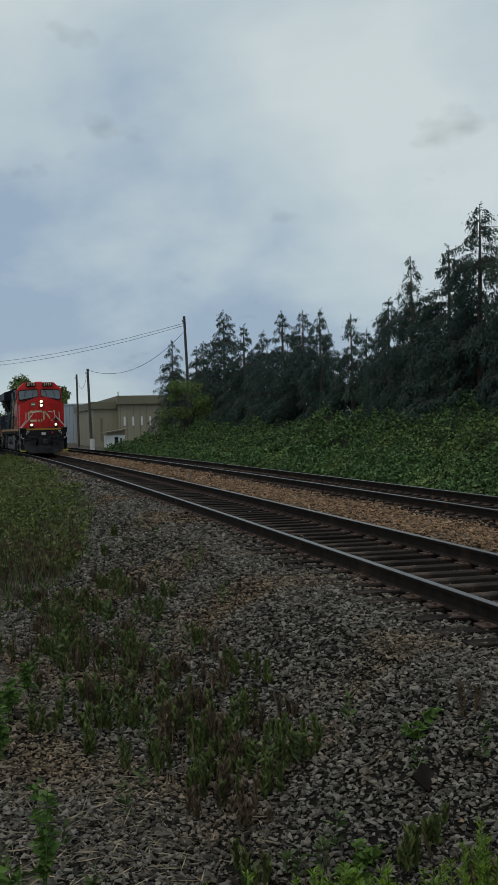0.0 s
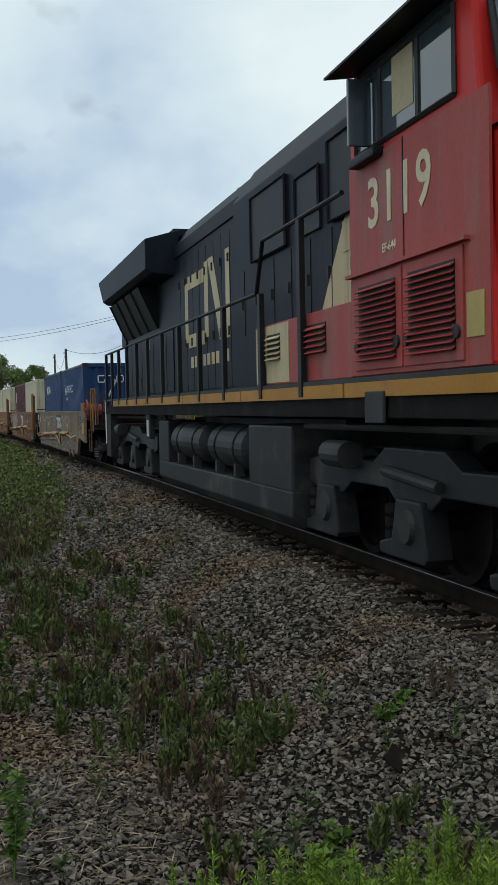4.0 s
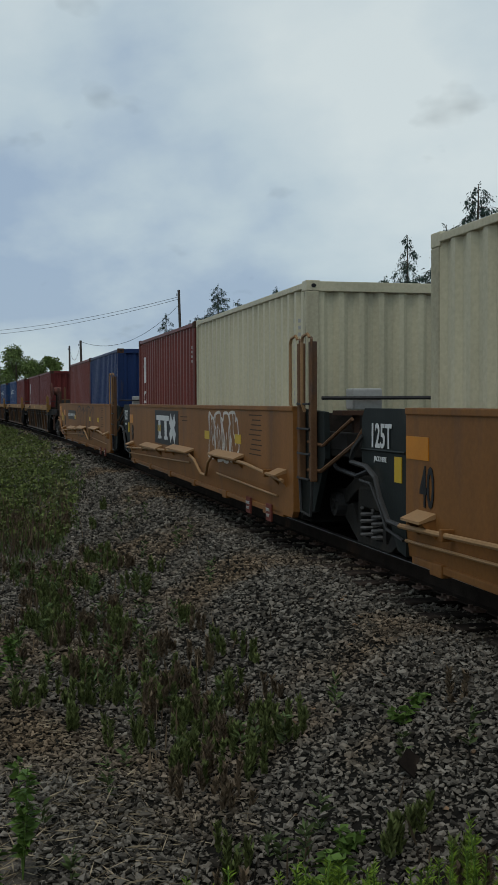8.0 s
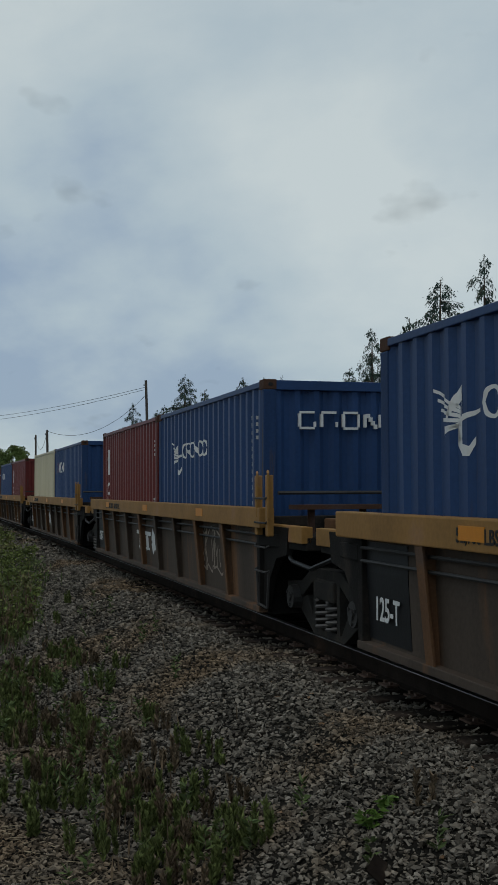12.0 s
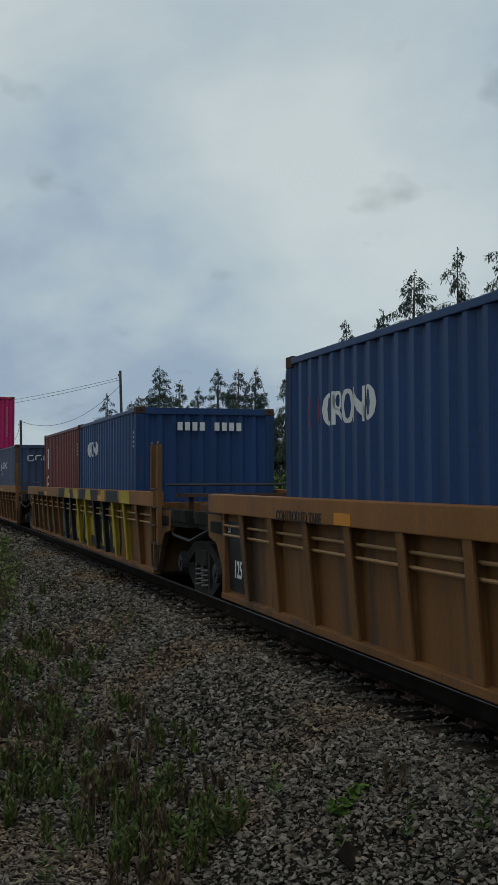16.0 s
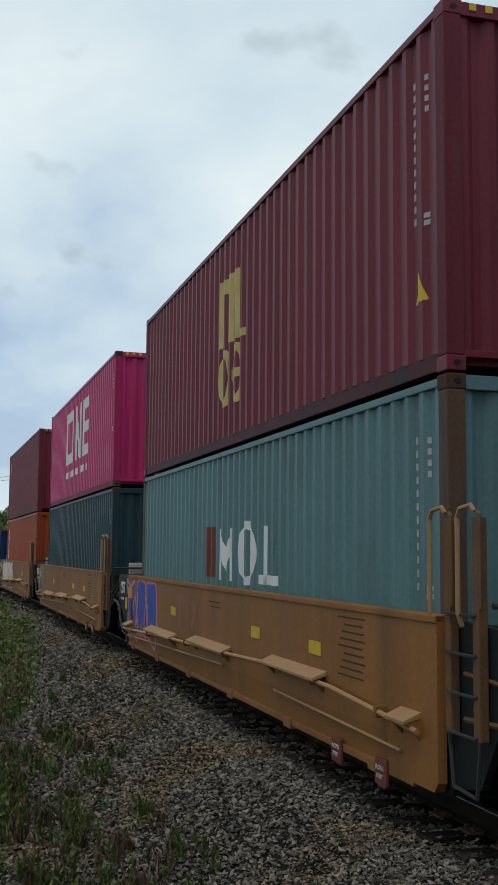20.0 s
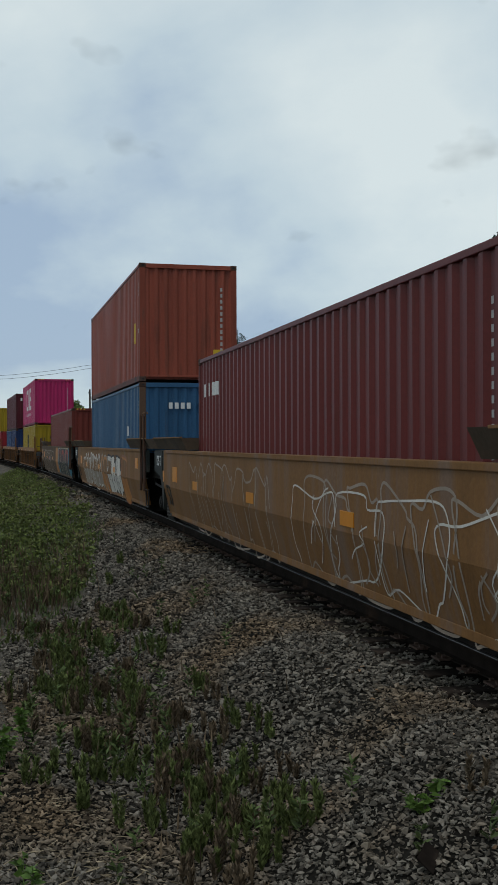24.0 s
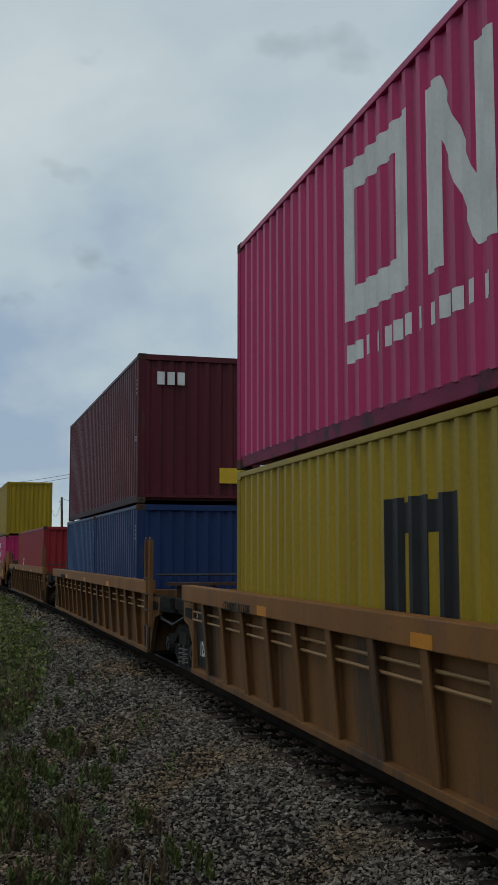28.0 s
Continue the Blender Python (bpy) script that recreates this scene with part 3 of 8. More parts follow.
def waved(pts, z0, z1, place, thick=0.02):
    """A waved sheet with thickness; place(along, out, z) gives the point."""
    verts, faces = [], []
    for a, o in pts:
        for d in (0.0, -thick):
            for z in (z0, z1):
                verts.append(place(a, o + d, z))
    for i in range(len(pts) - 1):
        b, c = i * 4, (i + 1) * 4
        faces += [(b, c, c + 1, b + 1), (b + 2, b + 3, c + 3, c + 2), (b + 1, c + 1, c + 3, b + 3), (b, b + 2, c + 2, c)]
    return mesh_from(verts, faces)


BOX_PARTS = {}
HALF_W = 1.219


def box_parts(length, height):
    """The shared meshes of one size of container."""
    key = (length, height)
    if key in BOX_PARTS:
        return BOX_PARTS[key]
    w, d = HALF_W, 0.036
    side = corrugation(0.16, length - 0.16, 0.278, d)
    ends = corrugation(-w + 0.15, w - 0.15, 0.238, 0.045)
    z0, z1 = 0.15, height - 0.075
    made = []
    made.append(("side_panel", waved(side, z0, z1, lambda a, o, z: (-w + 0.012 - o, a, z))))
    made.append(("side_panel", waved(side, z0, z1, lambda a, o, z: (w - 0.012 + o, a, z))))
    made.append(("end_wall", waved(ends, z0, z1 - 0.03, lambda a, o, z: (a, 0.03 - o, z))))
    made.append(("end_wall", waved(ends, z0, z1 - 0.03, lambda a, o, z: (a, length - 0.03 + o, z))))
    roof = corrugation(0.1, length - 0.1, 0.42, 0.02)
    made.append(("roof", waved(roof, -w + 0.05, w - 0.05, lambda a, o, z: (z, a, height - 0.012 + o))))
    made.append(("floor", mesh_of(box(-w + 0.05, w - 0.05, 0.1, length - 0.1, 0.06, 0.14))))
    for s in (-1, 1):
        made.append(("top_rail", mesh_of(box(s * (w - 0.06), s * w, 0.16, length - 0.16, height - 0.085, height - 0.02, 0.008))))
        made.append(("bottom_rail", mesh_of(box(s * (w - 0.07), s * (w - 0.022), 0.16, length - 0.16, 0.02, 0.17, 0.008))))
        for y in (0.0, length):
            q = 1 if y == 0 else -1
            made.append(("corner_post", mesh_of(box(s * (w - 0.15), s * (w - 0.002), y + q * 0.002, y + q * 0.16, 0.118, height - 0.118, 0.012))))
    for y in (0.0, length):
        q = 1 if y == 0 else -1
        made.append(("header", mesh_of(box(-w + 0.15, w - 0.15, y + q * 0.005, y + q * 0.09, height - 0.12, height - 0.01, 0.006))))
        made.append(("sill", mesh_of(box(-w + 0.15, w - 0.15, y + q * 0.005, y + q * 0.09, 0.105, 0.16, 0.006))))
    cast = []
    for s in (-1, 1):
        for y in (0.0, length):
            for z in (0.0, height - 0.118):
                q = 1 if y == 0 else -1
                bm = box(s * (w - 0.16), s * w, y, y + q * 0.178, z, z + 0.118, 0.012)
                cast.append(mesh_of(bm))
    hole = mesh_of(prism([(0.03 * math.cos(a), 0.022 * math.sin(a)) for a in np.linspace(0, 2 * math.pi, 10)[:-1]], "y", -0.003, 0.003))
    BOX_PARTS[key] = (made, cast, hole, side)
    return BOX_PARTS[key]


def decal(pts, quads, x_out=-1.219 + 0.012 - 0.003):
    """Paint on a waved side that faces -x: quads of (y0, low0, high0, y1, low1, high1), folded over the waves."""
    verts, faces = [], []
    ys = [p[0] for p in pts]
    os_ = [p[1] for p in pts]
    for y0, l0, h0, y1, l1, h1 in quads:
        if y1 < y0:
            y0, l0, h0, y1, l1, h1 = y1, l1, h1, y0, l0, h0
        cuts = sorted({y0, y1, *[y for y in ys if y0 < y < y1]})
        first = len(verts)
        for y in cuts:
            t = (y - y0) / (y1 - y0) if y1 > y0 else 0
            o = float(np.interp(y, ys, os_))
            verts.append((x_out - o, y, l0 + (l1 - l0) * t))
            verts.append((x_out - o, y, h0 + (h1 - h0) * t))
        for i in range(len(cuts) - 1):
            b = first + 2 * i
            faces.append((b, b + 1, b + 3, b + 2))
    return mesh_from(verts, faces)


def bars(y, z, w, h, n, gap=0.35, vertical=False):
    """Bars in the place of small writing. The writing reads from -x, so it runs towards smaller y."""
    out = []
    if vertical:
        s = h / n
        for i in range(n):
            out.append((y - w / 2, z + i * s, z + i * s + s * (1 - gap), y + w / 2, z + i * s, z + i * s + s * (1 - gap)))
    else:
        s = w / n
        for i in range(n):
            a = y - w / 2 + i * s
            out.append((a, z, z + h, a + s * (1 - gap), z, z + h))
    return out


def rect(y0, y1, z0, z1):
    return (y0, z0, z1, y1, z0, z1)


def container(length, height, colour, label, marks=(), front=()):
    """A freight container; its origin lies under the middle of its front end."""
    made, cast, hole, side = box_parts(length, height)
    mat = P[colour]
    thing = empty("shipping_container", label, "container", "containers on the train")
    rusty = colour in ("teal", "sky_blue", "grey_blue")
    base = (0.085, 0.048, 0.03) if rusty else tuple(c * 0.8 for c in PAINT[colour])
    worn = material("weathered_" + colour + "_post", base, 0.65, 0, 0.3, 1.5, 30, 0.2, (0.05, 0.04, 0.032), 0.55 if rusty else 0.64, 3.0, streak=True)
    # the bottom rail's paint is darkened for grime and for its recess's shade
    under = material("shaded_grimy_" + colour + "_rail", tuple(c * 0.42 + 0.004 for c in PAINT[colour]), 0.6, 0, 0.3, 1.5, 30, 0.2, (0.022, 0.018, 0.015), 0.56, 2.0)
    for name, me in made:
        part(name, me, worn if name == "corner_post" else under if name == "bottom_rail" else mat, thing)
    for i, me in enumerate(cast):
        part("corner_casting", me, mat if colour in ("beige", "maroon", "orange", "yellow") else RUST, thing, "steel corner casting")
    for s in (-1, 1):
        for z in (0.059, height - 0.059):
            o = part("casting_hole", hole, BLACK, thing)
            o.matrix_basis = pose(s * (HALF_W - 0.085), -0.001, z)
    for quads, m in marks:
        if len(quads) <= 14:
            for quad in quads:
                part("marking", decal(side, [quad]), m, thing)
        else:
            part("marking", decal(side, quads), m, thing)["kind"] = "stuff"
    for item in front:
        (x0, x1, z0, z1), m = item
        part("marking", box(x0, x1, -0.004, 0.03, z0, z1), m, thing)
    return thing


# ---------------- trucks (wheel frames) ----------------
MOVING = []      # (thing, metres behind the first box)
WHEELS = []      # (wheelset, y in its frame, height, radius)
SHARED = {}


def wheel_mesh(r, axle=True):
    key = ("wheel", r)
    if key not in SHARED:
        bm = bmesh.new()
        for s in (-1, 1):
            x = s * 0.715
            prof = [(0.0, -0.02), (0.10, -0.03), (0.13, -0.02), (r - 0.09, 0.015), (r - 0.07, -0.04), (r, -0.045), (r, 0.05), (r + 0.027, 0.06), (r + 0.025, 0.088), (r - 0.06, 0.09), (r - 0.08, 0.05), (0.13, 0.05), (0.1, 0.075), (0.0, 0.075)]
            seg = 28
            rings = []
            for rad, o in prof:
                rings.append([bm.verts.new((x - s * o, max(rad, 0.002) * math.cos(2 * math.pi * k / seg), max(rad, 0.002) * math.sin(2 * math.pi * k / seg))) for k in range(seg)])
            for u, v in zip(rings, rings[1:]):
                for k in range(seg):
                    bm.faces.new((u[k], u[(k + 1) % seg], v[(k + 1) % seg], v[k]))
            for k in range(4):      # lightening marks on the plate
                a = k * math.pi / 2 + 0.3
                add_cyl(bm, (x - s * 0.005 + s * 0.03, (r - 0.2) * math.cos(a), (r - 0.2) * math.sin(a)), (x + s * 0.03, (r - 0.2) * math.cos(a), (r - 0.2) * math.sin(a)), 0.03, seg=8)
            add_cyl(bm, (x, 0, 0), (x + s * 0.38, 0, 0), 0.085, seg=12)
        add_cyl(bm, (-0.7, 0, 0), (0.7, 0, 0), 0.085, seg=12)
        bmesh.ops.recalc_face_normals(bm, faces=bm.faces)
        SHARED[key] = mesh_of(bm, "wheelset")
    return SHARED[key]


def truck(parent, y, r=0.46, base=0.89):
    """A two-axle truck with side frames, springs and wheelsets, under a car at y."""
    if "truck_frame" not in SHARED:
        bm = bmesh.new()
        for s in (-1, 1):
            x0, x1 = s * 0.93, s * 1.09
            pts = [(-1.22, 0.42), (-1.22, 0.60), (-0.75, 0.64), (-0.40, 0.80), (0.40, 0.80), (0.75, 0.64), (1.22, 0.60), (1.22, 0.42), (1.02, 0.40), (0.68, 0.50), (0.46, 0.62), (0.34, 0.67), (-0.34, 0.67), (-0.46, 0.62), (-0.68, 0.50), (-1.02, 0.40)]
            prism(pts, "x", min(x0, x1), max(x0, x1), 0.015, bm)
            for e in (-1, 1):
                add_box(bm, min(x0, x1), max(x0, x1), min(e * 0.29, e * 0.37), max(e * 0.29, e * 0.37), 0.20, 0.68)
            lower = [(-0.62, 0.50), (-0.36, 0.20), (0.36, 0.20), (0.62, 0.50), (0.95, 0.40), (0.42, 0.12), (-0.42, 0.12), (-0.95, 0.40)]
            prism(lower, "x", min(x0, x1) + 0.02, max(x0, x1) - 0.02, 0.01, bm)
        add_box(bm, -1.12, 1.12, -0.27, 0.27, 0.49, 0.70, 0.03)
        SHARED["truck_frame"] = mesh_of(bm)
        for s in (-1, 1):
            bm = bmesh.new()
            for q in (-0.145, 0.145):
                turns = [(s * 1.03 + 0.105 * math.cos(a), q + 0.105 * math.sin(a), 0.20 + a * 0.0104) for a in np.arange(0, 9.2 * math.pi, math.pi / 5)]
                pipe(turns, 0.018, 5, bm)
            SHARED["springs", s] = mesh_of(bm)
        bm = bmesh.new()
        add_cyl(bm, (0, 0, 0), (0.11, 0, 0), 0.13, 0.12, seg=14)
        add_cyl(bm, (0.11, 0, 0), (0.13, 0, 0), 0.05, seg=8)
        for k in range(3):
            a = k * 2.094 + 0.5
            add_cyl(bm, (0.11, 0.085 * math.cos(a), 0.085 * math.sin(a)), (0.125, 0.085 * math.cos(a), 0.085 * math.sin(a)), 0.018, seg=6)
        SHARED["cap"] = mesh_of(bm)
    fr = part("truck", SHARED["truck_frame"], TRUCK, parent, "grimy cast steel side frames")
    fr.matrix_basis = pose(0, y, 0)
    for s in (-1, 1):
        part("spring_nest", SHARED["springs", s], SPRING, fr, "worn coil springs")
        for q in (-1, 1):
            cap = part("axle_cap", SHARED["cap"], GREY_STEEL, fr)
            cap.matrix_basis = pose(s * 1.06, q * base, 0.46, 0, 0, 0 if s > 0 else 180)
    for q in (-1, 1):
        ws = part("wheelset", wheel_mesh(r), WHEEL, fr)
        WHEELS.append((ws, q * base, r, r))
    return fr


# ---------------- well cars ----------------
def side_shape(kind):
    """Across-section of one side wall, as (out, up), outer face first; out is measured from the middle."""
    if kind == "smooth":
        return [(1.46, 1.47), (1.46, 0.55), (1.43, 0.28), (1.33, 0.28), (1.36, 0.55), (1.36, 1.47)]
    if kind == "slant":
        return [(1.50, 1.60), (1.50, 0.90), (1.37, 0.36), (1.30, 0.37), (1.40, 0.90), (1.40, 1.60)]
    return [(1.31, 1.34), (1.31, 0.9), (1.28, 0.28), (1.23, 0.28), (1.25, 0.9), (1.25, 1.34)]


def rounded(line, n=4):
    """A line drawn with a swing of the arm: the points joined by smooth arcs."""
    closed = line[0] == line[-1] and len(line) > 3
    pts = line[:-1] if closed else line
    m, out = len(pts), []
    for i in range(m if closed else m - 1):
        p = [pts[(i + k) % m] if closed else pts[min(max(i + k, 0), m - 1)] for k in (-1, 0, 1, 2)]
        for j in range(n):
            t = j / n
            out.append(tuple(0.5 * (2 * p[1][c] + (p[2][c] - p[0][c]) * t + (2 * p[0][c] - 5 * p[1][c] + 4 * p[2][c] - p[3][c]) * t * t + (3 * p[1][c] - p[0][c] - 3 * p[2][c] + p[3][c]) * t ** 3) for c in (0, 1)))
    out.append(out[0] if closed else pts[-1])
    return out


def graffiti(rng, y0, y1, z0, z1, thick, letters):
    """Sprayed letter-like forms, unreadable: a cornered closed outline with inner strokes for each, as lines of (y, z)."""
    forms = []
    w = (y1 - y0) / letters
    for i in range(letters):
        cy, cz, n = y0 + (i + 0.5) * w, (z0 + z1) / 2, 12
        slant = rng.uniform(-0.15, 0.2)
        loop = []
        for k in range(n):
            a = 2 * math.pi * (k + rng.uniform(-0.25, 0.25)) / n
            c, d = math.cos(a), math.sin(a)
            r = rng.choice((0.72, 0.95, 1.0, 1.05))
            v = math.copysign(abs(d) ** 0.45, d) * r * (z1 - z0) * 0.5
            loop.append((cy + math.copysign(abs(c) ** 0.5, c) * r * w * 0.58 + v * slant, min(z1, max(z0, cz + v))))
        loop.append(loop[0])
        strokes = []
        for _ in range(rng.randint(1, 3)):
            y, z = cy + rng.uniform(-0.3, 0.3) * w, cz + rng.uniform(-0.38, -0.1) * (z1 - z0)
            line = [(y, z)]
            for _ in range(rng.randint(2, 4)):
                y, z = y + rng.uniform(-0.22, 0.22) * w, min(z1, z + rng.uniform(0.05, 0.3) * (z1 - z0))
                line.append((y, z))
            strokes.append(line)
        forms.append((rounded(loop), [rounded(line) for line in strokes]))
    return forms


def ribbon_mesh(ribbons, thick, outline):
    """Flat strokes laid on a side wall whose outer face is given by outline(z)."""
    verts, faces = [], []
    for line in ribbons:
        first = len(verts)
        for i, (y, z) in enumerate(line):
            a, b = line[max(i - 1, 0)], line[min(i + 1, len(line) - 1)]
            dy, dz = b[0] - a[0], b[1] - a[1]
            n = math.hypot(dy, dz) or 1
            for s in (-1, 1):
                yy, zz = y - s * dz / n * thick / 2, z + s * dy / n * thick / 2
                verts.append((-outline(zz) - 0.004, yy, zz))
        for i in range(len(line) - 1):
            b = first + 2 * i
            faces.append((b, b + 1, b + 3, b + 2))
    return mesh_from(verts, faces)


def blob_mesh(ribbons, outline):
    """The filled loops of the ribbons, as fans."""
    verts, faces = [], []
    for line in ribbons:
        if len(line) < 8:
            continue
        first = len(verts)
        cy, cz = sum(p[0] for p in line) / len(line), sum(p[1] for p in line) / len(line)
        verts.append((-outline(cz) - 0.003, cy, cz))
        for y, z in line:
            verts.append((-outline(z) - 0.003, y, z))
        for i in range(len(line) - 1):
            faces.append((first, first + 1 + i, first + 2 + i))
    return mesh_from(verts, faces)


def outer(kind):
    sec = side_shape(kind)
    zs = [p[1] for p in sec[:3]][::-1]
    xs = [p[0] for p in sec[:3]][::-1]
    return lambda z: float(np.interp(z, zs, xs))


def well_car(kind, label, first=False, last=False, tags=(), floor_top=0.28, dip=True):
    """One well of a container car. Its origin lies under the front end of the box that it carries."""
    thing = empty("well_car", label, "well car", "well cars of the train")
    long_well = kind in ("slant", "ribbed_long")
    y0, y1 = (-2.0, 14.2) if long_well else (-0.28, 12.47)
    ty0, ty1 = (-3.72, 15.9) if long_well else (-1.66, 13.85)      # truck centres
    base = "ribbed" if kind.startswith("ribbed") else kind
    sec = side_shape(base)
    body = {"smooth": TAN, "slant": TAN_WORN, "ribbed": BROWN_SIDE, "ribbed_long": LONG_SIDE}[kind]
    for s in (-1, 1):
        cut = 0.85 if kind == "smooth" else 0.0
        fore = y0 - 0.34 if kind == "slant" and not first else y0 + cut
        wall = part("side_wall", prism([(s * a, z) for a, z in sec], "y", fore, y1 - (0.28 if kind == "smooth" and not last else -0.29 if kind == "slant" and not last else cut), 0.0), body, thing)
        top_z, xo = sec[0][1], sec[0][0]
        for d, ye, outer_end in ((-1, y0, first), (1, y1, last)):
            if kind == "smooth":
                if d > 0 and not last:
                    outline, m = [(ye - 0.28, top_z - 0.005), (ye + 0.68, top_z - 0.005), (ye + 0.76, top_z - 0.10), (ye + 0.76, 0.98), (ye + 0.45, 0.90), (ye + 0.15, 0.62), (ye - 0.10, 0.30), (ye - 0.28, 0.27)], DARK_PANEL
                elif outer_end:
                    outline, m = [(ye - d * cut, top_z), (ye + d * 1.66, top_z), (ye + d * 1.66, 0.62), (ye + d * 0.35, 0.74), (ye - d * 0.06, 0.27), (ye - d * cut, 0.27)], body
                else:
                    outline, m = [(ye - d * cut, top_z), (ye, top_z), (ye, 0.34), (ye - d * 0.06, 0.27), (ye - d * cut, 0.27)], body
                    part("ladder_panel", prism([(ye + 0.02, top_z - 0.02), (ye - 0.74, top_z - 0.05), (ye - 0.78, 0.95), (ye - 0.42, 0.38), (ye - 0.02, 0.30), (ye + 0.02, 0.6)], "x", min(s * 1.30, s * 1.36), max(s * 1.30, s * 1.36), 0.006), DARK_PANEL, wall, "green-black ladder panel")
            elif kind == "slant":
                if outer_end:
                    outline, m = [(ye, top_z), (ye + d * 0.95, top_z), (ye + d * 0.97, 0.95), (ye + d * 0.57, 0.76), (ye, 0.42)], body if d > 0 else DARK_PANEL
                elif d > 0:
                    outline, m = [(ye + 0.29, top_z), (ye + 1.46, top_z), (ye + 1.54, top_z - 0.07), (ye + 1.54, 1.17), (ye + 0.80, 1.08), (ye + 0.55, 0.86), (ye + 0.34, 0.46), (ye + 0.29, 0.42)], DARK_PANEL
                else:
                    outline, m = [(ye - 0.34, top_z - 0.01), (ye - 1.0, top_z - 0.01), (ye - 1.0, 1.12), (ye - 0.34, 0.95)], DARK_PANEL
            else:
                outline, m = [(ye, 1.20), (ye + d * 0.85, 1.20), (ye + d * 0.80, 0.92), (ye + d * 0.45, 0.86), (ye + d * 0.22, 0.62), (ye + d * 0.05, 0.30), (ye, 0.28)], GRIME if kind == "ribbed" else body
            part("end_panel", prism(outline, "x", min(s * (xo - 0.07), s * xo), max(s * (xo - 0.07), s * xo)), m, wall)
        if kind == "smooth":
            part("top_chord", box(s * 1.34, s * 1.475, y0, y1 - (0.0 if last else 0.29), 1.42, 1.475, 0.008), body, wall)
            part("bottom_sill", box(s * 1.32, s * 1.46, y0 + 0.4, y1 - 0.4, 0.24, 0.30, 0.008), body, wall)
            rail = [(-0.1, 0.66), (1.6, 0.76), (3.4, 0.78), (3.75, 0.66), (4.1, 0.45), (4.45, 0.45), (4.75, 0.64), (5.3, 0.72), (8.0, 0.66), (10.5, 0.58), (12.15, 0.53)]
            rail = rail if dip else [p for p in rail if not 3.6 < p[0] < 5.0]
            part("hand_rail", pipe([(s * (1.53 if z > 0.5 else 1.49), y, z) for y, z in rail], 0.022), TAN_PALE, wall, "pale ochre pipe")
            part("lower_pipe", pipe([(s * 1.475, y, z - 0.16) for y, z in ((0.3, 0.62), (3.4, 0.68))], 0.014, 6), TAN_PALE, wall)
            part("lower_pipe", pipe([(s * 1.475, y, z - 0.12) for y, z in ((5.4, 0.68), (8.0, 0.62), (12.15, 0.53))], 0.014, 6), TAN_PALE, wall)
            for yy, zz in ((0.6, 0.70), (2.1, 0.765), (5.2, 0.71), (7.2, 0.68), (9.9, 0.60), (11.3, 0.555)):
                part("pipe_clamp", box(s * 1.455, s * 1.56, yy - 0.025, yy + 0.025, zz - 0.045, zz + 0.045, 0.008), TAN, wall)
            for yy, half, zz in ((0.15, 0.17, 0.78), (2.7, 0.8, 0.86), (6.0, 0.9, 0.80), (9.0, 0.95, 0.73), (11.78, 0.18, 0.68)):
                for e in (-0.9, 0.9):
                    part("plate_bracket", prism([(s * 1.455, zz - 0.04), (s * 1.575, zz - 0.075), (s * 1.455, zz - 0.20)], "y", yy + e * half - 0.012, yy + e * half + 0.012), TAN, wall)
                part("step_plate", prism([(s * 1.46, zz), (s * 1.60, zz - 0.06), (s * 1.60, zz - 0.08), (s * 1.46, zz - 0.04)], "y", yy - half, yy + half), TAN_PALE, wall)
            for q in range(6):
                yy = y0 + 1.0 + q * 2.15
                part("bottom_tab", box(s * 1.34, s * 1.475, yy, yy + 0.22, 0.21, 0.31, 0.01), TAN, wall)
        elif base == "ribbed":
            lift = 0.0 if kind == "ribbed" else 0.06
            part("top_chord", box(s * 1.28, s * 1.45, y0 - 0.3, y1 + 0.3, 1.18 + lift, 1.40 + lift, 0.012), CHORD if kind == "ribbed" else TAN, wall, "heavy top chord")
            n = 8 if kind == "ribbed" else 15
            for i in range(n):
                yy = y0 + (y1 - y0) * (i + 1) / (n + 1)
                rib = prism([(s * 1.29, 1.2 + lift), (s * 1.43, 1.2 + lift), (s * 1.34, 0.26), (s * 1.25, 0.26)], "y", yy - 0.014, yy + 0.014)
                prism([(s * 1.425, 1.2 + lift), (s * 1.443, 1.2 + lift), (s * 1.355, 0.26), (s * 1.335, 0.26)], "y", yy - 0.065, yy + 0.065, 0.0, rib)
                part("rib", rib, POST if kind == "ribbed" and i % 3 == 1 else body, wall, "flanged side rib")
            part("bottom_sill", box(s * 1.26, s * 1.37, y0, y1, 0.24, 0.31, 0.008), body, wall)
            for zr in (1.10, 0.99):
                part("hand_rail", pipe([(s * 1.36, y0 + 0.1, zr), (s * 1.36, y1 - 0.1, zr)], 0.016, 6), GREY_STEEL if kind == "ribbed" else TAN_PALE, wall)
        else:
            part("top_chord", box(s * 1.38, s * 1.52, y0 - (0.0 if first else 0.34), y1, 1.55, 1.61, 0.008), body, wall)
            part("bottom_sill", box(s * 1.29, s * 1.385, y0, y1, 0.32, 0.40, 0.008), body, wall)
    part("well_floor", box(-1.25, 1.25, y0, y1, 0.22, floor_top), GRIME, thing)
    # end platforms over the trucks
    top = {"smooth": 1.40, "slant": 1.52, "ribbed": 1.30, "ribbed_long": 1.30}[kind]
    for e, (yw, yt, outer_end) in enumerate(((y0, ty0, first), (y1, ty1, last))):
        d = -1 if e == 0 else 1
        tip = yt + d * ((1.15 if kind == "smooth" else 1.75) if outer_end else -0.12)
        part("bulkhead", box(-1.36, 1.36, yw, yw - d * 0.10, 0.25, top, 0.01), GRIME if kind != "ribbed_long" else LONG_SIDE, thing)
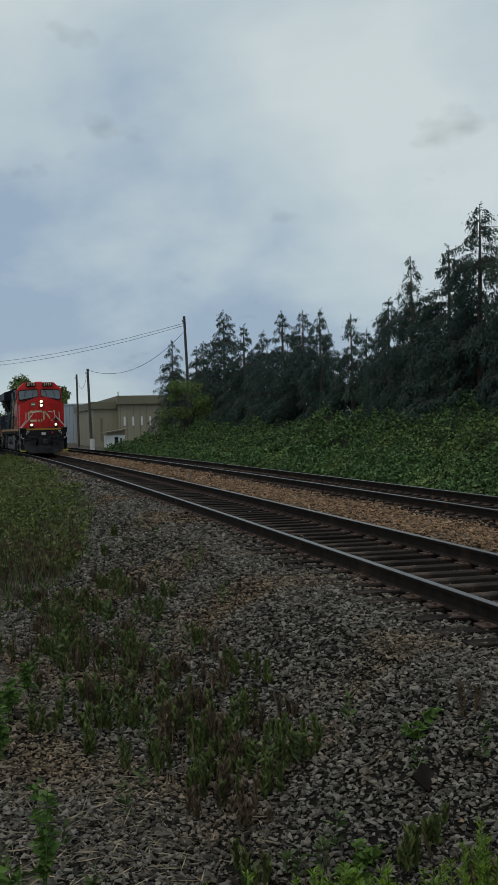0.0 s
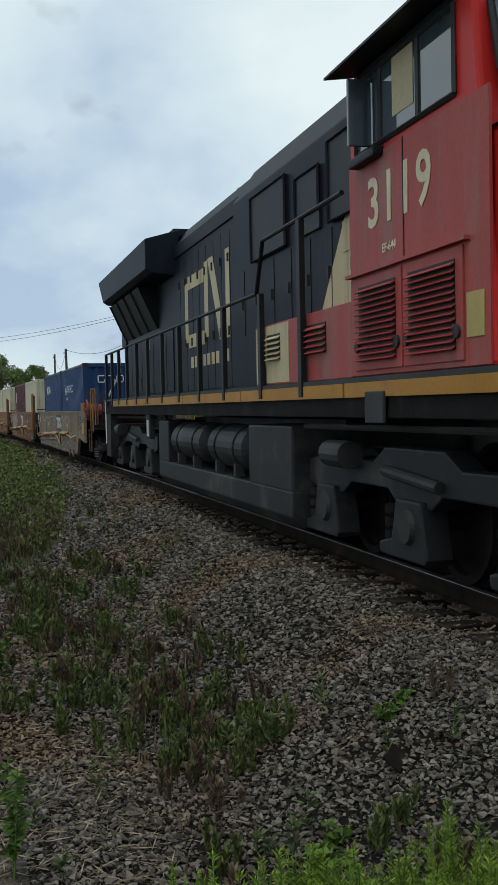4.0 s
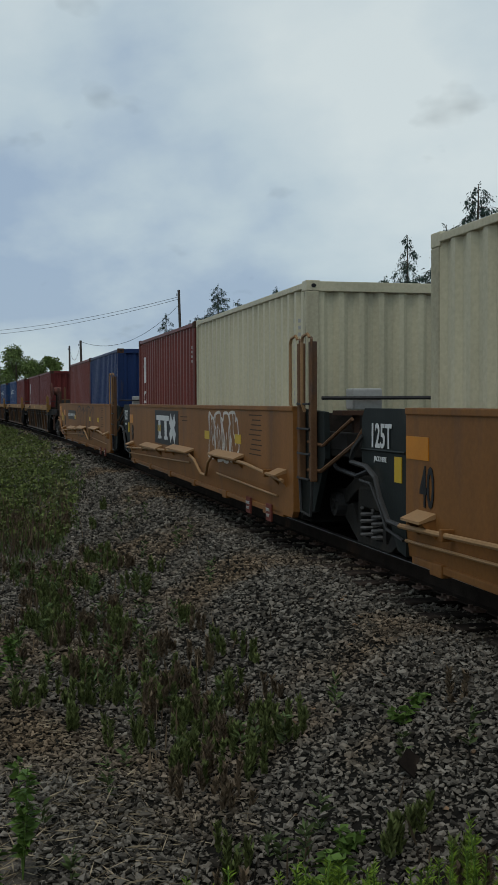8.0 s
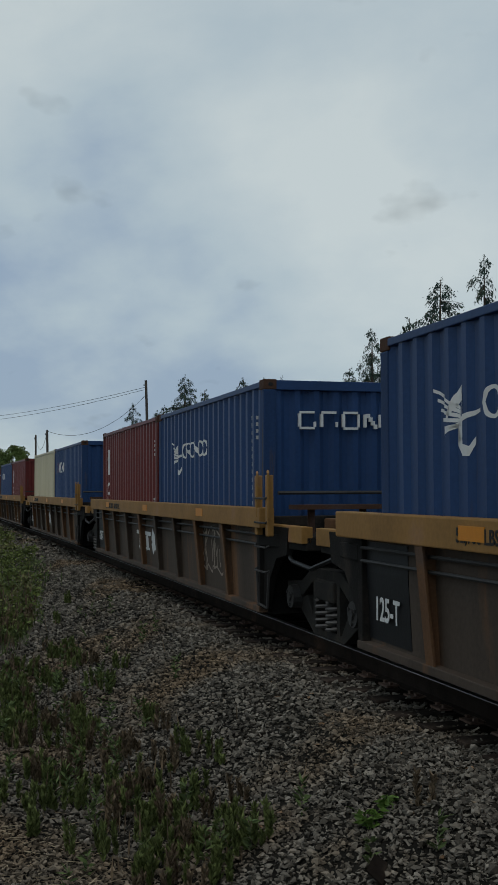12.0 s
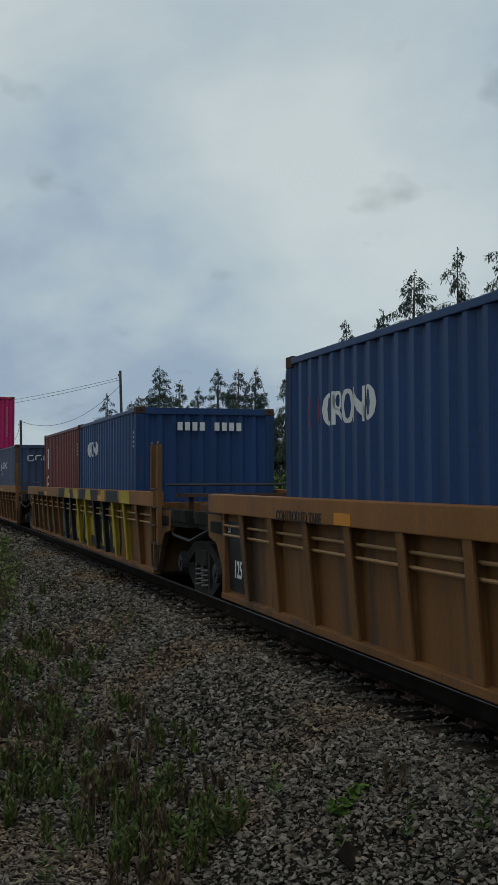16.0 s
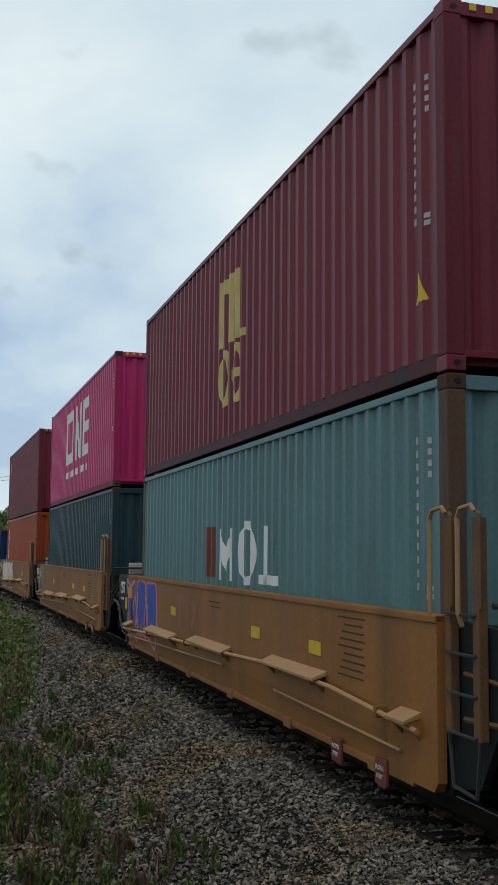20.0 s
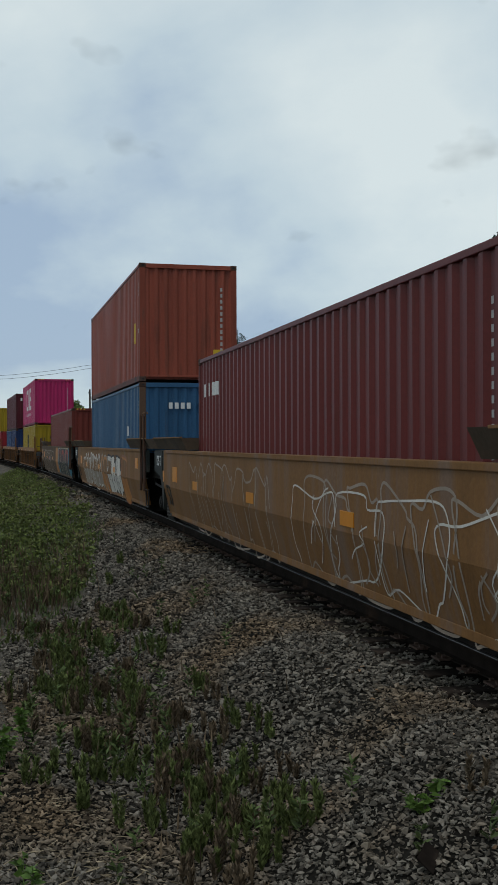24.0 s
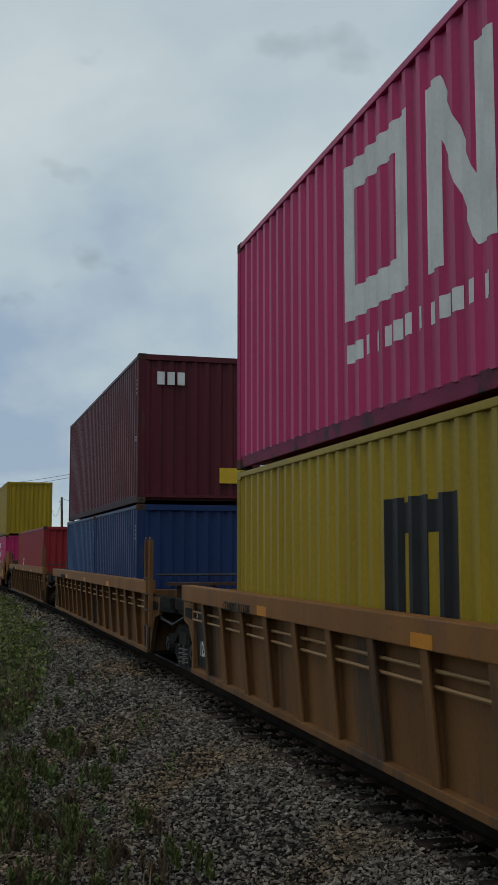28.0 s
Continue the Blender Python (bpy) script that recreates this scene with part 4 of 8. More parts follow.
        pts = [(-1.36, yw), (1.36, yw), (1.25, tip), (-1.25, tip)] if d > 0 else [(-1.36, yw), (-1.25, tip), (1.25, tip), (1.36, yw)]
        deck = part("end_platform", prism(pts, "z", 0.98, 1.12, 0.01), GRIME, thing)
        for s in (-1, 1):
            part("side_sill", box(s * 1.18, s * 1.30, yw, tip, 1.05, 1.22, 0.01), CHORD if kind == "ribbed" and not outer_end else GRIME, deck)
            if kind == "ribbed" and outer_end and d > 0:
                part("side_beam", box(s * 1.24, s * 1.44, yw + 0.30, tip - 0.75, 1.16, 1.38, 0.015), CHORD, deck, "yellow-ochre side beam")
                part("step_box", box(s * 1.26, s * 1.45, tip - 0.74, tip - 0.36, 0.92, 1.26, 0.015), CHORD, deck, "ochre box with a framed opening")
                part("box_opening", box(s * 1.449, s * 1.453, tip - 0.66, tip - 0.44, 1.02, 1.20), BLACK, deck)
        part("centre_sill", box(-0.32, 0.32, yw, yt + d * (1.9 if outer_end else 0.0), 0.72, 1.0, 0.02), GRIME, deck)
        if outer_end:
            cp = part("coupler", box(-0.12, 0.12, yt + d * 1.7, yt + d * 2.35, 0.74, 0.96, 0.03), RUST, thing)
            part("knuckle", box(-0.2, 0.2, yt + d * 2.2, yt + d * 2.42, 0.70, 1.0, 0.05), RUST, cp)
            for s in (-1, 1):
                part("end_step", pipe([(s * 1.3, tip, 1.1), (s * 1.38, tip, 0.95), (s * 1.38, tip, 0.42), (s * 1.38, tip - d * 0.42, 0.42), (s * 1.38, tip - d * 0.42, 1.0)], 0.018, 6), POST if kind == "smooth" else RUST, thing)
                part("grab_rail", pipe([(s * 1.2, tip, 1.12), (s * 1.2, tip, 2.08), (s * 1.2, tip - d * 0.45, 2.08), (s * 1.2, tip - d * 0.45, 1.12)], 0.018, 6), RUST if kind == "ribbed" else POST, thing)
    outer_ends = [(-1, y0)] * bool(first) + [(1, y1)] * bool(last)
    # front end: posts and ladder
    for s in (() if first and kind == "smooth" else (-1, 1)):
        yl, gap = (y0 - 0.38, 0.48) if kind == "slant" else (y0 - 0.12, 0.40)
        for k in range(2):
            post_mat = CHORD if kind == "ribbed" else RUST if kind == "slant" else LONG_SIDE if kind == "ribbed_long" else POST
            ya = yl - gap * k
            hi = 1.75 if kind == "ribbed" else 2.34 if kind == "slant" else 2.14
            ladder_post = part("guide_post", box(s * (1.37 if kind != "slant" else 1.505), s * (1.44 if kind != "slant" else 1.555), ya - 0.045, ya + 0.045, 0.70 if kind != "ribbed" else 1.1, hi, 0.012), post_mat, thing, "flat brown ladder post")
            part("post_strip", pipe([(s * (1.44 if kind != "slant" else 1.55), ya - 0.07, 1.55 if hi > 2 else 1.3), (s * (1.44 if kind != "slant" else 1.55), ya - 0.07, hi + 0.02), (s * (1.42 if kind != "slant" else 1.53), ya, hi + 0.04)], 0.014, 5), post_mat, ladder_post)
        for k in range(4):
            zr = 0.72 + k * 0.26
            part("rung", pipe([(s * 1.42, yl + 0.03, zr + 0.02), (s * 1.45, yl, zr), (s * 1.45, yl - gap, zr), (s * 1.42, yl - gap - 0.03, zr + 0.02)], 0.012, 5), GREY_STEEL, thing)
        part("stirrup", pipe([(s * 1.42, yl + 0.02, 0.72), (s * 1.42, yl - 0.04, 0.36), (s * 1.42, yl - 0.36, 0.34), (s * 1.42, yl - 0.42, 0.72)], 0.016, 5), GREY_STEEL, thing)
        if kind in ("smooth", "slant"):
            for k in range(2):
                ya = yl + 0.10 - 0.42 * k
                part("grab_hoop", pipe([(s * 1.43, ya + 0.12, 1.42), (s * 1.46, ya + 0.12, 1.50), (s * 1.46, ya + 0.12, hi), (s * 1.46, ya + 0.08, hi + 0.06), (s * 1.455, ya - 0.06, hi + 0.08), (s * 1.44, ya - 0.08, hi + 0.04)], 0.017, 6), TAN_PALE if kind == "smooth" else POST, thing, "bent pipe grab hoop")
        if kind == "smooth":
            part("brace_pipe", pipe([(s * 1.36, yl - 0.1, 0.80), (s * 1.36, yl - 0.55, 0.82), (s * 1.34, yl - 1.5, 1.14), (s * 1.32, yl - 1.7, 1.3)], 0.022, 6), POST, thing)
            part("brace_pipe", pipe([(s * 1.36, yl - 0.1, 1.10), (s * 1.36, yl - 0.6, 1.08), (s * 1.34, yl - 1.4, 1.36)], 0.018, 6), POST, thing)
    part("cross_bridge", box(-1.1, 1.1, y0 - 0.55, y0 - 0.25, 1.38, 1.43), RUST, thing)
    for k in range(4):
        part("bridge_post", box(-0.9 + 0.6 * k - 0.03, -0.9 + 0.6 * k + 0.03, y0 - 0.45, y0 - 0.38, 1.1, 1.4), RUST, thing)
    part("cross_rail", pipe([(-1.3, y0 - 0.5, 1.56), (1.3, y0 - 0.5, 1.56)], 0.022, 6), GREY_STEEL, thing)
    for k, (xa, h) in enumerate(((-0.75, 0.30), (0.2, 0.22), (0.8, 0.28))):
        part("deck_block", box(xa - 0.10, xa + 0.10, y0 - 0.90, y0 - 0.68, 1.1, 1.08 + h * 0.7, 0.02), POST, thing)
    if kind == "slant":
        for d, ya, yb in ((-1, y0 - 0.95, -0.06), (1, y1 - 1.94, y1 + (1.0 if last else 1.54))):
            tray = part("end_tray", prism([(-1.42, 1.625), (-1.53, 1.84), (1.53, 1.84), (1.42, 1.625)], "y", ya, yb), TRAY, thing, "flared dark brown end tray")
            for e in (-1, 1):
                part("tray_lip", box(e * 1.50, e * 1.545, ya, yb, 1.835, 1.86, 0.004), TAN_WORN, tray)
                if d < 0:
                    part("tray_flange", prism([(e * 1.42, 1.63), (e * 1.53, 1.85), (e * 1.50, 1.85), (e * 1.39, 1.65)], "y", -0.055, 0.30), TRAY, tray)
    if kind == "smooth" and not first:
        part("junction_box", box(-0.95, -0.62, y0 - 0.46, y0 - 0.24, 1.435, 1.66, 0.02), GREY_BOX, thing)
    part("air_hose", pipe([(-1.2, y0 - 0.3, 1.05), (-1.28, y0 - 0.9, 0.86), (-1.28, ty0 - 0.1, 0.82), (-1.2, ty0 - 0.8, 1.0)], 0.024, 6), BLACK, thing)
    # black stencil panel at the rear of the wall that faces the camera
    f = outer(base)
    if kind == "smooth":
        if not last:
            lettering("125T", 0.29, WHITE, thing, on_side(y1 + 0.27, 1.22, -1.468), stretch=0.84)
            part("panel_seam", pipe([(-1.464, y1 - 0.27, 1.11), (-1.464, y1 + 0.75, 1.10)], 0.012, 5), DARK_PANEL, thing)
            part("panel_pipe", pipe([(-1.53, y1 - 0.32, 0.53), (-1.53, y1 - 0.07, 0.54), (-1.53, y1 + 0.12, 0.71), (-1.53, y1 + 0.23, 0.88), (-1.53, y1 + 0.46, 0.96), (-1.53, y1 + 0.85, 0.98), (-1.52, y1 + 0.82, 1.10), (-1.46, y1 + 0.74, 1.22)], 0.024, 6), GREY_STEEL, thing)
            part("panel_pipe", pipe([(-1.50, y1 - 0.32, 0.41), (-1.50, y1 + 0.05, 0.46), (-1.50, y1 + 0.20, 0.62), (-1.50, y1 + 0.43, 0.81), (-1.48, y1 + 0.75, 0.82)], 0.014, 6), GREY_STEEL, thing)
            lettering("JACK HERE", 0.06, WHITE, thing, on_side(y1 + 0.28, 1.03, -1.468))
        part("data_plate", box(-1.47, -1.461, y1 - 0.20, y1 - 0.05, 0.86, 1.07), HAZARD, thing)
        part("reflector", box(-1.468, -1.459, y1 - 0.74, y1 - 0.30, 1.07, 1.25), REFLECT, thing)
        lettering("40", 0.44, BLACK, thing, on_side(y1 - 0.71, 0.85, -1.466), stretch=0.62)
        for yy in (2.2, 4.1, 8.3):
            part("reflector", box(-1.468, -1.462, yy - 0.16, yy + 0.16, 0.98, 1.10), HAZARD, thing)
        rows = [[(1.0 + 0.03 * (k * 5 % 3), 1.36 - 0.06 * k), (1.62 - 0.05 * (k * 7 % 4), 1.36 - 0.06 * k)] for k in range(9)] + [[(5.6, 1.28), (6.2, 1.28)], [(5.6, 1.22), (6.05, 1.22)]]
        part("marking", ribbon_mesh(rows, 0.014, f), STENCIL, thing)["kind"] = "stuff"
        for ya in (0.55, 1.5):
            jp = part("jack_plate", box(-1.485, -1.46, ya, ya + 0.22, 0.14, 0.34, 0.006), JACK, thing, "dull red plate")
            lettering("JACKING", 0.05, GREY_BOX, jp, on_side(ya + 0.11, 0.27, -1.489), stretch=0.85)
            lettering("POINT", 0.05, GREY_BOX, jp, on_side(ya + 0.11, 0.205, -1.489), stretch=0.85)
    elif kind == "slant":
        if not last:
            part("stencil_panel", prism([(-1.50, 1.58), (-1.50, 1.19), (-1.51, 1.19), (-1.51, 1.58)], "y", y1 + 0.42, y1 + 1.5), DARK_PANEL, thing, "green-black panel")
            lettering("125 T", 0.28, WHITE, thing, on_side(y1 + 0.88, 1.38, -1.514), stretch=0.9)
            lettering("53", 0.56, BLACK, thing, on_side(y1 - 0.28, 0.72, -1.462) @ Matrix.Rotation(math.radians(13.5), 4, "X"), stretch=0.9)
            part("data_plate", box(-1.508, -1.498, y1 + 0.22, y1 + 0.36, 0.98, 1.2), REFLECT, thing)
        else:
            part("paint_patch", box(-1.5095, -1.50, y1 - 0.1, y1 + 0.5, 0.90, 1.10), TAN, thing, "ochre repainted patch")
            part("paint_patch", box(-1.5095, -1.50, y1 + 0.1, y1 + 0.4, 1.18, 1.42), REFLECT, thing, "orange patch")
        part("reflector", box(-1.508, -1.50, y1 - 1.35, y1 - 0.85, 1.02, 1.30), REFLECT, thing)
        if not last:
            part("reflector", box(-1.508, -1.50, y0 + 0.35, y0 + 0.75, 1.16, 1.40), REFLECT, thing)
        for yy in (7.0, 11.0) if last else (3.0, 7.0, 11.0):
            part("reflector", box(-1.508, -1.50, yy - 0.2, yy + 0.2, 0.96, 1.10), REFLECT, thing)
    else:
        dx = 0.006
        part("stencil_panel", prism([(-f(1.15) - dx, 1.15), (-f(0.9) - dx, 0.9), (-f(0.34) - dx, 0.34), (-f(0.34), 0.34), (-f(0.9), 0.9), (-f(1.15), 1.15)], "y", y1 - 0.95, y1 - 0.05), BLACK, thing, "black panel")
        lettering("125-T" if kind == "ribbed" else "125", 0.27, WHITE, thing, on_side(y1 - 0.55, 0.60, -1.325), stretch=0.78)
        if kind == "ribbed_long":
            lettering("53", 0.12, WHITE, thing, on_side(y1 - 0.2, 1.05, -1.325), stretch=0.8)
        for yy in (2.2, 6.1, 10.2):
            part("reflector", box(-1.456, -1.45, yy - 0.18, yy + 0.18, 1.25, 1.35), REFLECT, thing)
        lettering("52,900 LBS. MAX. GROSS WT." if kind == "ribbed" else "CONTROLLED TARE", 0.14, BLACK, thing, on_side(y1 - 2.9, 1.28, -1.453), stretch=0.95)
    # trucks and the brake gear
    truck(thing, ty0)
    if last:
        truck(thing, ty1)
    if first:
        gear = BRAKE_RED if kind == "smooth" else BRAKE_DULL if kind == "ribbed" else RUST
        bx, by, bz, br = (-1.42, -2.2, 1.50, 0.27) if kind == "smooth" else (-1.28, -1.0, 1.98, 0.33) if kind == "ribbed" else (-1.20, ty0 - 0.55, 1.70, 0.36)
        wh = part("brake_wheel", pipe([(bx, by + br * math.cos(a), bz + br * math.sin(a)) for a in np.linspace(0, 2 * math.pi, 21)], 0.022, 6), gear, thing, "spoked brake wheel")
        bm = bmesh.new()
        for k in range(7):
            a = k * 2 * math.pi / 7
            add_cyl(bm, (bx + 0.05, by, bz), (bx, by + br * 0.97 * math.cos(a), bz + br * 0.97 * math.sin(a)), 0.014, seg=6)
        add_cyl(bm, (bx - 0.02, by, bz), (bx + 0.07, by, bz), 0.06, seg=12)
        part("spokes", bm, gear, wh)
        part("brake_housing", prism([(by + 0.16 * math.cos(a), bz + 0.17 * math.sin(a)) for a in np.linspace(0, 2 * math.pi, 11)[:-1]], "x", bx + 0.09, bx + 0.40, 0.03), gear, thing, "round brake housing")
        part("brake_post", box(bx + 0.18, bx + 0.32, by - 0.07, by + 0.07, 1.1, bz), GRIME, thing)
    if last and kind == "slant":
        bx, by, bz = -0.9, y1 + 0.0, 2.08
        wh = part("brake_wheel", pipe([(bx + 0.2 * math.cos(a), by, bz + 0.2 * math.sin(a)) for a in np.linspace(0, 2 * math.pi, 21)], 0.016, 6), RUST, thing, "spoked brake wheel")
        bm = bmesh.new()
        for k in range(6):
            a = k * math.pi / 3
            add_cyl(bm, (bx, by, bz), (bx + 0.19 * math.cos(a), by, bz + 0.19 * math.sin(a)), 0.011, seg=6)
        part("spokes", bm, RUST, wh)
        part("brake_housing", cyl((bx + 0.02, by - 0.06, bz - 0.06), (bx + 0.02, by - 0.42, bz - 0.06), 0.17, 0.14, 14), RUST, thing, "round brown brake housing")
        part("brake_post", box(bx - 0.08, bx + 0.08, by - 0.3, by - 0.16, 1.1, bz - 0.1, 0.01), RUST, thing)
    if outer_ends and kind in ("smooth", "ribbed"):
        for d, ye in outer_ends:
            for s in (-1, 1):
                part("draft_post", box(s * 0.97, s * 1.04, ye + d * 1.77, ye + d * 1.82, 1.1, 1.95, 0.008), RUST, thing, "brown end post")
            part("end_rail", pipe([(-1.0, ye + d * 1.8, 1.62), (1.0, ye + d * 1.8, 1.62)], 0.02, 6), POST, thing)
            part("crossover_plate", prism([(ye + d * 0.5, 1.62), (ye + d * 1.7, 1.44), (ye + d * 1.7, 1.41), (ye + d * 0.5, 1.59)], "x", -1.05, 0.6), GRIME, thing, "dark sloping crossover plate")
            part("air_tank", cyl((-0.5, ye + d * 0.9, 1.26), (0.4, ye + d * 0.9, 1.26), 0.14, seg=14), POST, thing, "brown air tank")
            part("valve_box", box(0.55, 0.85, ye + d * 0.7, ye + d * 1.0, 1.12, 1.42, 0.02), GREY_STEEL, thing)
            bm = bmesh.new()
            for k in range(9):
                zc = 1.55 - 0.06 * k
                pipe([(-1.15 + 0.02 * math.cos(a), ye + d * 0.95 + (0.02 * math.sin(a) if k % 2 else 0), zc + 0.035 * math.sin(a)) for a in np.linspace(0, 6.283, 7)], 0.007, 4, bm)
            part("brake_chain", bm, RUST, thing)
    if last and kind == "smooth":
        end = y1 + 1.66
        part("reflector", box(-1.468, -1.462, end - 0.85, end - 0.42, 1.02, 1.38), REFLECT, thing)
        part("access_door", box(-1.474, -1.461, end - 0.36, end - 0.06, 0.98, 1.40, 0.006), POST, thing, "brown access door")
        part("data_plate", box(-1.468, -1.462, end - 1.45, end - 1.2, 0.86, 1.14), HAZARD, thing)
        for k in (0.0, 0.09):
            part("train_pipe", pipe([(-1.5, end + 0.1, 0.86 + k), (-1.5, end - 0.5, 0.84 + k), (-1.5, end - 1.15, 0.72 + k), (-1.5, end - 1.35, 0.48 + k), (-1.5, end - 1.6, 0.40 + k), (-1.5, end - 2.6, 0.38 + k)], 0.026, 6), TAN, thing, "ochre train pipe")
    if first and kind == "smooth":
        part("guide_block", box(-1.47, -1.28, -1.90, -1.30, 1.475, 1.70, 0.012), CHORD, thing, "ochre guide block")
        part("reflector", box(-1.472, -1.462, -1.90, -1.50, 0.86, 1.16), REFLECT, thing)
        plate = part("stencil_panel", box(-1.470, -1.462, -1.30, -0.98, 0.98, 1.34), BLACK, thing, "black stencil panel")
        for k in range(4):
            part("stencil_line", box(-1.473, -1.469, -1.26 + 0.02 * (k % 2), -1.02, 1.04 + 0.07 * k, 1.06 + 0.07 * k), SMALL_INK, plate)
        for ya, za in ((-0.75, 1.30), (-1.72, 1.26)):
            part("marking", ribbon_mesh([[(ya - 0.16, za - 0.05 * k), (ya + 0.16 - 0.03 * (k % 3), za - 0.05 * k)] for k in range(5)], 0.018, f), STENCIL, thing)["kind"] = "stuff"
        part("repair_patch", box(-1.468, -1.461, -0.98, -0.76, 0.72, 0.92), TAN_PALE, thing, "pale ochre patch")
        for s in (-1, 1):
            for ya in (-2.62, -3.02):
                part("hand_hoop", pipe([(s * 1.36, ya, 0.95), (s * 1.36, ya, 1.98), (s * 1.355, ya - 0.02, 2.04), (s * 1.33, ya - 0.09, 2.06), (s * 1.31, ya - 0.13, 2.0), (s * 1.31, ya - 0.13, 1.12)], 0.015, 6), CHORD, thing, "ochre hand hoop")
    for make in tags:
        make(thing, f, y0, y1)
    return thing

# ---------------- the train's make-up ----------------
FORTY, TWENTY, GAP = 12.192, 6.058, 0.076
STD, HIGH = 2.591, 2.896
LOCK = 0.02          # the twist locks between stacked boxes
FLOOR_Z = 0.34


def load(q, z, length, height, colour, label, marks=(), front=()):
    box_ = container(length, height, colour, label, marks, front)
    MOVING.append((box_, q, z))
    return box_


def code_marks(length, height, mat=WHITE):
    """The upright row of small code characters near the front end, and the small plates beneath it."""
    y = 0.62
    return [(bars(y, height * 0.44, 0.042, height * 0.43, 12, 0.45, True) + bars(y - 0.24, height * 0.74, 0.04, height * 0.12, 4, 0.45, True) + bars(y - 0.24, height * 0.42, 0.07, 0.12, 2, 0.3, True), SMALL)]


SMALL = material("dulled_white_marking", (0.34, 0.34, 0.33), 0.6, 0, 0.15, 3, 30, 0.05)


def ring(y, z, w, h, t, cut=0.0):
    """An upright oval ring as slabs between cuts along y; cut leaves that share of its width open at the reading end."""
    q, n = [], 10
    y0, y1 = y - w / 2, y + w / 2

    def half(v, a, b):
        return b * math.sqrt(max(0.0, 1 - (v / a) ** 2))
    edges = [-w / 2 + w * i / n for i in range(n + 1)]
    for u, v in zip(edges, edges[1:]):
        ou, ov = half(u, w / 2, h / 2), half(v, w / 2, h / 2)
        iu, iv = half(u, w / 2 - t, h / 2 - t * 0.6) if abs(u) < w / 2 - t else 0.0, half(v, w / 2 - t, h / 2 - t * 0.6) if abs(v) < w / 2 - t else 0.0
        c = z + h / 2
        if max(iu, iv) > 0:
            q += [(y + u, c + iu, c + ou, y + v, c + iv, c + ov), (y + u, c - ou, c - iu, y + v, c - ov, c - iv)]
        elif u + w / 2 >= cut * w:
            q.append((y + u, c - ou, c + ou, y + v, c - ov, c + ov))
    return q


def slash(ya, za, yb, zb, t):
    """A slanted stroke."""
    return (ya, za - t / 2, za + t / 2, yb, zb - t / 2, zb + t / 2)


def word(y, z, h, n, mat=WHITE, w=None):
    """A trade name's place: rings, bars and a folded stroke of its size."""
    q, w = [], w or n * h * 0.8
    s = w / n
    for i in range(n):
        c, k, t = y - w / 2 + (n - 0.5 - i) * s, s * 0.80, h * 0.20
        form = i % 6
        if form in (2, 4):
            q += ring(c, z, k, h, t)
        elif form in (0, 5):
            q += ring(c, z, k, h, t, 0.3)
        elif form == 1:
            q += [rect(c + k / 2 - t, c + k / 2, z, z + h), slash(c + k * 0.2, z + h * 0.45, c - k / 2, z + t * 0.5, t)] + ring(c + k * 0.05, z + h * 0.42, k * 0.75, h * 0.58, t * 0.8)
        else:
            q += [rect(c + k / 2 - t * 0.7, c + k / 2, z, z + h), rect(c - k / 2, c - k / 2 + t * 0.7, z, z + h), slash(c + k / 2, z + h - t, c - k / 2, z + t, t * 1.8)]
    return (q, mat)


def tall_word(length, height, mat=WHITE):
    """Three big upright marks one over the other at the rear end: a crossed bar, a ring and a cross."""
    y, h = length - 0.75, height
    q = [rect(y - 0.05, y + 0.07, h * 0.64, h * 0.85), rect(y - 0.15, y + 0.16, h * 0.765, h * 0.79), rect(y - 0.14, y - 0.05, h * 0.64, h * 0.665)]
    q += ring(y, h * 0.40, 0.34, h * 0.175, 0.09, 0.0) + [rect(y - 0.16, y + 0.12, h * 0.475, h * 0.495)]
    q += [slash(y - 0.15, h * 0.15, y + 0.15, h * 0.31, 0.16), slash(y - 0.15, h * 0.31, y + 0.15, h * 0.15, 0.09)]
    return (q, mat)


def emblem(y, z, h, mat=WHITE):
    """A small emblem: a curled rearing figure, drawn as bent strokes."""
    pts = ((0.30, 0.55, 0.10), (0.18, 0.78, 0.20), (0.02, 0.92, 0.22), (-0.08, 0.74, 0.26), (-0.02, 0.50, 0.34), (0.12, 0.30, 0.30), (0.02, 0.10, 0.20), (-0.20, 0.06, 0.14), (-0.28, 0.22, 0.10))
    q = []
    for (a, b, w), (c, d, v) in zip(pts, pts[1:]):
        q.append((y + a * h, z + (b - w / 2) * h, z + (b + w / 2) * h, y + c * h, z + (d - v / 2) * h, z + (d + v / 2) * h))
    q.append((y - 0.05 * h, z + 0.48 * h, z + 0.58 * h, y - 0.45 * h, z + 0.62 * h, z + 0.66 * h))
    q.append((y + 0.1 * h, z + 0.42 * h, z + 0.5 * h, y + 0.42 * h, z + 0.30 * h, z + 0.34 * h))
    for k in range(5):      # the spread wing behind it
        q.append((y + 0.06 * h, z + (0.66 - 0.06 * k) * h, z + (0.72 - 0.06 * k) * h, y + (0.62 - 0.05 * k) * h, z + (0.98 - 0.15 * k) * h, z + (1.03 - 0.15 * k) * h))
    q = [tuple(y + (c - y) * 1.35 if i in (0, 3) else c for i, c in enumerate(r)) for r in q]
    return (q, mat)


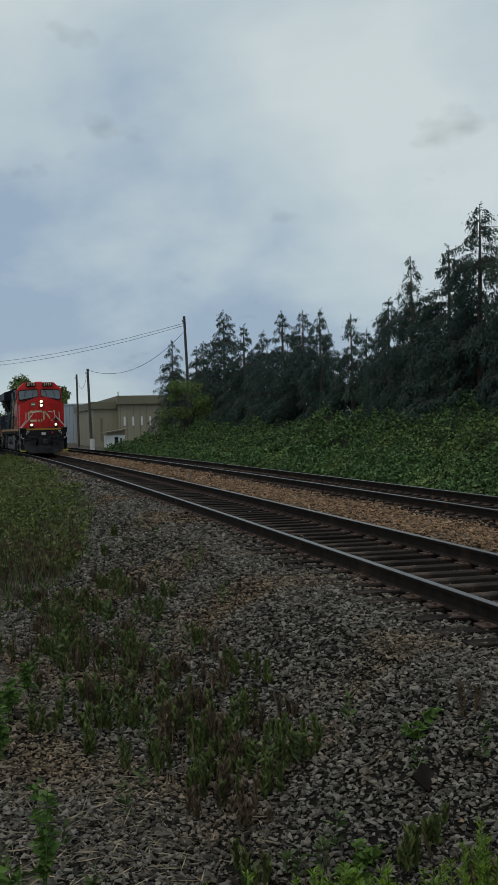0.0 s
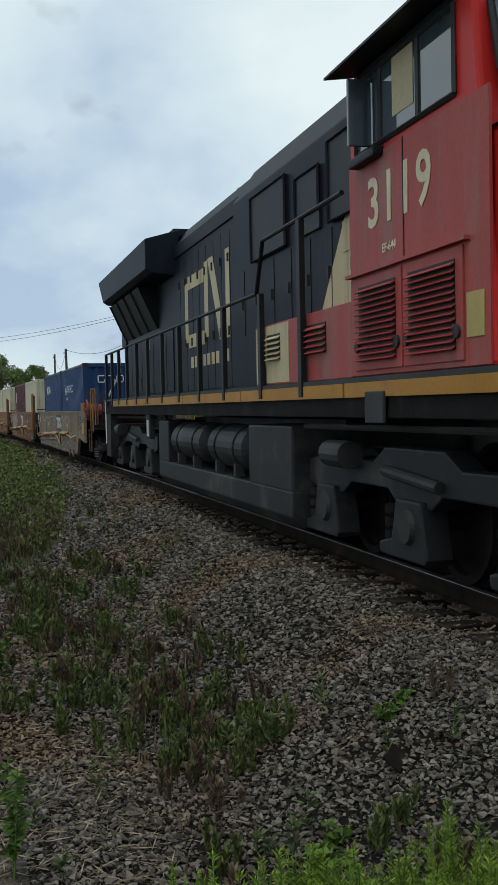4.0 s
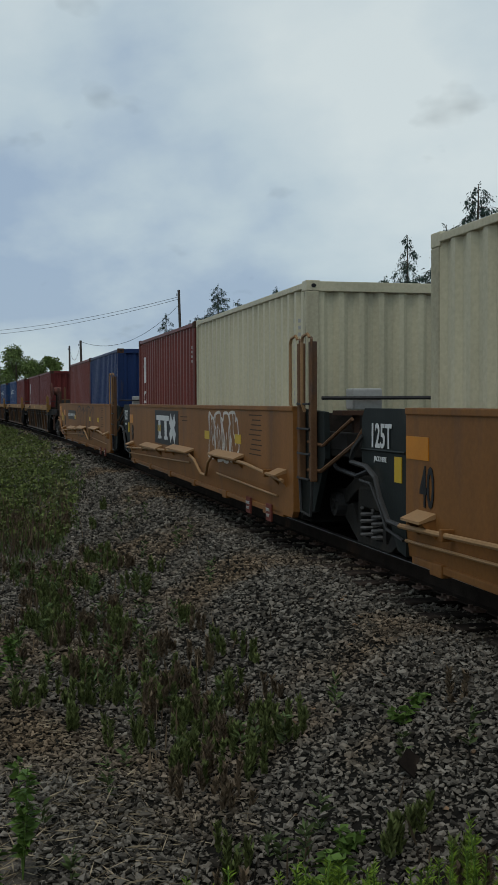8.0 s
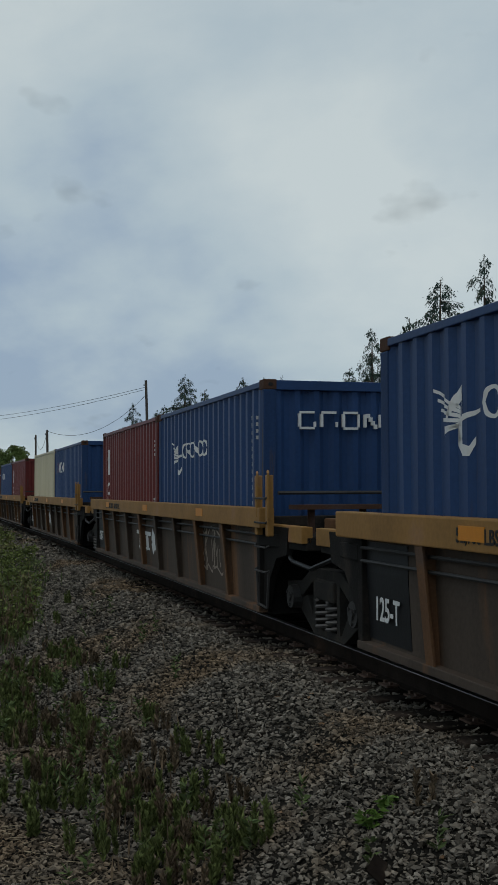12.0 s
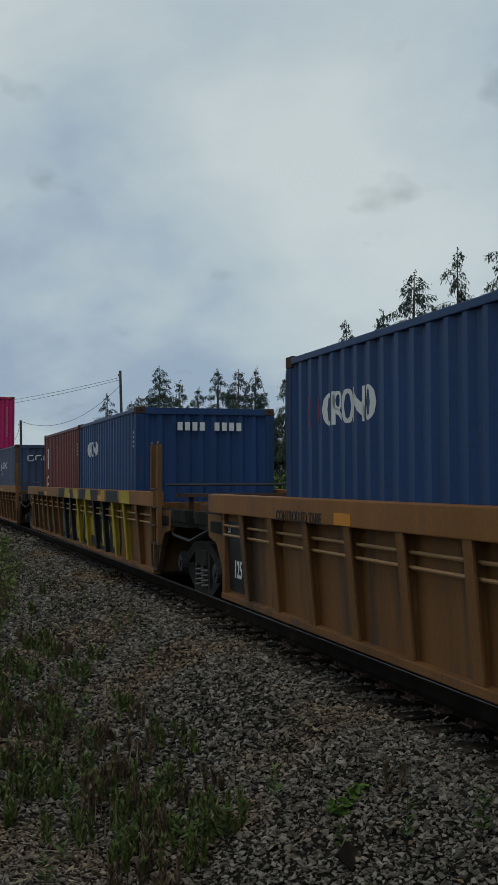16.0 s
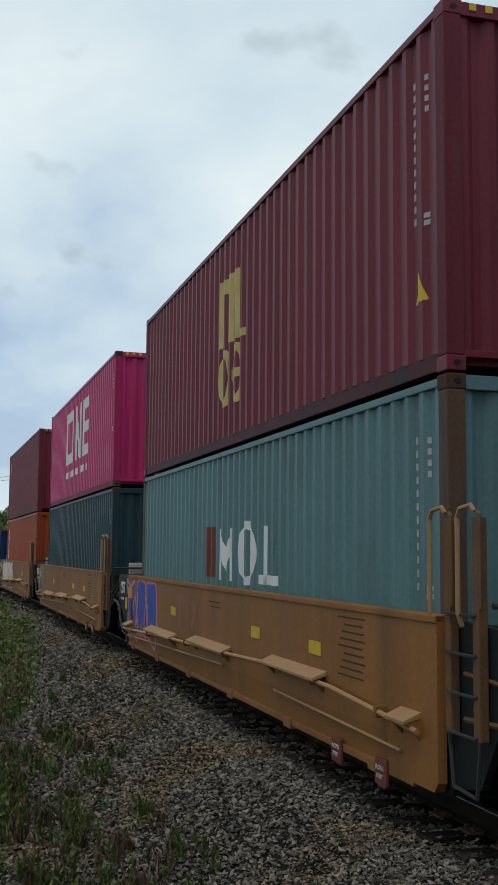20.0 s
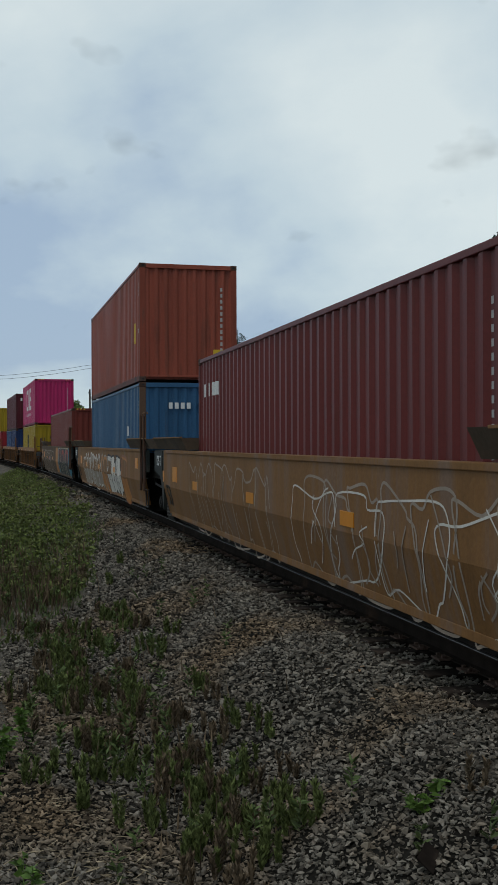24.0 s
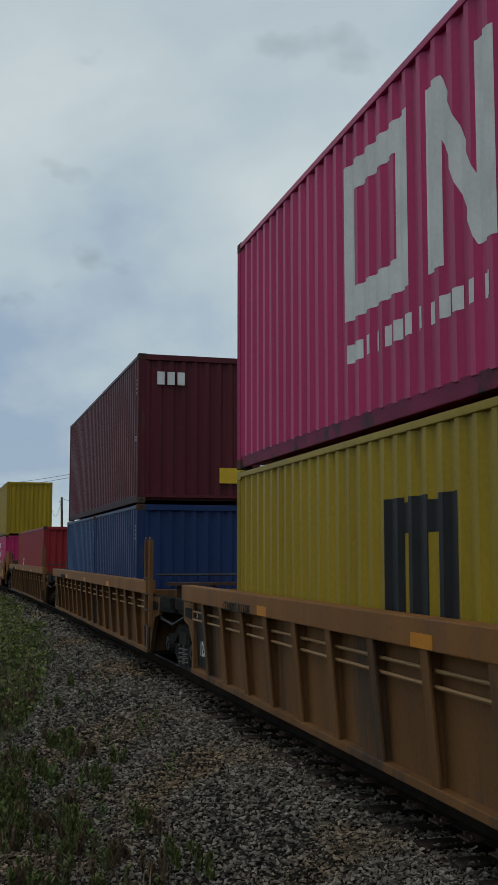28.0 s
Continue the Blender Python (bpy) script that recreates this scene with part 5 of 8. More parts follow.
def big_word(height, mat=WHITE):
    """The large three-part name on the magenta boxes: a ring, a slanted piece and a comb, with a bar row beneath."""
    z0, z1, q = height * 0.36, height * 0.86, []
    y, k = 7.97, 0.913     # reads towards smaller y

    def upright(a, b, lo=z0, hi=z1):
        return rect(y - a * k, y - b * k, lo, hi)
    q += [upright(0, -0.28), upright(1.3, 1.02), upright(1.02, 0, z0, z0 + 0.28), upright(1.02, 0, z1 - 0.28, z1)]
    q += [upright(1.95, 1.65), upright(2.85, 2.55), (y - 2.55 * k, z0, z0 + 0.5, y - 1.95 * k, z1 - 0.5, z1)]
    q += [upright(3.5, 3.2)] + [upright(4.35, 3.5, a, a + 0.27) for a in (z0, (z0 + z1) / 2 - 0.135, z1 - 0.27)]
    q += bars(y - 1.75, height * 0.225, 4.1, 0.17, 19, 0.45)
    return (q, mat)


def pair(q, near, far, near_marks=None, far_marks=None, front=(), z=0.27):
    """Two twenty-foot boxes in one well."""
    names = {"blue": "blue", "deep_blue": "deep blue", "beige": "cream", "rust_red": "faded red", "brick_red": "brick red", "maroon": "maroon", "dark_maroon": "dark maroon", "grey_blue": "grey-blue",
             "sky_blue": "sky blue", "pink": "magenta", "red": "bright red", "yellow": "mustard yellow"}
    load(q, z, TWENTY, STD, near, f"{names[near]} corrugated steel twenty-foot container in a well car", near_marks if near_marks is not None else code_marks(TWENTY, STD), front)
    load(q + TWENTY + GAP, z, TWENTY, STD, far, f"{names[far]} corrugated steel twenty-foot container in a well car", far_marks if far_marks is not None else code_marks(TWENTY, STD))


def single(q, colour, label, height=HIGH, z=FLOOR_Z, marks=(), front=()):
    load(q, z, FORTY, height, colour, label, list(marks) + code_marks(FORTY, height), front)


def car(q, kind, label, first=False, last=False, tags=()):
    MOVING.append((well_car(kind, label, first, last, tags, 0.335 if q in LONE else 0.28, dip=q < 200), q, 0.0))


def sign(thing, f, ya, yb, z0, z1, mat=BLACK, bars_mat=WHITE, n=3):
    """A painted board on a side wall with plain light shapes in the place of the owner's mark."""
    part("mark_board", prism([(-f(z1) - 0.004, z1), (-f(z0) - 0.004, z0), (-f(z0), z0), (-f(z1), z1)], "y", ya, yb), mat, thing, "dark board")
    w = (yb - ya) / n
    on = lambda z: f(z) + 0.004
    if n > 3:
        part("marking", ribbon_mesh([[(ya + w * (i + 0.5), z0 + 0.1), (ya + w * (i + 0.5), z1 - 0.1)] for i in range(n)], w * 0.55, on), bars_mat, thing)
        return
    w = (yb - ya) * 0.86 / 3
    h, t = (z1 - z0) * 0.70, (z1 - z0) * 0.15
    lo, hi = (z0 + z1) / 2 - h / 2, (z0 + z1) / 2 + h / 2
    for i in range(2):       # two stout capped stems
        c = (ya + yb) / 2 + (1 - i) * w * 0.95
        part("marking", ribbon_mesh([[(c - w * 0.02, lo), (c + w * 0.04, hi - t)]], w * 0.34, on), bars_mat, thing)
        part("marking", ribbon_mesh([[(c - w * 0.47, hi - t / 2), (c + w * 0.50, hi - t / 2)]], t, on), bars_mat, thing)
        part("marking", ribbon_mesh([[(c - w * 0.28, lo + t * 0.3), (c + w * 0.26, lo + t * 0.3)]], t * 0.6, on), bars_mat, thing)
    c = (ya + yb) / 2 - w * 0.98
    part("marking", ribbon_mesh([[(c + w * 0.36, hi - t * 0.4), (c - w * 0.36, lo + t * 0.4)]], w * 0.32, on), bars_mat, thing)
    part("marking", ribbon_mesh([[(c - w * 0.36, hi - t * 0.4), (c + w * 0.36, lo + t * 0.4)]], w * 0.28, lambda z: on(z) + 0.002), bars_mat, thing)


def spray(seed, ya, yb, z0, z1, line, fill=None, letters=5, thick=0.05):
    """Graffiti on one wall."""
    def make(thing, f, y0, y1):
        rng = random.Random(seed)
        for loop, strokes in graffiti(rng, ya, yb, z0, z1, thick, letters):
            form = part("graffiti_line", ribbon_mesh([loop], thick, f), line, thing, "sprayed outline")
            if fill is not None:
                part("graffiti_fill", blob_mesh([loop], f), fill, form, "sprayed fill")
            for stroke in strokes:
                part("graffiti_stroke", ribbon_mesh([stroke], thick * 0.8, lambda z: f(z) + 0.0015), line, form)
    return make


def over_ribs(ya, yb, mats):
    """The same spray paint on the ribs and the chord that stand before the wall."""
    def make(thing, f, y0, y1):
        k = 0
        for ob in list(thing.children_recursive):
            if ob.name.startswith("rib") and ob.data.vertices[0].co.x < 0 and ya < ob.data.vertices[0].co.y < yb:
                ob.material_slots[0].material = mats[k // 2 % len(mats)]
                k += 1
        rng, y = random.Random(5), ya
        while y < yb:
            w = rng.uniform(0.35, 1.1)
            lean = rng.uniform(-0.15, 0.15)
            part("graffiti_stroke", prism([(y, 1.25), (y + w, 1.25), (y + w + lean, 1.45), (y + lean, 1.45)], "x", -1.4535, -1.449), mats[k % len(mats)], thing, "sprayed paint on the chord")
            y += w + rng.uniform(-0.02, 0.25)
            k += 1
    return make


def painted(ya, yb, z0, z1, mat, lean=0.0):
    """One plain sprayed field on a side wall."""
    def make(thing, f, y0, y1):
        steps = sorted({z0, 0.90, z1} | {z0 + (z1 - z0) * k / 4 for k in (1, 2, 3)})
        verts = [(-f(z) - 0.0025, y + lean * (z - z0), z) for z in steps for y in (ya, yb)]
        part("graffiti_field", mesh_from(verts, [(2 * k, 2 * k + 1, 2 * k + 3, 2 * k + 2) for k in range(len(steps) - 1)]), mat, thing, "sprayed field")
    return make


def filled(loop, f, out):
    """A closed shape of (y, z) laid on a bent side wall."""
    bm = bmesh.new()
    bm.faces.new([bm.verts.new((0, y, z)) for y, z in loop])
    for z in (0.90, 0.62):
        bmesh.ops.bisect_plane(bm, geom=bm.verts[:] + bm.edges[:] + bm.faces[:], plane_co=(0, 0, z), plane_no=(0, 0, 1))
    bmesh.ops.triangulate(bm, faces=bm.faces[:])
    for v in bm.verts:
        v.co.x = -f(v.co.z) - out
    return bm


def block_letters(ya, yb, z0, z1):
    """A row of tall round-shouldered sprayed forms, black with red shading and a cream outline."""
    def make(thing, f, y0, y1):
        w = (yb - ya) / 5
        for i in range(5):
            a, b, lean, low = ya + w * i - 0.05, ya + w * (i + 1) + 0.06, (0.10, 0.04, -0.02, -0.08, -0.12)[i], z0 + (0.0, 0.0, 0.0, 0.01, 0.02)[i]
            r = min(0.30, w * 0.32) if i > 1 else 0.06
            loop = [(a + lean, low), (b + lean, low)] + [(b - r + r * math.cos(t), z1 - r + r * math.sin(t)) for t in np.linspace(0, math.pi / 2, 6)]
            loop += [(a + r - r * math.sin(t), z1 - r + r * math.cos(t)) for t in np.linspace(0, math.pi / 2, 6)]
            form = part("graffiti_fill", filled(loop, f, 0.0045 + 0.0006 * (i % 2)), SPRAY["black"], thing, "sprayed black form")
            on = lambda z: f(z) + 0.0025
            dense = [(p[0] + (q[0] - p[0]) * k / 8, p[1] + (q[1] - p[1]) * k / 8) for p, q in zip(loop, loop[1:] + loop[:1]) for k in range(8)]
            part("graffiti_line", ribbon_mesh([dense[8:] + dense[:1]], 0.075 if i in (0, 4) else 0.03, on), SPRAY["cream"], form, "sprayed cream outline")
            c, red = (a + b) / 2, lambda pts: part("graffiti_fill", filled(pts, f, 0.0058), SPRAY["red"], form, "sprayed red shading")
            red([(a + 0.05, z1 - 0.55), (a + 0.20, z1 - 0.62), (a + 0.34, z1 - 0.2), (a + 0.24, z1 - 0.08), (a + 0.1, z1 - 0.12)])
            if i in (0, 2, 4):
                red([(c, z1 - 0.06), (b - 0.1, z1 - 0.10), (b - 0.12, z1 - 0.3), (c + 0.06, z1 - 0.22)])
            gap = [(c + 0.02 + 0.10 * (z1 - z) * (1 if i < 2 else -0.4), z) for z in np.linspace(low + (0.1 if i in (1, 3) else 0.45), z1 - (0.2 if i == 1 else 0.45), 9)]
            part("graffiti_stroke", ribbon_mesh([gap], (0.05, 0.07, 0.15, 0.05, 0.04)[i], lambda z: f(z) + 0.0038), SPRAY["cream"] if i != 0 else SPRAY["red"], form)
    return make


def board(ya, yb, z0, z1, n=3, mat=BLACK, ink=WHITE):
    return lambda thing, f, y0, y1: sign(thing, f, ya, yb, z0, z1, mat, ink, n)


SPRAY = {name: material("spray_" + name, c, 0.6, 0, 0.2, 3, 30, 0.05) for name, c in dict(
    white=(0.55, 0.52, 0.47), dust=(0.27, 0.22, 0.175), pink=(0.45, 0.17, 0.17), blue=(0.03, 0.06, 0.28), black=(0.02, 0.02, 0.025), teal=(0.025, 0.145, 0.215),
    yellow=(0.34, 0.25, 0.028), green=(0.10, 0.13, 0.10), red=(0.30, 0.04, 0.04), rust=(0.22, 0.09, 0.05), orange=(0.36, 0.15, 0.04), cream=(0.42, 0.37, 0.24)).items()}

Q = {1: 0.0, 2: 15.49, 3: 30.94, 4: 46.42, 5: 61.87, 6: 81.68, 7: 97.22, 8: 112.75, 9: 128.27, 10: 143.77, 11: 165.33, 12: 184.94, 13: 204.54,
     14: 226.16, 15: 241.75, 16: 257.05, 17: 272.45, 18: 287.93, 19: 309.29, 20: 328.72, 21: 348.39, 22: 371.96, 23: 391.4, 24: 410.95, 25: 430.5, 26: 450.0}
LONE = {Q[n] for n in (14, 15, 16, 17, 19, 20, 21, 22, 24, 25, 26)}      # wells with a forty-foot box on the floor


def make_train():
    s = "ochre smooth-sided well car "
    tex20 = [tall_word(TWENTY, STD)] + code_marks(TWENTY, STD)
    mark20 = [emblem(4.65, 1.56, 0.50), word(3.55, 1.80, 0.23, 6, WHITE, 1.55)] + code_marks(TWENTY, STD)
    geo20 = [word(4.5, 1.85, 0.30, 5), (ring(5.42, 1.86, 0.22, 0.28, 0.07, 0.3) + ring(5.18, 1.86, 0.2, 0.28, 0.07, 0.3), P["red"])] + code_marks(TWENTY, STD)
    def hollow(x0, n, s, z, h):
        out = []
        for i in range(n):
            a, b, t = x0 + i * s, x0 + i * s + s * 0.80, h * 0.16
            out += [((a, a + t, z + h * 0.14, z + h * 0.86), WHITE)]
            out += [((b - t * 0.7, b, z + h * 0.14, z + h * (0.86 if i in (2, 3, 4) else 0.42)), WHITE)]
            out += [((a + t * 0.6, b - t * 0.6, z + h - t * 0.8, z + h), WHITE)] if i != 3 else [((a + t + 0.03 * k, a + t + 0.045 + 0.03 * k, z + h * (0.66 - 0.2 * k), z + h * (0.90 - 0.2 * k)), WHITE) for k in range(4)]
            out += [((a + t * 0.6, b - t * 0.6, z, z + t * 0.8), WHITE)] if i not in (1, 3) else []
        return out
    endw = hollow(-0.80, 6, 0.27, 2.02, 0.21)
    endc = [((0.80, 0.85, 0.75 + 0.15 * i, 0.75 + 0.15 * i + 0.085), SMALL) for i in range(11)]
    # first car: five smooth wells
    car(Q[1], "smooth", s + "grey with dust", True, False, [board(4, 5.6, 0.85, 1.35), spray(1, 1.5, 11, 0.4, 1.3, SPRAY["dust"], None, 8)])
    for ob in MOVING[-1][0].children_recursive:
        if ob.type == "MESH" and ob.material_slots[0].material is TAN:
            ob.material_slots[0].material = DUSTED
    pair(Q[1], "blue", "blue", mark20, geo20, endw)
    car(Q[2], "smooth", s + "scrawled with black and pink graffiti", False, False,
        [board(4.4, 6.0, 0.72, 1.40), spray(2, 0.2, 3.5, 0.4, 1.35, SPRAY["black"], None, 6, 0.045), spray(3, 8.6, 11.3, 0.35, 1.4, SPRAY["pink"], SPRAY["dust"], 3, 0.05), spray(4, 6.1, 7.6, 0.45, 1.35, SPRAY["black"], None, 3, 0.04)])
    pair(Q[2], "beige", "dark_maroon", None, tex20)
    car(Q[3], "smooth", s + "with a dark owner's board", False, False, [board(6.4, 8.7, 0.76, 1.37), spray(5, 3.0, 4.6, 0.45, 1.35, SPRAY["black"], None, 3, 0.04)])
    pair(Q[3], "beige", "beige")
    car(Q[4], "smooth", s + "with white scrawl", False, False, [board(6.4, 8.8, 0.76, 1.37), spray(6, 2.2, 4.0, 0.7, 1.38, SPRAY["white"], None, 4, 0.04)])
    pair(Q[4], "beige", "brick_red", None, tex20)
    car(Q[5], "smooth", s + "with a number board", False, True, [board(8.2, 10.6, 0.95, 1.25, 9), spray(7, 3.2, 7.6, 0.45, 1.38, SPRAY["black"], None, 5, 0.035)])
    pair(Q[5], "deep_blue", "brick_red")
    # second car: five ribbed wells with yellow chords
    r = "grimy brown ribbed well car with yellow-ochre chord"
    car(Q[6], "ribbed", r + " and a brake wheel", True, False, [board(8.2, 9.75, 0.5, 0.92, 3, BROWN_SIDE)])
    pair(Q[6], "rust_red", "rust_red", None, tex20, endc)
    car(Q[7], "ribbed", r, False, False, [board(7.3, 9.4, 0.5, 0.95, 3, BROWN_SIDE), spray(8, 2.5, 4.5, 0.5, 1.1, SPRAY["dust"], None, 4, 0.03)])
    pair(Q[7], "rust_red", "blue", None, mark20)
    car(Q[8], "ribbed", r, False, False, [board(5.4, 7.8, 0.5, 0.95, 3, BROWN_SIDE), spray(9, 1.5, 2.8, 0.5, 1.1, SPRAY["dust"], None, 3, 0.03)])
    pair(Q[8], "blue", "rust_red", mark20, tex20, endw)
    car(Q[9], "ribbed", r, False, False, [board(6.0, 8.0, 0.5, 0.95, 3, BROWN_SIDE)])
    pair(Q[9], "blue", "beige", geo20, None)
    car(Q[10], "ribbed", r, False, True, [board(8.6, 10.6, 0.5, 0.8, 8, BROWN_SIDE), spray(10, 2.0, 5.0, 0.4, 1.1, SPRAY["white"], None, 4, 0.03)])
    pair(Q[10], "rust_red", "blue", tex20, geo20)
    # third car: three long ribbed wells
    r = "ochre long ribbed well car"
    car(Q[11], "ribbed_long", r + " with a brake wheel", True, False, [spray(11, 3.0, 4.6, 0.5, 1.0, SPRAY["red"], None, 2, 0.04)])
    pair(Q[11], "brick_red", "blue", [tall_word(TWENTY, STD)] + code_marks(TWENTY, STD), geo20, endw + endc)
    car(Q[12], "ribbed_long", r + " with large yellow and black graffiti", False, False,
        [spray(12, 1.0, 7.6, 0.30, 1.24, SPRAY["black"], SPRAY["yellow"], 5, 0.17), over_ribs(-0.6, 7.6, (SPRAY["yellow"], SPRAY["black"])), spray(52, 7.8, 12.6, 0.34, 1.14, SPRAY["black"], SPRAY["green"], 4, 0.10)])
    pair(Q[12], "blue", "rust_red", geo20, tex20, [((-0.5 + 0.13 * i, -0.5 + 0.13 * i + 0.08, 2.2, 2.34), WHITE) for i in range(9) if i != 4])
    car(Q[13], "ribbed_long", r + " with faded pink graffiti", False, True,
        [spray(13, 3.6, 8.2, 0.33, 1.14, SPRAY["pink"], SPRAY["rust"], 6, 0.035), spray(53, 8.3, 12.4, 0.33, 1.10, SPRAY["red"], None, 5, 0.03), spray(14, 1.6, 3.2, 0.4, 1.1, SPRAY["white"], None, 3, 0.04)])
    pair(Q[13], "grey_blue", "blue", mark20, None, endw + endc)
    # fourth car: five smooth wells, double stacked
    def hazard(height):
        return [((x, x + 0.06, height - 0.075, height - 0.02), HAZARD) for x in (-1.0, -0.86, -0.72, 0.72, 0.86, 1.0)]
    sign_ = [((0.55, 0.95, 0.55, 0.85), HAZARD)]
    car(Q[14], "smooth", s + "with green outlined graffiti", True, False, [board(5.3, 7.6, 0.85, 1.2, 9), spray(15, 7.2, 12.2, 0.35, 1.38, SPRAY["dust"], SPRAY["green"], 7, 0.03)])
    single(Q[14], "orange", "orange-brown forty-foot container at the bottom of a stack", HIGH, FLOOR_Z, (), hazard(HIGH) + endc)
    single(Q[14], "pink", "magenta forty-foot container stacked on an orange-brown one", HIGH, FLOOR_Z + HIGH + LOCK, [big_word(HIGH)], hazard(HIGH) + endc)
    car(Q[15], "smooth", s + "with blue graffiti and dull red letters", False, False,
        [board(6.6, 8.2, 0.7, 1.4, 3, TAN, SPRAY["rust"]), spray(16, 9.6, 12.2, 0.35, 1.42, SPRAY["pink"], SPRAY["blue"], 3, 0.06)])
    single(Q[15], "teal", "pale teal forty-foot container at the bottom of a stack", HIGH, FLOOR_Z,
           [([rect(6.62, 6.74, 1.19, 1.86), rect(6.02, 6.2, 1.19, 1.86), slash(6.62, 1.69, 6.38, 1.39, 0.3), slash(6.38, 1.39, 6.15, 1.69, 0.26)] + ring(5.4, 1.16, 0.72, 0.78, 0.17) + [rect(4.55, 4.73, 1.19, 1.86), rect(4.1, 4.85, 1.19, 1.30), rect(4.1, 4.18, 1.19, 1.44)], WHITE), ([rect(6.98, 7.42, 1.22, 1.90)], P["brick_red"]), ([rect(7.1, 7.3, 1.30, 1.66)], SPRAY["green"])], sign_)
    single(Q[15], "maroon", "maroon forty-foot container stacked on a pale teal one", HIGH, FLOOR_Z + HIGH + LOCK,
           [([rect(5.75 + 0.40 * i, 6.0 + 0.40 * i, 1.38, 2.3) for i in range(3)] + [rect(6.0, 6.15, 2.08, 2.28), rect(6.4, 6.55, 2.08, 2.28), rect(5.6, 5.75, 1.36, 1.46)] + ring(6.55, 0.55, 0.55, 0.78, 0.17, 0.0) + ring(5.95, 0.55, 0.5, 0.78, 0.17, 0.3) + [rect(5.8, 6.2, 0.88, 1.0)], GOLD), ([(0.38, 0.62, 0.63, 0.50, 0.62, 0.86), (0.50, 0.62, 0.86, 0.62, 0.62, 0.63)], HAZARD)], hazard(HIGH))
    car(Q[16], "smooth", s + "with a faint rust-red owner's mark", False, False,
        [board(7.0, 8.6, 0.5, 1.4, 3, TAN, SPRAY["rust"]), spray(17, 11.0, 12.3, 0.35, 1.42, SPRAY["dust"], SPRAY["green"], 2, 0.06)])
    single(Q[16], "navy", "dark teal forty-foot container at the bottom of a stack", HIGH, FLOOR_Z, (), sign_)
    single(Q[16], "pink", "magenta forty-foot container stacked on a dark teal one", HIGH, FLOOR_Z + HIGH + LOCK, [big_word(HIGH)], hazard(HIGH) + [((0.5, 0.9, 2.2, 2.55), HAZARD)])
    car(Q[17], "smooth", s + "half covered by white graffiti", False, False,
        [board(3.6, 5.4, 0.5, 1.42, 3, TAN, SPRAY["rust"]), spray(18, 6.2, 11.2, 0.32, 1.42, SPRAY["dust"], SPRAY["white"], 4, 0.05)])
    single(Q[17], "orange", "orange-brown forty-foot container at the bottom of a stack", HIGH, FLOOR_Z, [(bars(11.5, 0.9, 0.14, 1.6, 6, 0.25, True), WHITE)], [((0.1, 0.4, 1.9, 2.2), HAZARD)])
    single(Q[17], "maroon", "maroon forty-foot container stacked on an orange-brown one", HIGH, FLOOR_Z + HIGH + LOCK, [([rect(11.2, 11.5, 2.1, 2.5)], GOLD)], [((0.1, 0.5, 2.1, 2.5), HAZARD)] + hazard(HIGH))
    car(Q[18], "smooth", s + "with a number board", False, True, [board(8.8, 10.8, 0.9, 1.2, 9)])
    pair(Q[18], "deep_blue", "beige", geo20 + [([rect(3.6, 4.7, 0.75, 1.3)], P["sky_blue"])], None, [((-0.1, 1.0, 0.85, 1.25), P["sky_blue"])])
    # fifth car: three long slant-sided wells
    r = "weathered ochre slant-sided well car with "
    car(Q[19], "slant", r + "pale graffiti", True, False, [spray(19, -1.0, 4.5, 0.3, 1.4, SPRAY["dust"], None, 7, 0.028), spray(59, -0.6, 4.9, 0.35, 1.3, SPRAY["white"], None, 4, 0.02), spray(20, 6.0, 11.5, 0.25, 1.42, SPRAY["dust"], None, 8, 0.028)])
    single(Q[19], "rust_red", "faded red forty-foot container in a well car", HIGH, FLOOR_Z, [(bars(11.2, 2.2, 1.3, 0.22, 4), WHITE)], [((0.3, 0.7, 2.0, 2.4), HAZARD)])
    car(Q[20], "slant", r + "white and orange graffiti", False, False, [spray(21, 1.6, 4.6, 0.3, 1.40, SPRAY["black"], SPRAY["white"], 3, 0.05), spray(61, 0.2, 1.4, 0.25, 1.42, SPRAY["rust"], SPRAY["orange"], 1, 0.06), spray(62, 4.7, 6.2, 0.3, 1.40, SPRAY["dust"], SPRAY["orange"], 2, 0.05), spray(22, 6.4, 12.0, 0.3, 1.42, SPRAY["white"], SPRAY["dust"], 5, 0.05)])
    single(Q[20], "sky_blue", "worn sky-blue forty-foot container at the bottom of a stack", HIGH, FLOOR_Z, [([rect(2.2, 2.5, 1.6, 1.85)], WHITE)], [((-0.5 + 0.15 * i, -0.5 + 0.15 * i + 0.09, 2.25, 2.4), WHITE) for i in range(11) if i != 4])
    single(Q[20], "worn_red", "rust-stained orange-red forty-foot container stacked on a blue one", HIGH, FLOOR_Z + HIGH + LOCK, [([rect(0.75, 1.05, 1.0, 1.5)], HAZARD)], [((0.62, 0.95, 0.5, 0.8), HAZARD)] + endc)
    car(Q[21], "slant", r + "turquoise, black and red graffiti", False, True, [painted(-2.33, 4.0, 0.38, 1.545, SPRAY["teal"], -0.3), painted(4.0, 5.35, 0.38, 1.545, SPRAY["orange"], -0.2),
        block_letters(-1.42, 3.4, 0.385, 1.53), spray(26, 6.5, 12.5, 0.3, 1.4, SPRAY["dust"], None, 5, 0.035), spray(66, 8.6, 14.6, 0.3, 1.4, SPRAY["dust"], None, 6, 0.03), board(8.6, 9.6, 0.92, 1.10, 3, BLACK, SPRAY["pink"])])
    for ob in MOVING[-1][0].children_recursive:
        if ob.type == "MESH" and ob.material_slots[0].material is TAN_WORN:
            ob.material_slots[0].material = SLANT_DARK
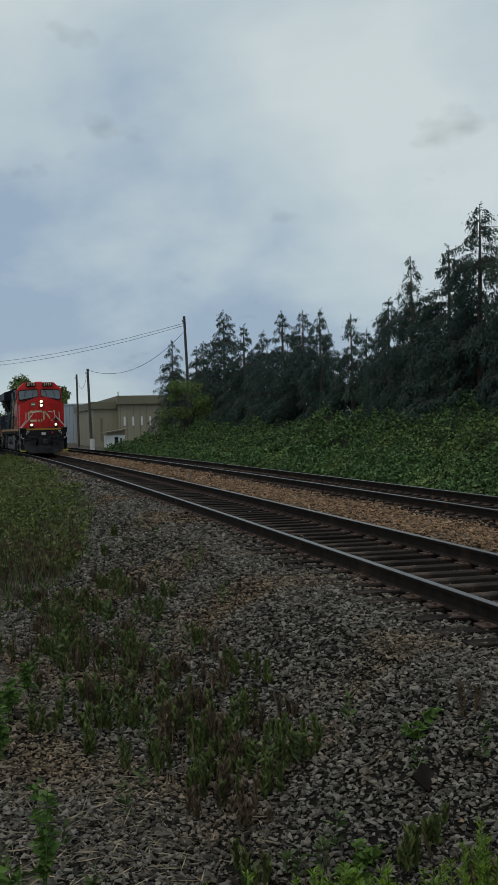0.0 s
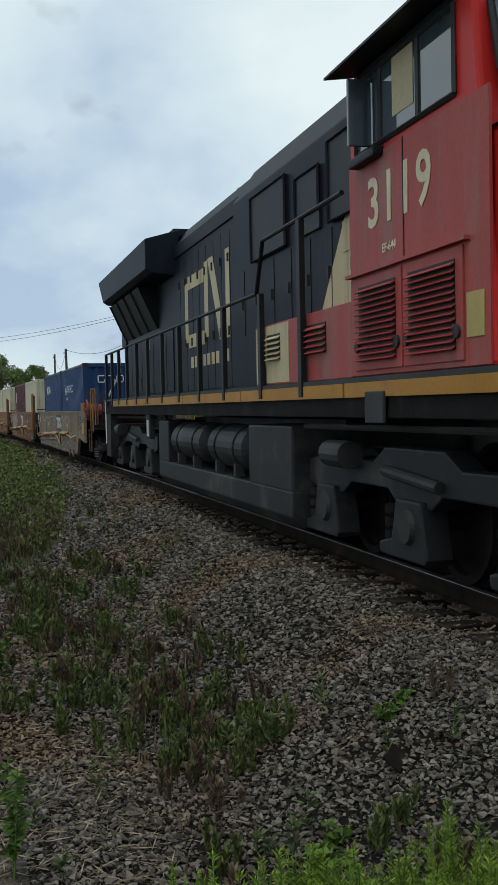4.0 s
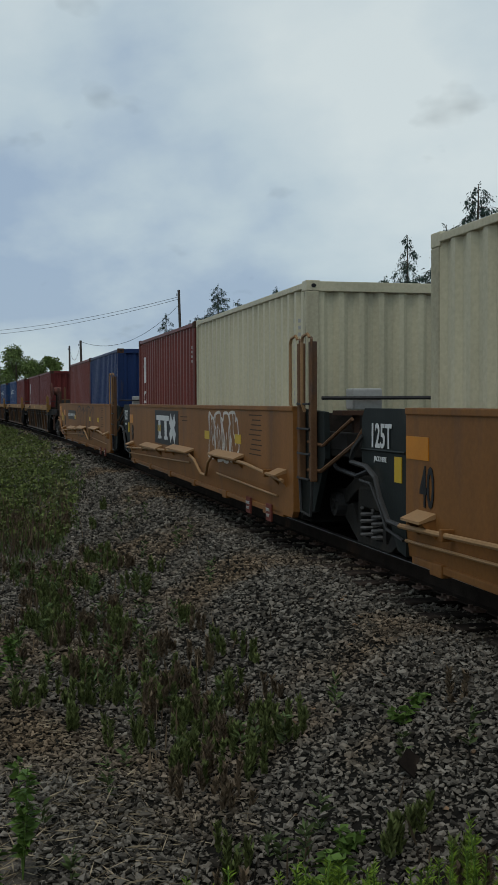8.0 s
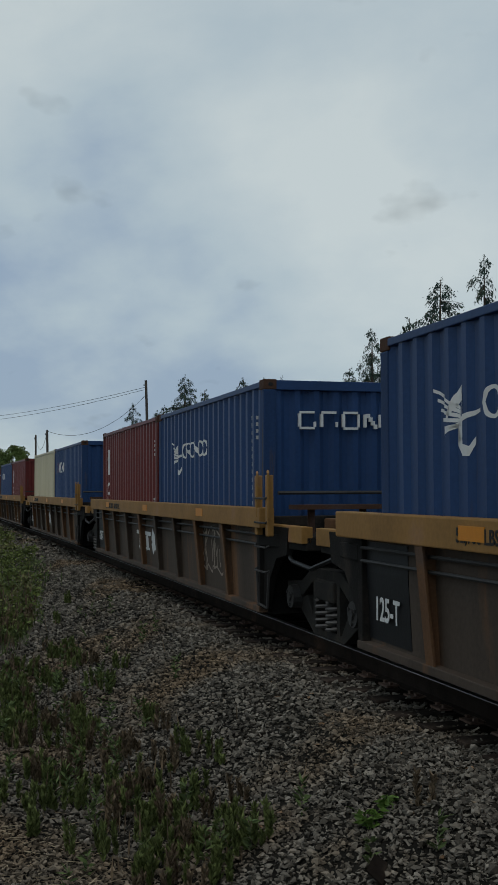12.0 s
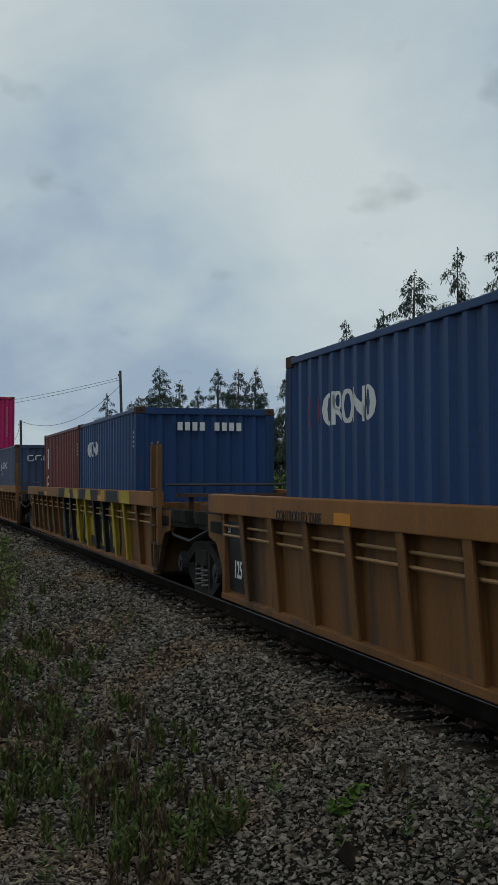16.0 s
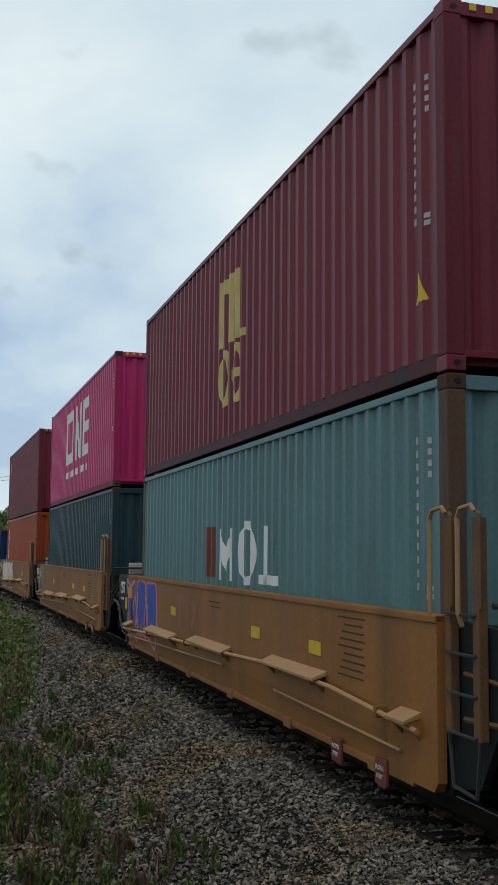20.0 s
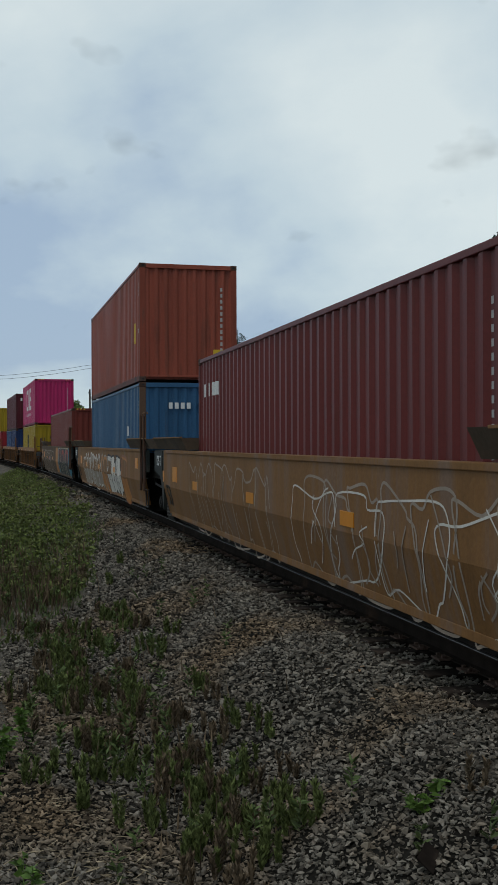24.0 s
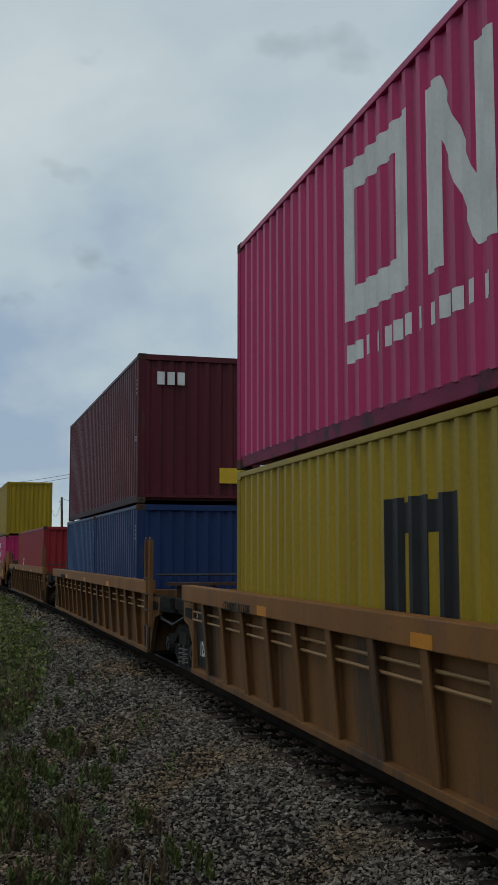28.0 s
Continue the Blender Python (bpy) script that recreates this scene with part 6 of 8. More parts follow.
    single(Q[21], "brick_red", "brick-red forty-foot container in a well car", HIGH, FLOOR_Z, (), hazard(HIGH) + endc)
    # sixth car: three long ribbed wells, double stacked
    r = "ochre long ribbed well car"
    car(Q[22], "ribbed_long", r + " with a brake wheel", True, False, [board(5.6, 6.9, 1.22, 1.36, 9, TAN, BLACK)])
    single(Q[22], "yellow", "mustard-yellow forty-foot container at the bottom of a stack", STD, FLOOR_Z, [([rect(6.0 + 0.5 * i, 6.35 + 0.5 * i, 0.7, 2.0) for i in range(3)] + [rect(5.9, 7.5, 0.62, 0.76), rect(6.35, 6.5, 1.72, 1.96), rect(6.85, 7.0, 1.72, 1.96)], BLACK)])
    single(Q[22], "pink", "magenta forty-foot container stacked on a yellow one", HIGH, FLOOR_Z + STD + LOCK, [big_word(HIGH)], hazard(HIGH) + [((0.7, 0.85, 0.5, 0.68), HAZARD)] + endc)
    car(Q[23], "ribbed_long", r)
    pair(Q[23], "deep_blue", "blue")
    single(Q[23], "dark_maroon", "dark maroon forty-foot container stacked on two blue ones", HIGH, 0.27 + STD + LOCK, (), [((-0.85 + 0.2 * i, -0.85 + 0.2 * i + 0.14, 2.3, 2.55), WHITE) for i in range(3)] + [((0.4, 0.9, 0.4, 0.7), HAZARD)])
    car(Q[24], "ribbed_long", r, False, True)
    single(Q[24], "red", "bright red forty-foot container in a well car", STD, FLOOR_Z, [word(9, 1.0, 0.4, 3)])
    car(Q[25], "smooth", s + "far back in the train", True, False)
    single(Q[25], "pink", "magenta forty-foot container at the bottom of a stack", STD, FLOOR_Z, (big_word(STD),))
    single(Q[25], "yellow", "mustard-yellow forty-foot container stacked on a magenta one", HIGH, FLOOR_Z + STD + LOCK)
    car(Q[26], "smooth", s + "far back in the train")
    single(Q[26], "rust_red", "faded red forty-foot container far back in the train", HIGH)

# ---------------- locomotive ----------------
LOCO_RED = material("locomotive_red", (0.47, 0.022, 0.018), 0.42, 0, 0.18, 0.8, 30, 0.06, (0.30, 0.03, 0.022), 0.62, 1.2, streak=True)
LOCO_RED_DUSTY = material("dusty_locomotive_red", (0.34, 0.060, 0.050), 0.5, 0, 0.22, 0.8, 30, 0.08, (0.28, 0.10, 0.08), 0.56, 1.0, streak=True)
LOCO_BLACK = material("locomotive_black", (0.0085, 0.011, 0.018), 0.5, 0, 0.25, 0.8, 30, 0.06, (0.016, 0.018, 0.025), 0.6, 1.0, streak=True, spec=0.10)
LOCO_STRIPE = material("orange_yellow_stripe", (0.38, 0.18, 0.025), 0.5, 0, 0.2, 1.2, 30, 0.08, (0.28, 0.13, 0.03), 0.62, 2)
LOCO_CREAM = material("dusty_cream_paint", (0.50, 0.42, 0.25), 0.55, 0, 0.2, 1.0, 30, 0.06, (0.33, 0.26, 0.15), 0.6, 1.5, streak=True)
WHITE_RAIL = material("white_handrail_paint", (0.52, 0.51, 0.48), 0.5, 0, 0.15, 3, 30, 0.05, (0.45, 0.42, 0.38), 0.65, 3)
PILOT = material("dusty_black_pilot", (0.012, 0.012, 0.0125), 0.7, 0, 0.35, 1.2, 30, 0.15, (0.030, 0.029, 0.028), 0.55, 1.0)
PLOUGH = material("dust_grey_plough", (0.034, 0.034, 0.035), 0.75, 0, 0.35, 1.5, 30, 0.2, (0.058, 0.056, 0.054), 0.55, 1.4)
TANK = material("grey_black_tank", (0.022, 0.022, 0.023), 0.55, 0.1, 0.25, 1.2, 30, 0.1, (0.055, 0.052, 0.049), 0.6, 1.2)
YELLOW_STEP = material("yellow_step_paint", (0.40, 0.35, 0.03), 0.6, 0, 0.25, 5, 30, 0.1, (0.25, 0.18, 0.05), 0.6, 5)
LAMP = material("lit_headlight", (1.0, 0.86, 0.58), 0.3, emit=1.7, var=0.0, bump=0.0)
GREEN_BADGE = material("green_badge", (0.02, 0.16, 0.06), 0.5, 0, 0.1)
WINDOW = glass("dark_window_glass")
SHIELD = glass("windshield_glass", (0.06, 0.08, 0.095))


def louvres(parent, x, y0, y1, z0, z1, n, mat):
    h = (z1 - z0) / n
    part("louvre_recess", box(x - 0.004, x + 0.02, y0, y1, z0, z1), BLACK, parent)
    for i in range(n):
        part("louvre", prism([(x - 0.05, z0 + i * h), (x + 0.01, z0 + i * h + h * 0.75), (x + 0.01, z0 + i * h + h * 0.55), (x - 0.035, z0 + i * h - 0.004)], "y", y0, y1), mat, parent)


def make_loco():
    lo = empty("locomotive", "red and black diesel freight locomotive with lit headlights", "locomotive")
    W = 1.5
    # frame and deck
    fr = part("underframe", box(-W + 0.03, W - 0.03, 0.42, 22.2, 1.40, 1.70, 0.01), GRIME, lo)
    part("deck", box(-W, W, 0.36, 22.25, 1.70, 1.745), GREY_STEEL, fr)
    for s in (-1, 1):
        for a, b in ((1.9, 5.25), (5.3, 8.9), (8.95, 12.5), (12.55, 16.0), (16.05, 18.2), (18.25, 20.6)):
            part("stripe", box(s * (W - 0.028), s * (W + 0.004), a, b, 1.575, 1.70), LOCO_STRIPE, fr, "orange-yellow stripe")
    part("stripe", box(-1.1, 1.1, 0.35, 0.43, 1.60, 1.70), LOCO_STRIPE, fr)
    # pilot and plough
    pl = part("pilot", prism([(-1.24, 1.58), (-1.24, 0.95), (-1.18, 0.85), (1.18, 0.85), (1.24, 0.95), (1.24, 1.58)], "y", 0.34, 0.5, 0.02), PILOT, lo)
    for s in (-1, 1):
        bm = bmesh.new()
        v = [bm.verts.new(p) for p in ((s * 1.24, 0.42, 0.95), (s * 0.55, 0.12, 0.92), (s * 0.55, 0.05, 0.13), (s * 0.95, 0.30, 0.13), (s * 1.24, 0.40, 0.42),
                                       (s * 1.24, 0.48, 0.95), (s * 0.55, 0.20, 0.92), (s * 0.55, 0.13, 0.13), (s * 0.95, 0.38, 0.13), (s * 1.24, 0.48, 0.42))]
        bm.faces.new(v[:5]); bm.faces.new(v[:4:-1])
        for i in range(5):
            bm.faces.new((v[i], v[i + 5], v[(i + 1) % 5 + 5], v[(i + 1) % 5]))
        bmesh.ops.recalc_face_normals(bm, faces=bm.faces)
        part("plough_blade", bm, PLOUGH, pl, "dusty dark grey plough")
        part("plough_grab", pipe([(s * 1.35, 0.36, 1.0), (s * 1.3, 0.30, 1.06), (s * 0.8, 0.16, 1.0), (s * 0.75, 0.16, 0.94)], 0.016, 6), GREY_STEEL, pl)
        part("uncoupling_lever", pipe([(s * 1.3, 0.3, 1.35), (s * 0.9, 0.25, 1.22), (s * 0.2, 0.2, 1.12)], 0.014, 6), GREY_STEEL, pl)
        for k in range(4):
            part("air_hose", pipe([(s * (0.62 + 0.09 * k), 0.30, 1.16), (s * (0.62 + 0.09 * k), 0.16, 1.12), (s * (0.63 + 0.09 * k), 0.10, 0.85), (s * (0.66 + 0.09 * k), 0.10, 0.62)], 0.018, 6), BLACK, pl)
        part("hose_rack", box(s * 0.58, s * 0.98, 0.28, 0.34, 1.14, 1.20), GREY_STEEL, pl)
        part("grab_loop", pipe([(s * 1.12, 0.36, 1.30), (s * 1.05, 0.30, 1.52), (s * 0.90, 0.30, 1.56), (s * 0.92, 0.34, 1.50), (s * 1.10, 0.36, 1.32)], 0.018, 6), WHITE_RAIL, pl)
        # corner steps
        st = part("step_well", box(s * 1.30, s * 1.46, 0.62, 1.25, 0.40, 1.58, 0.01), PILOT, lo)
        for k in range(4):
            part("step", box(s * 1.18, s * 1.50, 0.50, 1.05, 0.36 + 0.32 * k, 0.40 + 0.32 * k), GREY_STEEL, st)
        part("step_edge", prism([(s * 1.50, 0.24), (s * 1.50, 0.5), (s * 1.44, 0.34), (s * 1.25, 0.30), (s * 1.12, 0.42), (s * 1.14, 0.24)], "y", 0.44, 0.52), YELLOW_STEP, st, "yellow painted step edge")
        # white handrails by the steps
        part("handrail", pipe([(s * 1.46, 0.95, 0.55), (s * 1.46, 0.95, 1.72), (s * 1.06, 0.92, 2.22), (s * 1.04, 0.92, 2.74)], 0.024), WHITE_RAIL, lo, "white handrail")
        part("handrail", pipe([(s * 1.22, 0.36, 1.05), (s * 1.42, 0.50, 1.15), (s * 1.42, 0.50, 1.72), (s * 0.72, 0.42, 2.52), (s * 0.66, 0.42, 2.70), (s * 0.42, 0.42, 2.76), (s * 0.28, 0.42, 2.76)], 0.024), WHITE_RAIL, lo, "white handrail")
        for q in ((0.45, 0.62) if s > 0 else (0.20, 0.39)):
            part("gate_post", box(s * q - 0.04, s * q + 0.04, 0.38, 0.46, 1.74, 2.74, 0.01), LOCO_RED, lo, "dark red gate post")
        # ditch lights
        d = part("ditch_light", cyl((s * 0.76, 0.42, 1.93), (s * 0.76, 0.28, 1.93), 0.115, 0.12, 18), BLACK, lo)
        part("lens", cyl((s * 0.76, 0.285, 1.93), (s * 0.76, 0.272, 1.93), 0.080, seg=18), LAMP, d, "lit lamp")
        part("bracket", box(s * 0.62, s * 0.90, 0.38, 0.5, 1.74, 1.82), BLACK, d)
    part("plough_blade", prism([(-0.56, 0.62), (-0.56, 0.13), (0.56, 0.13), (0.56, 0.62)], "y", 0.05, 0.13), PLOUGH, pl, "dusty dark grey plough")
    part("marker_lamp", cyl((0.76, 0.40, 2.22), (0.76, 0.30, 2.22), 0.10, seg=16), BLACK, lo)
    part("chain", pipe([(-0.28 + 0.56 * t, 0.42, 2.72 - 0.5 * t * (1 - t)) for t in np.linspace(0, 1, 9)], 0.012, 5), GREY_STEEL, lo)
    part("number_plate", box(-0.16, 0.10, 0.325, 0.345, 1.28, 1.44), WHITE_RAIL, pl, "small pale plate")
    part("round_target", cyl((0.52, 0.34, 1.42), (0.52, 0.31, 1.42), 0.085, seg=16), P["red"], pl, "dull red disc")
    cp = part("coupler", box(-0.10, 0.10, -0.22, 0.4, 0.74, 0.96, 0.04), GREY_STEEL, lo)
    part("knuckle", box(-0.13, 0.14, -0.36, -0.12, 0.70, 1.0, 0.07), GREY_STEEL, cp)
    part("coupler_pocket", box(-0.38, 0.38, 0.18, 0.36, 0.62, 1.08, 0.03), BLACK, cp)
    part("brake_hose", pipe([(0.35, 0.2, 0.9), (0.44, -0.02, 0.75), (0.42, -0.08, 0.5), (0.25, -0.08, 0.36), (0.05, -0.06, 0.34)], 0.024, 8), BLACK, pl)
    # nose
    N0 = 1.45
    bm = bmesh.new()
    prof = [(-1.40, 1.745), (-1.40, 3.28), (-0.35, 3.70), (0.35, 3.70), (1.40, 3.28), (1.40, 1.745)]
    front = [(-1.40, 1.92), (-1.40, 1.92), (-0.35, 1.52), (0.35, 1.52), (1.40, 1.92), (1.40, 1.92)]
    lower = [bm.verts.new((x, 1.35, z)) for x, z in prof]
    back = [bm.verts.new((x, 2.75, z)) for x, z in prof]
    c0, c1 = bm.verts.new((-0.35, 0.95, 1.745)), bm.verts.new((0.35, 0.95, 1.745))
    lower[2].co.y = lower[3].co.y = 0.95
    bm.faces.new((lower[0], lower[1], lower[2], c0)); bm.faces.new((c0, lower[2], lower[3], c1)); bm.faces.new((c1, lower[3], lower[4], lower[5]))
    for i in range(5):
        bm.faces.new((lower[i], back[i], back[i + 1], lower[i + 1]))
    bmesh.ops.recalc_face_normals(bm, faces=bm.faces)
    bmesh.ops.bevel(bm, geom=[e for e in bm.edges if len(e.link_faces) == 2], offset=0.03, segments=2, affect="EDGES")
    nose = part("nose", bm, LOCO_RED, lo, "bright red nose")

    def nose_y(x):
        return 1.52 if abs(x) < 0.35 else 1.52 + (abs(x) - 0.35) / 1.05 * 0.40

    def nose_patch(name, pts, mat, out=0.006):
        """A flat painted shape on the nose: outline of (x, z), cut where the nose folds."""
        bm = bmesh.new()
        vs = [bm.verts.new((x - 0.13, nose_y(x - 0.13) - out, z)) for x, z in pts]
        bm.faces.new(vs)
        return part(name, bm, mat, nose)

    def nose_bar(x0, x1, z0, z1, mat):
        cuts = sorted({x0, x1, *[c for c in (-0.22, 0.48) if x0 < c < x1]})
        for a, b in zip(cuts, cuts[1:]):
            nose_patch("marking", [(a, z0), (b, z0), (b, z1), (a, z1)], mat)
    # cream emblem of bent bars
    nose_bar(-0.66, 0.10, 2.72, 2.85, LOCO_CREAM)
    nose_bar(-0.66, 0.10, 2.14, 2.27, LOCO_CREAM)
    nose_bar(-0.78, -0.64, 2.22, 2.78, LOCO_CREAM)
    nose_bar(0.14, 0.26, 2.24, 2.80, LOCO_CREAM)
    nose_patch("marking", [(0.26, 2.80), (0.48, 2.60), (0.48, 2.40), (0.26, 2.70)], LOCO_CREAM)
    nose_patch("marking", [(0.481, 2.60), (0.80, 2.15), (0.66, 2.15), (0.481, 2.40)], LOCO_CREAM)
    nose_bar(0.80, 0.93, 2.14, 2.85, LOCO_CREAM)
    part("door_seam", box(-0.83, -0.815, 1.66, 1.72, 1.80, 3.40), BLACK, nose)
    part("door_seam", box(-0.02, -0.008, 1.508, 1.53, 1.80, 3.60), BLACK, nose)
    part("badge", cyl((-0.57, 1.60, 3.25), (-0.57, 1.560, 3.25), 0.13, seg=24), GREEN_BADGE, nose, "round green badge")
    part("badge_band", box(-0.685, -0.455, 1.55, 1.58, 3.21, 3.29), WHITE, nose)
    hl = part("headlight_box", box(-0.24, 0.10, 1.46, 1.56, 3.02, 3.56, 0.02), LOCO_RED, nose)
    part("headlight_recess", box(-0.19, 0.05, 1.452, 1.47, 3.06, 3.52, 0.008), BLACK, hl)
    for z in (3.17, 3.41):
        part("headlight", cyl((-0.07, 1.46, z), (-0.07, 1.445, z), 0.088, seg=20), LAMP, hl, "lit lamp")
    for z in (3.3, 2.9, 2.5, 2.08):
        part("grab_iron", pipe([(0.46, 1.57, z + 0.04), (0.46, 1.50, z), (0.92, 1.62, z), (0.92, 1.76, z + 0.04)], 0.014, 6), LOCO_RED, nose)
    part("grab_iron", pipe([(-1.25, 1.85, 2.68), (-1.25, 1.78, 2.64), (-0.98, 1.68, 2.64), (-0.98, 1.76, 2.68)], 0.014, 6), LOCO_RED, nose)
    for ob in nose.children:
        ob.matrix_basis = pose(0, -0.57, 0)
    # black sunshade paint before the windshield
    for s in (-1, 1):
        bm = bmesh.new()
        v = [bm.verts.new(p) for p in ((s * 0.42, 1.15, 3.684), (s * 1.36, 1.45, 3.302), (s * 1.40, 2.74, 3.30), (s * 0.42, 2.74, 3.69))]
        bm.faces.new(v if s > 0 else v[::-1])
        part("glare_panel", bm, BLACK, nose, "matt black glare panel")
    # cab
    C0, C1 = 2.55, 5.2
    prof = [(-1.44, 1.745), (-1.44, 4.30), (-0.95, 4.74), (0.95, 4.74), (1.44, 4.30), (1.44, 1.745)]
    bm = prism(prof, "y", C0, C1, 0.035)
    for v in bm.verts:
        if v.co.y < 3.0 and v.co.z > 3.2:
            v.co.y += (v.co.z - 3.2) * 0.28
    cab = part("cab", bm, LOCO_RED, lo, "red cab")
    side_face = part("cab_side", box(-1.452, -1.43, 2.62, C1 - 0.02, 1.76, 3.55), LOCO_RED_DUSTY, cab)
    for s in (-1, 1):
        bm = bmesh.new()
        pts = [(s * 0.10, 3.80), (s * 1.26, 3.58), (s * 1.34, 3.66), (s * 1.34, 4.14), (s * 1.26, 4.22), (s * 0.16, 4.27), (s * 0.09, 4.20)]
        vs = [bm.verts.new((x, C0 - 0.012 + (z - 3.2) * 0.28, z)) for x, z in pts]
        bm.faces.new(vs if s > 0 else vs[::-1])
        pane = part("windshield", bm, SHIELD, cab, "reflecting windshield pane")
        loop = [(x, C0 - 0.02 + (z - 3.2) * 0.28, z) for x, z in pts]
        part("gasket", pipe(loop + loop[:2], 0.028, 6), BLACK, pane)
        part("wiper_rail", pipe([(s * 0.15, C0 + 0.22, 4.38), (s * 0.2, C0 + 0.18, 4.36), (s * 1.15, C0 + 0.18, 4.34)], 0.014, 6), LOCO_RED, cab)
        for q in (0.45, 0.95):
            part("wiper", pipe([(s * (q - 0.12), C0 + 0.2, 4.24), (s * q, C0 + 0.12, 3.98), (s * (q + 0.02), C0 + 0.10, 3.80)], 0.012, 5), BLACK, cab)
        part("wiper", pipe([(s * 1.2, C0 + 0.0, 3.46), (s * 0.7, C0 + 0.02, 3.60), (s * 0.2, C0 + 0.1, 3.80)], 0.014, 5), BLACK, cab)
        # number boards
        nb = part("number_board", box(s * 0.22, s * 0.86, C0 + 0.20, C0 + 0.55, 4.47, 4.70, 0.03), BLACK, cab, "black number board with pale digits")
        for k, figure in enumerate("3119"):
            lettering(figure, 0.22, CREAM_MARK, nb, on_front(s * 0.54 + (k - 1.5) * 0.125, 4.585, C0 + 0.196), "digit", 1.05)
    part("roof_hatch", box(-0.2, 0.25, 3.3, 4.0, 4.74, 4.80, 0.03), LOCO_RED, cab)
    part("roof_horn", box(-0.95, -0.75, 3.5, 3.9, 4.74, 4.84, 0.04), BLACK, cab)
    # side windows of the cab (the side that faces the path)
    for s in (-1, 1):
        w = part("side_window", box(s * 1.43, s * 1.448, 3.10, 4.98, 3.60, 4.30, 0.01), WINDOW, cab, "dark side window")
        part("window_frame", pipe([(s * 1.455, 3.10, 3.62), (s * 1.455, 3.10, 4.22), (s * 1.455, 4.98, 4.22), (s * 1.455, 4.98, 3.62), (s * 1.455, 3.10, 3.62)], 0.022, 4), GREY_STEEL, w)
        for q in (3.72, 4.45):
            part("mullion", box(s * 1.445, s * 1.46, q - 0.03, q + 0.03, 3.62, 4.22), GREY_STEEL, w)
        part("blind", box(s * 1.449, s * 1.453, 3.80, 4.20, 3.75, 4.20), LOCO_CREAM, w, "pale blind")
        part("mirror", box(s * 1.46, s * 1.66, 4.62, 4.66, 3.62, 4.16, 0.008), WINDOW, cab)
        part("awning", prism([(s * 1.40, 4.36), (s * 1.70, 4.30), (s * 1.70, 4.28), (s * 1.40, 4.32)], "y", 3.0, 5.1), BLACK, cab, "black window awning")
        part("arm_rest", box(s * 1.44, s * 1.54, 4.4, 4.98, 3.50, 3.58, 0.02), BLACK, cab)
    part("seam", box(-1.458, -1.45, 4.0, 4.015, 2.62, 3.55), BLACK, cab)
    for k, figure in enumerate("3119"):
        lettering(figure, 0.56, CREAM_MARK, cab, on_side(4.12 - (k - 1.5) * 0.33, 3.14, -1.456), "digit", 1.0)
    lettering("EF-644", 0.10, CREAM_MARK, cab, on_side(4.3, 2.76, -1.456))
    part("panel_ledge", box(-1.50, -1.44, 2.9, 5.2, 2.60, 2.63), LOCO_RED_DUSTY, cab)
    for y0, y1 in ((3.05, 3.95), (4.1, 5.0)):
        panel = part("louvre_door", box(-1.468, -1.45, y0 - 0.06, y1 + 0.06, 1.80, 2.58, 0.006), LOCO_RED_DUSTY, cab, "red louvred door")
        louvres(panel, -1.47, y0 + 0.05, y1 - 0.05, 1.88, 2.50, 13, LOCO_RED_DUSTY)
        for yy in (y0 + 0.02, y1 - 0.02):
            part("latch", cyl((-1.468, yy, 2.0), (-1.49, yy, 2.0), 0.05, seg=12), GREY_STEEL, panel)
    part("data_plate", box(-1.46, -1.452, 2.70, 2.95, 1.95, 2.25), GOLD, cab)
    # equipment cabinet behind the cab
    H = 1.02
    eq = part("equipment_cabinet", prism([(-H - 0.1, 1.745), (-H - 0.1, 4.28), (-0.80, 4.74), (0.80, 4.74), (H + 0.1, 4.28), (H + 0.1, 1.745)], "y", C1, 10.65, 0.02), LOCO_BLACK, lo, "black hood")
    for s in (-1, 1):
        low = part("lower_cabinet", box(s * (H + 0.1), s * 1.44, C1 + 0.01, 8.4, 1.75, 2.42, 0.01), LOCO_RED_DUSTY if s < 0 else LOCO_RED_DUSTY, lo, "red and ochre lower cabinet")
        part("ochre_panel", box(s * 1.435, s * 1.446, 7.1, 8.38, 1.77, 2.40), LOCO_CREAM, low)
        louvres(low, s * 1.445 if s < 0 else 1.445, 5.9, 6.5, 2.02, 2.30, 5, LOCO_RED_DUSTY)
        louvres(low, s * 1.445 if s < 0 else 1.445, 7.4, 7.9, 2.02, 2.30, 5, LOCO_CREAM)
        for a, b, z0, z1 in ((5.4, 6.6, 3.35, 4.2), (6.9, 7.7, 3.55, 4.0), (8.1, 9.6, 3.35, 4.2)):
            g = part("grille", box(s * (H + 0.085), s * (H + 0.13), a, b, min(z0, 3.35), min(z1, 4.15)), BLACK, eq, "dark intake grille")
            part("grille_frame", pipe([(s * (H + 0.135), a, z0), (s * (H + 0.135), b, z0), (s * (H + 0.135), b, min(z1, 4.15)), (s * (H + 0.135), a, min(z1, 4.15)), (s * (H + 0.135), a, z0)], 0.02, 4), LOCO_BLACK, g)
        for yy in (5.9, 6.6, 7.3, 8.0, 8.7, 9.4, 10.1):
            part("door_seam", box(s * (H + 0.095), s * (H + 0.108), yy - 0.012, yy + 0.012, 2.45, 3.3), BLACK, eq)
            part("latch", box(s * (H + 0.1), s * (H + 0.13), yy + 0.05, yy + 0.10, 2.8, 2.92), GREY_STEEL, eq)
        # cream stripe that slants up behind the cab
        bm = bmesh.new()
        v = [bm.verts.new((s * (H + 0.106), y, z)) for y, z in ((C1 + 0.01, 2.43), (6.98, 2.43), (6.05, 3.52), (C1 + 0.01, 4.0))]
        bm.faces.new(v)
        part("slanted_stripe", bm, LOCO_CREAM, eq, "cream slanted stripe")
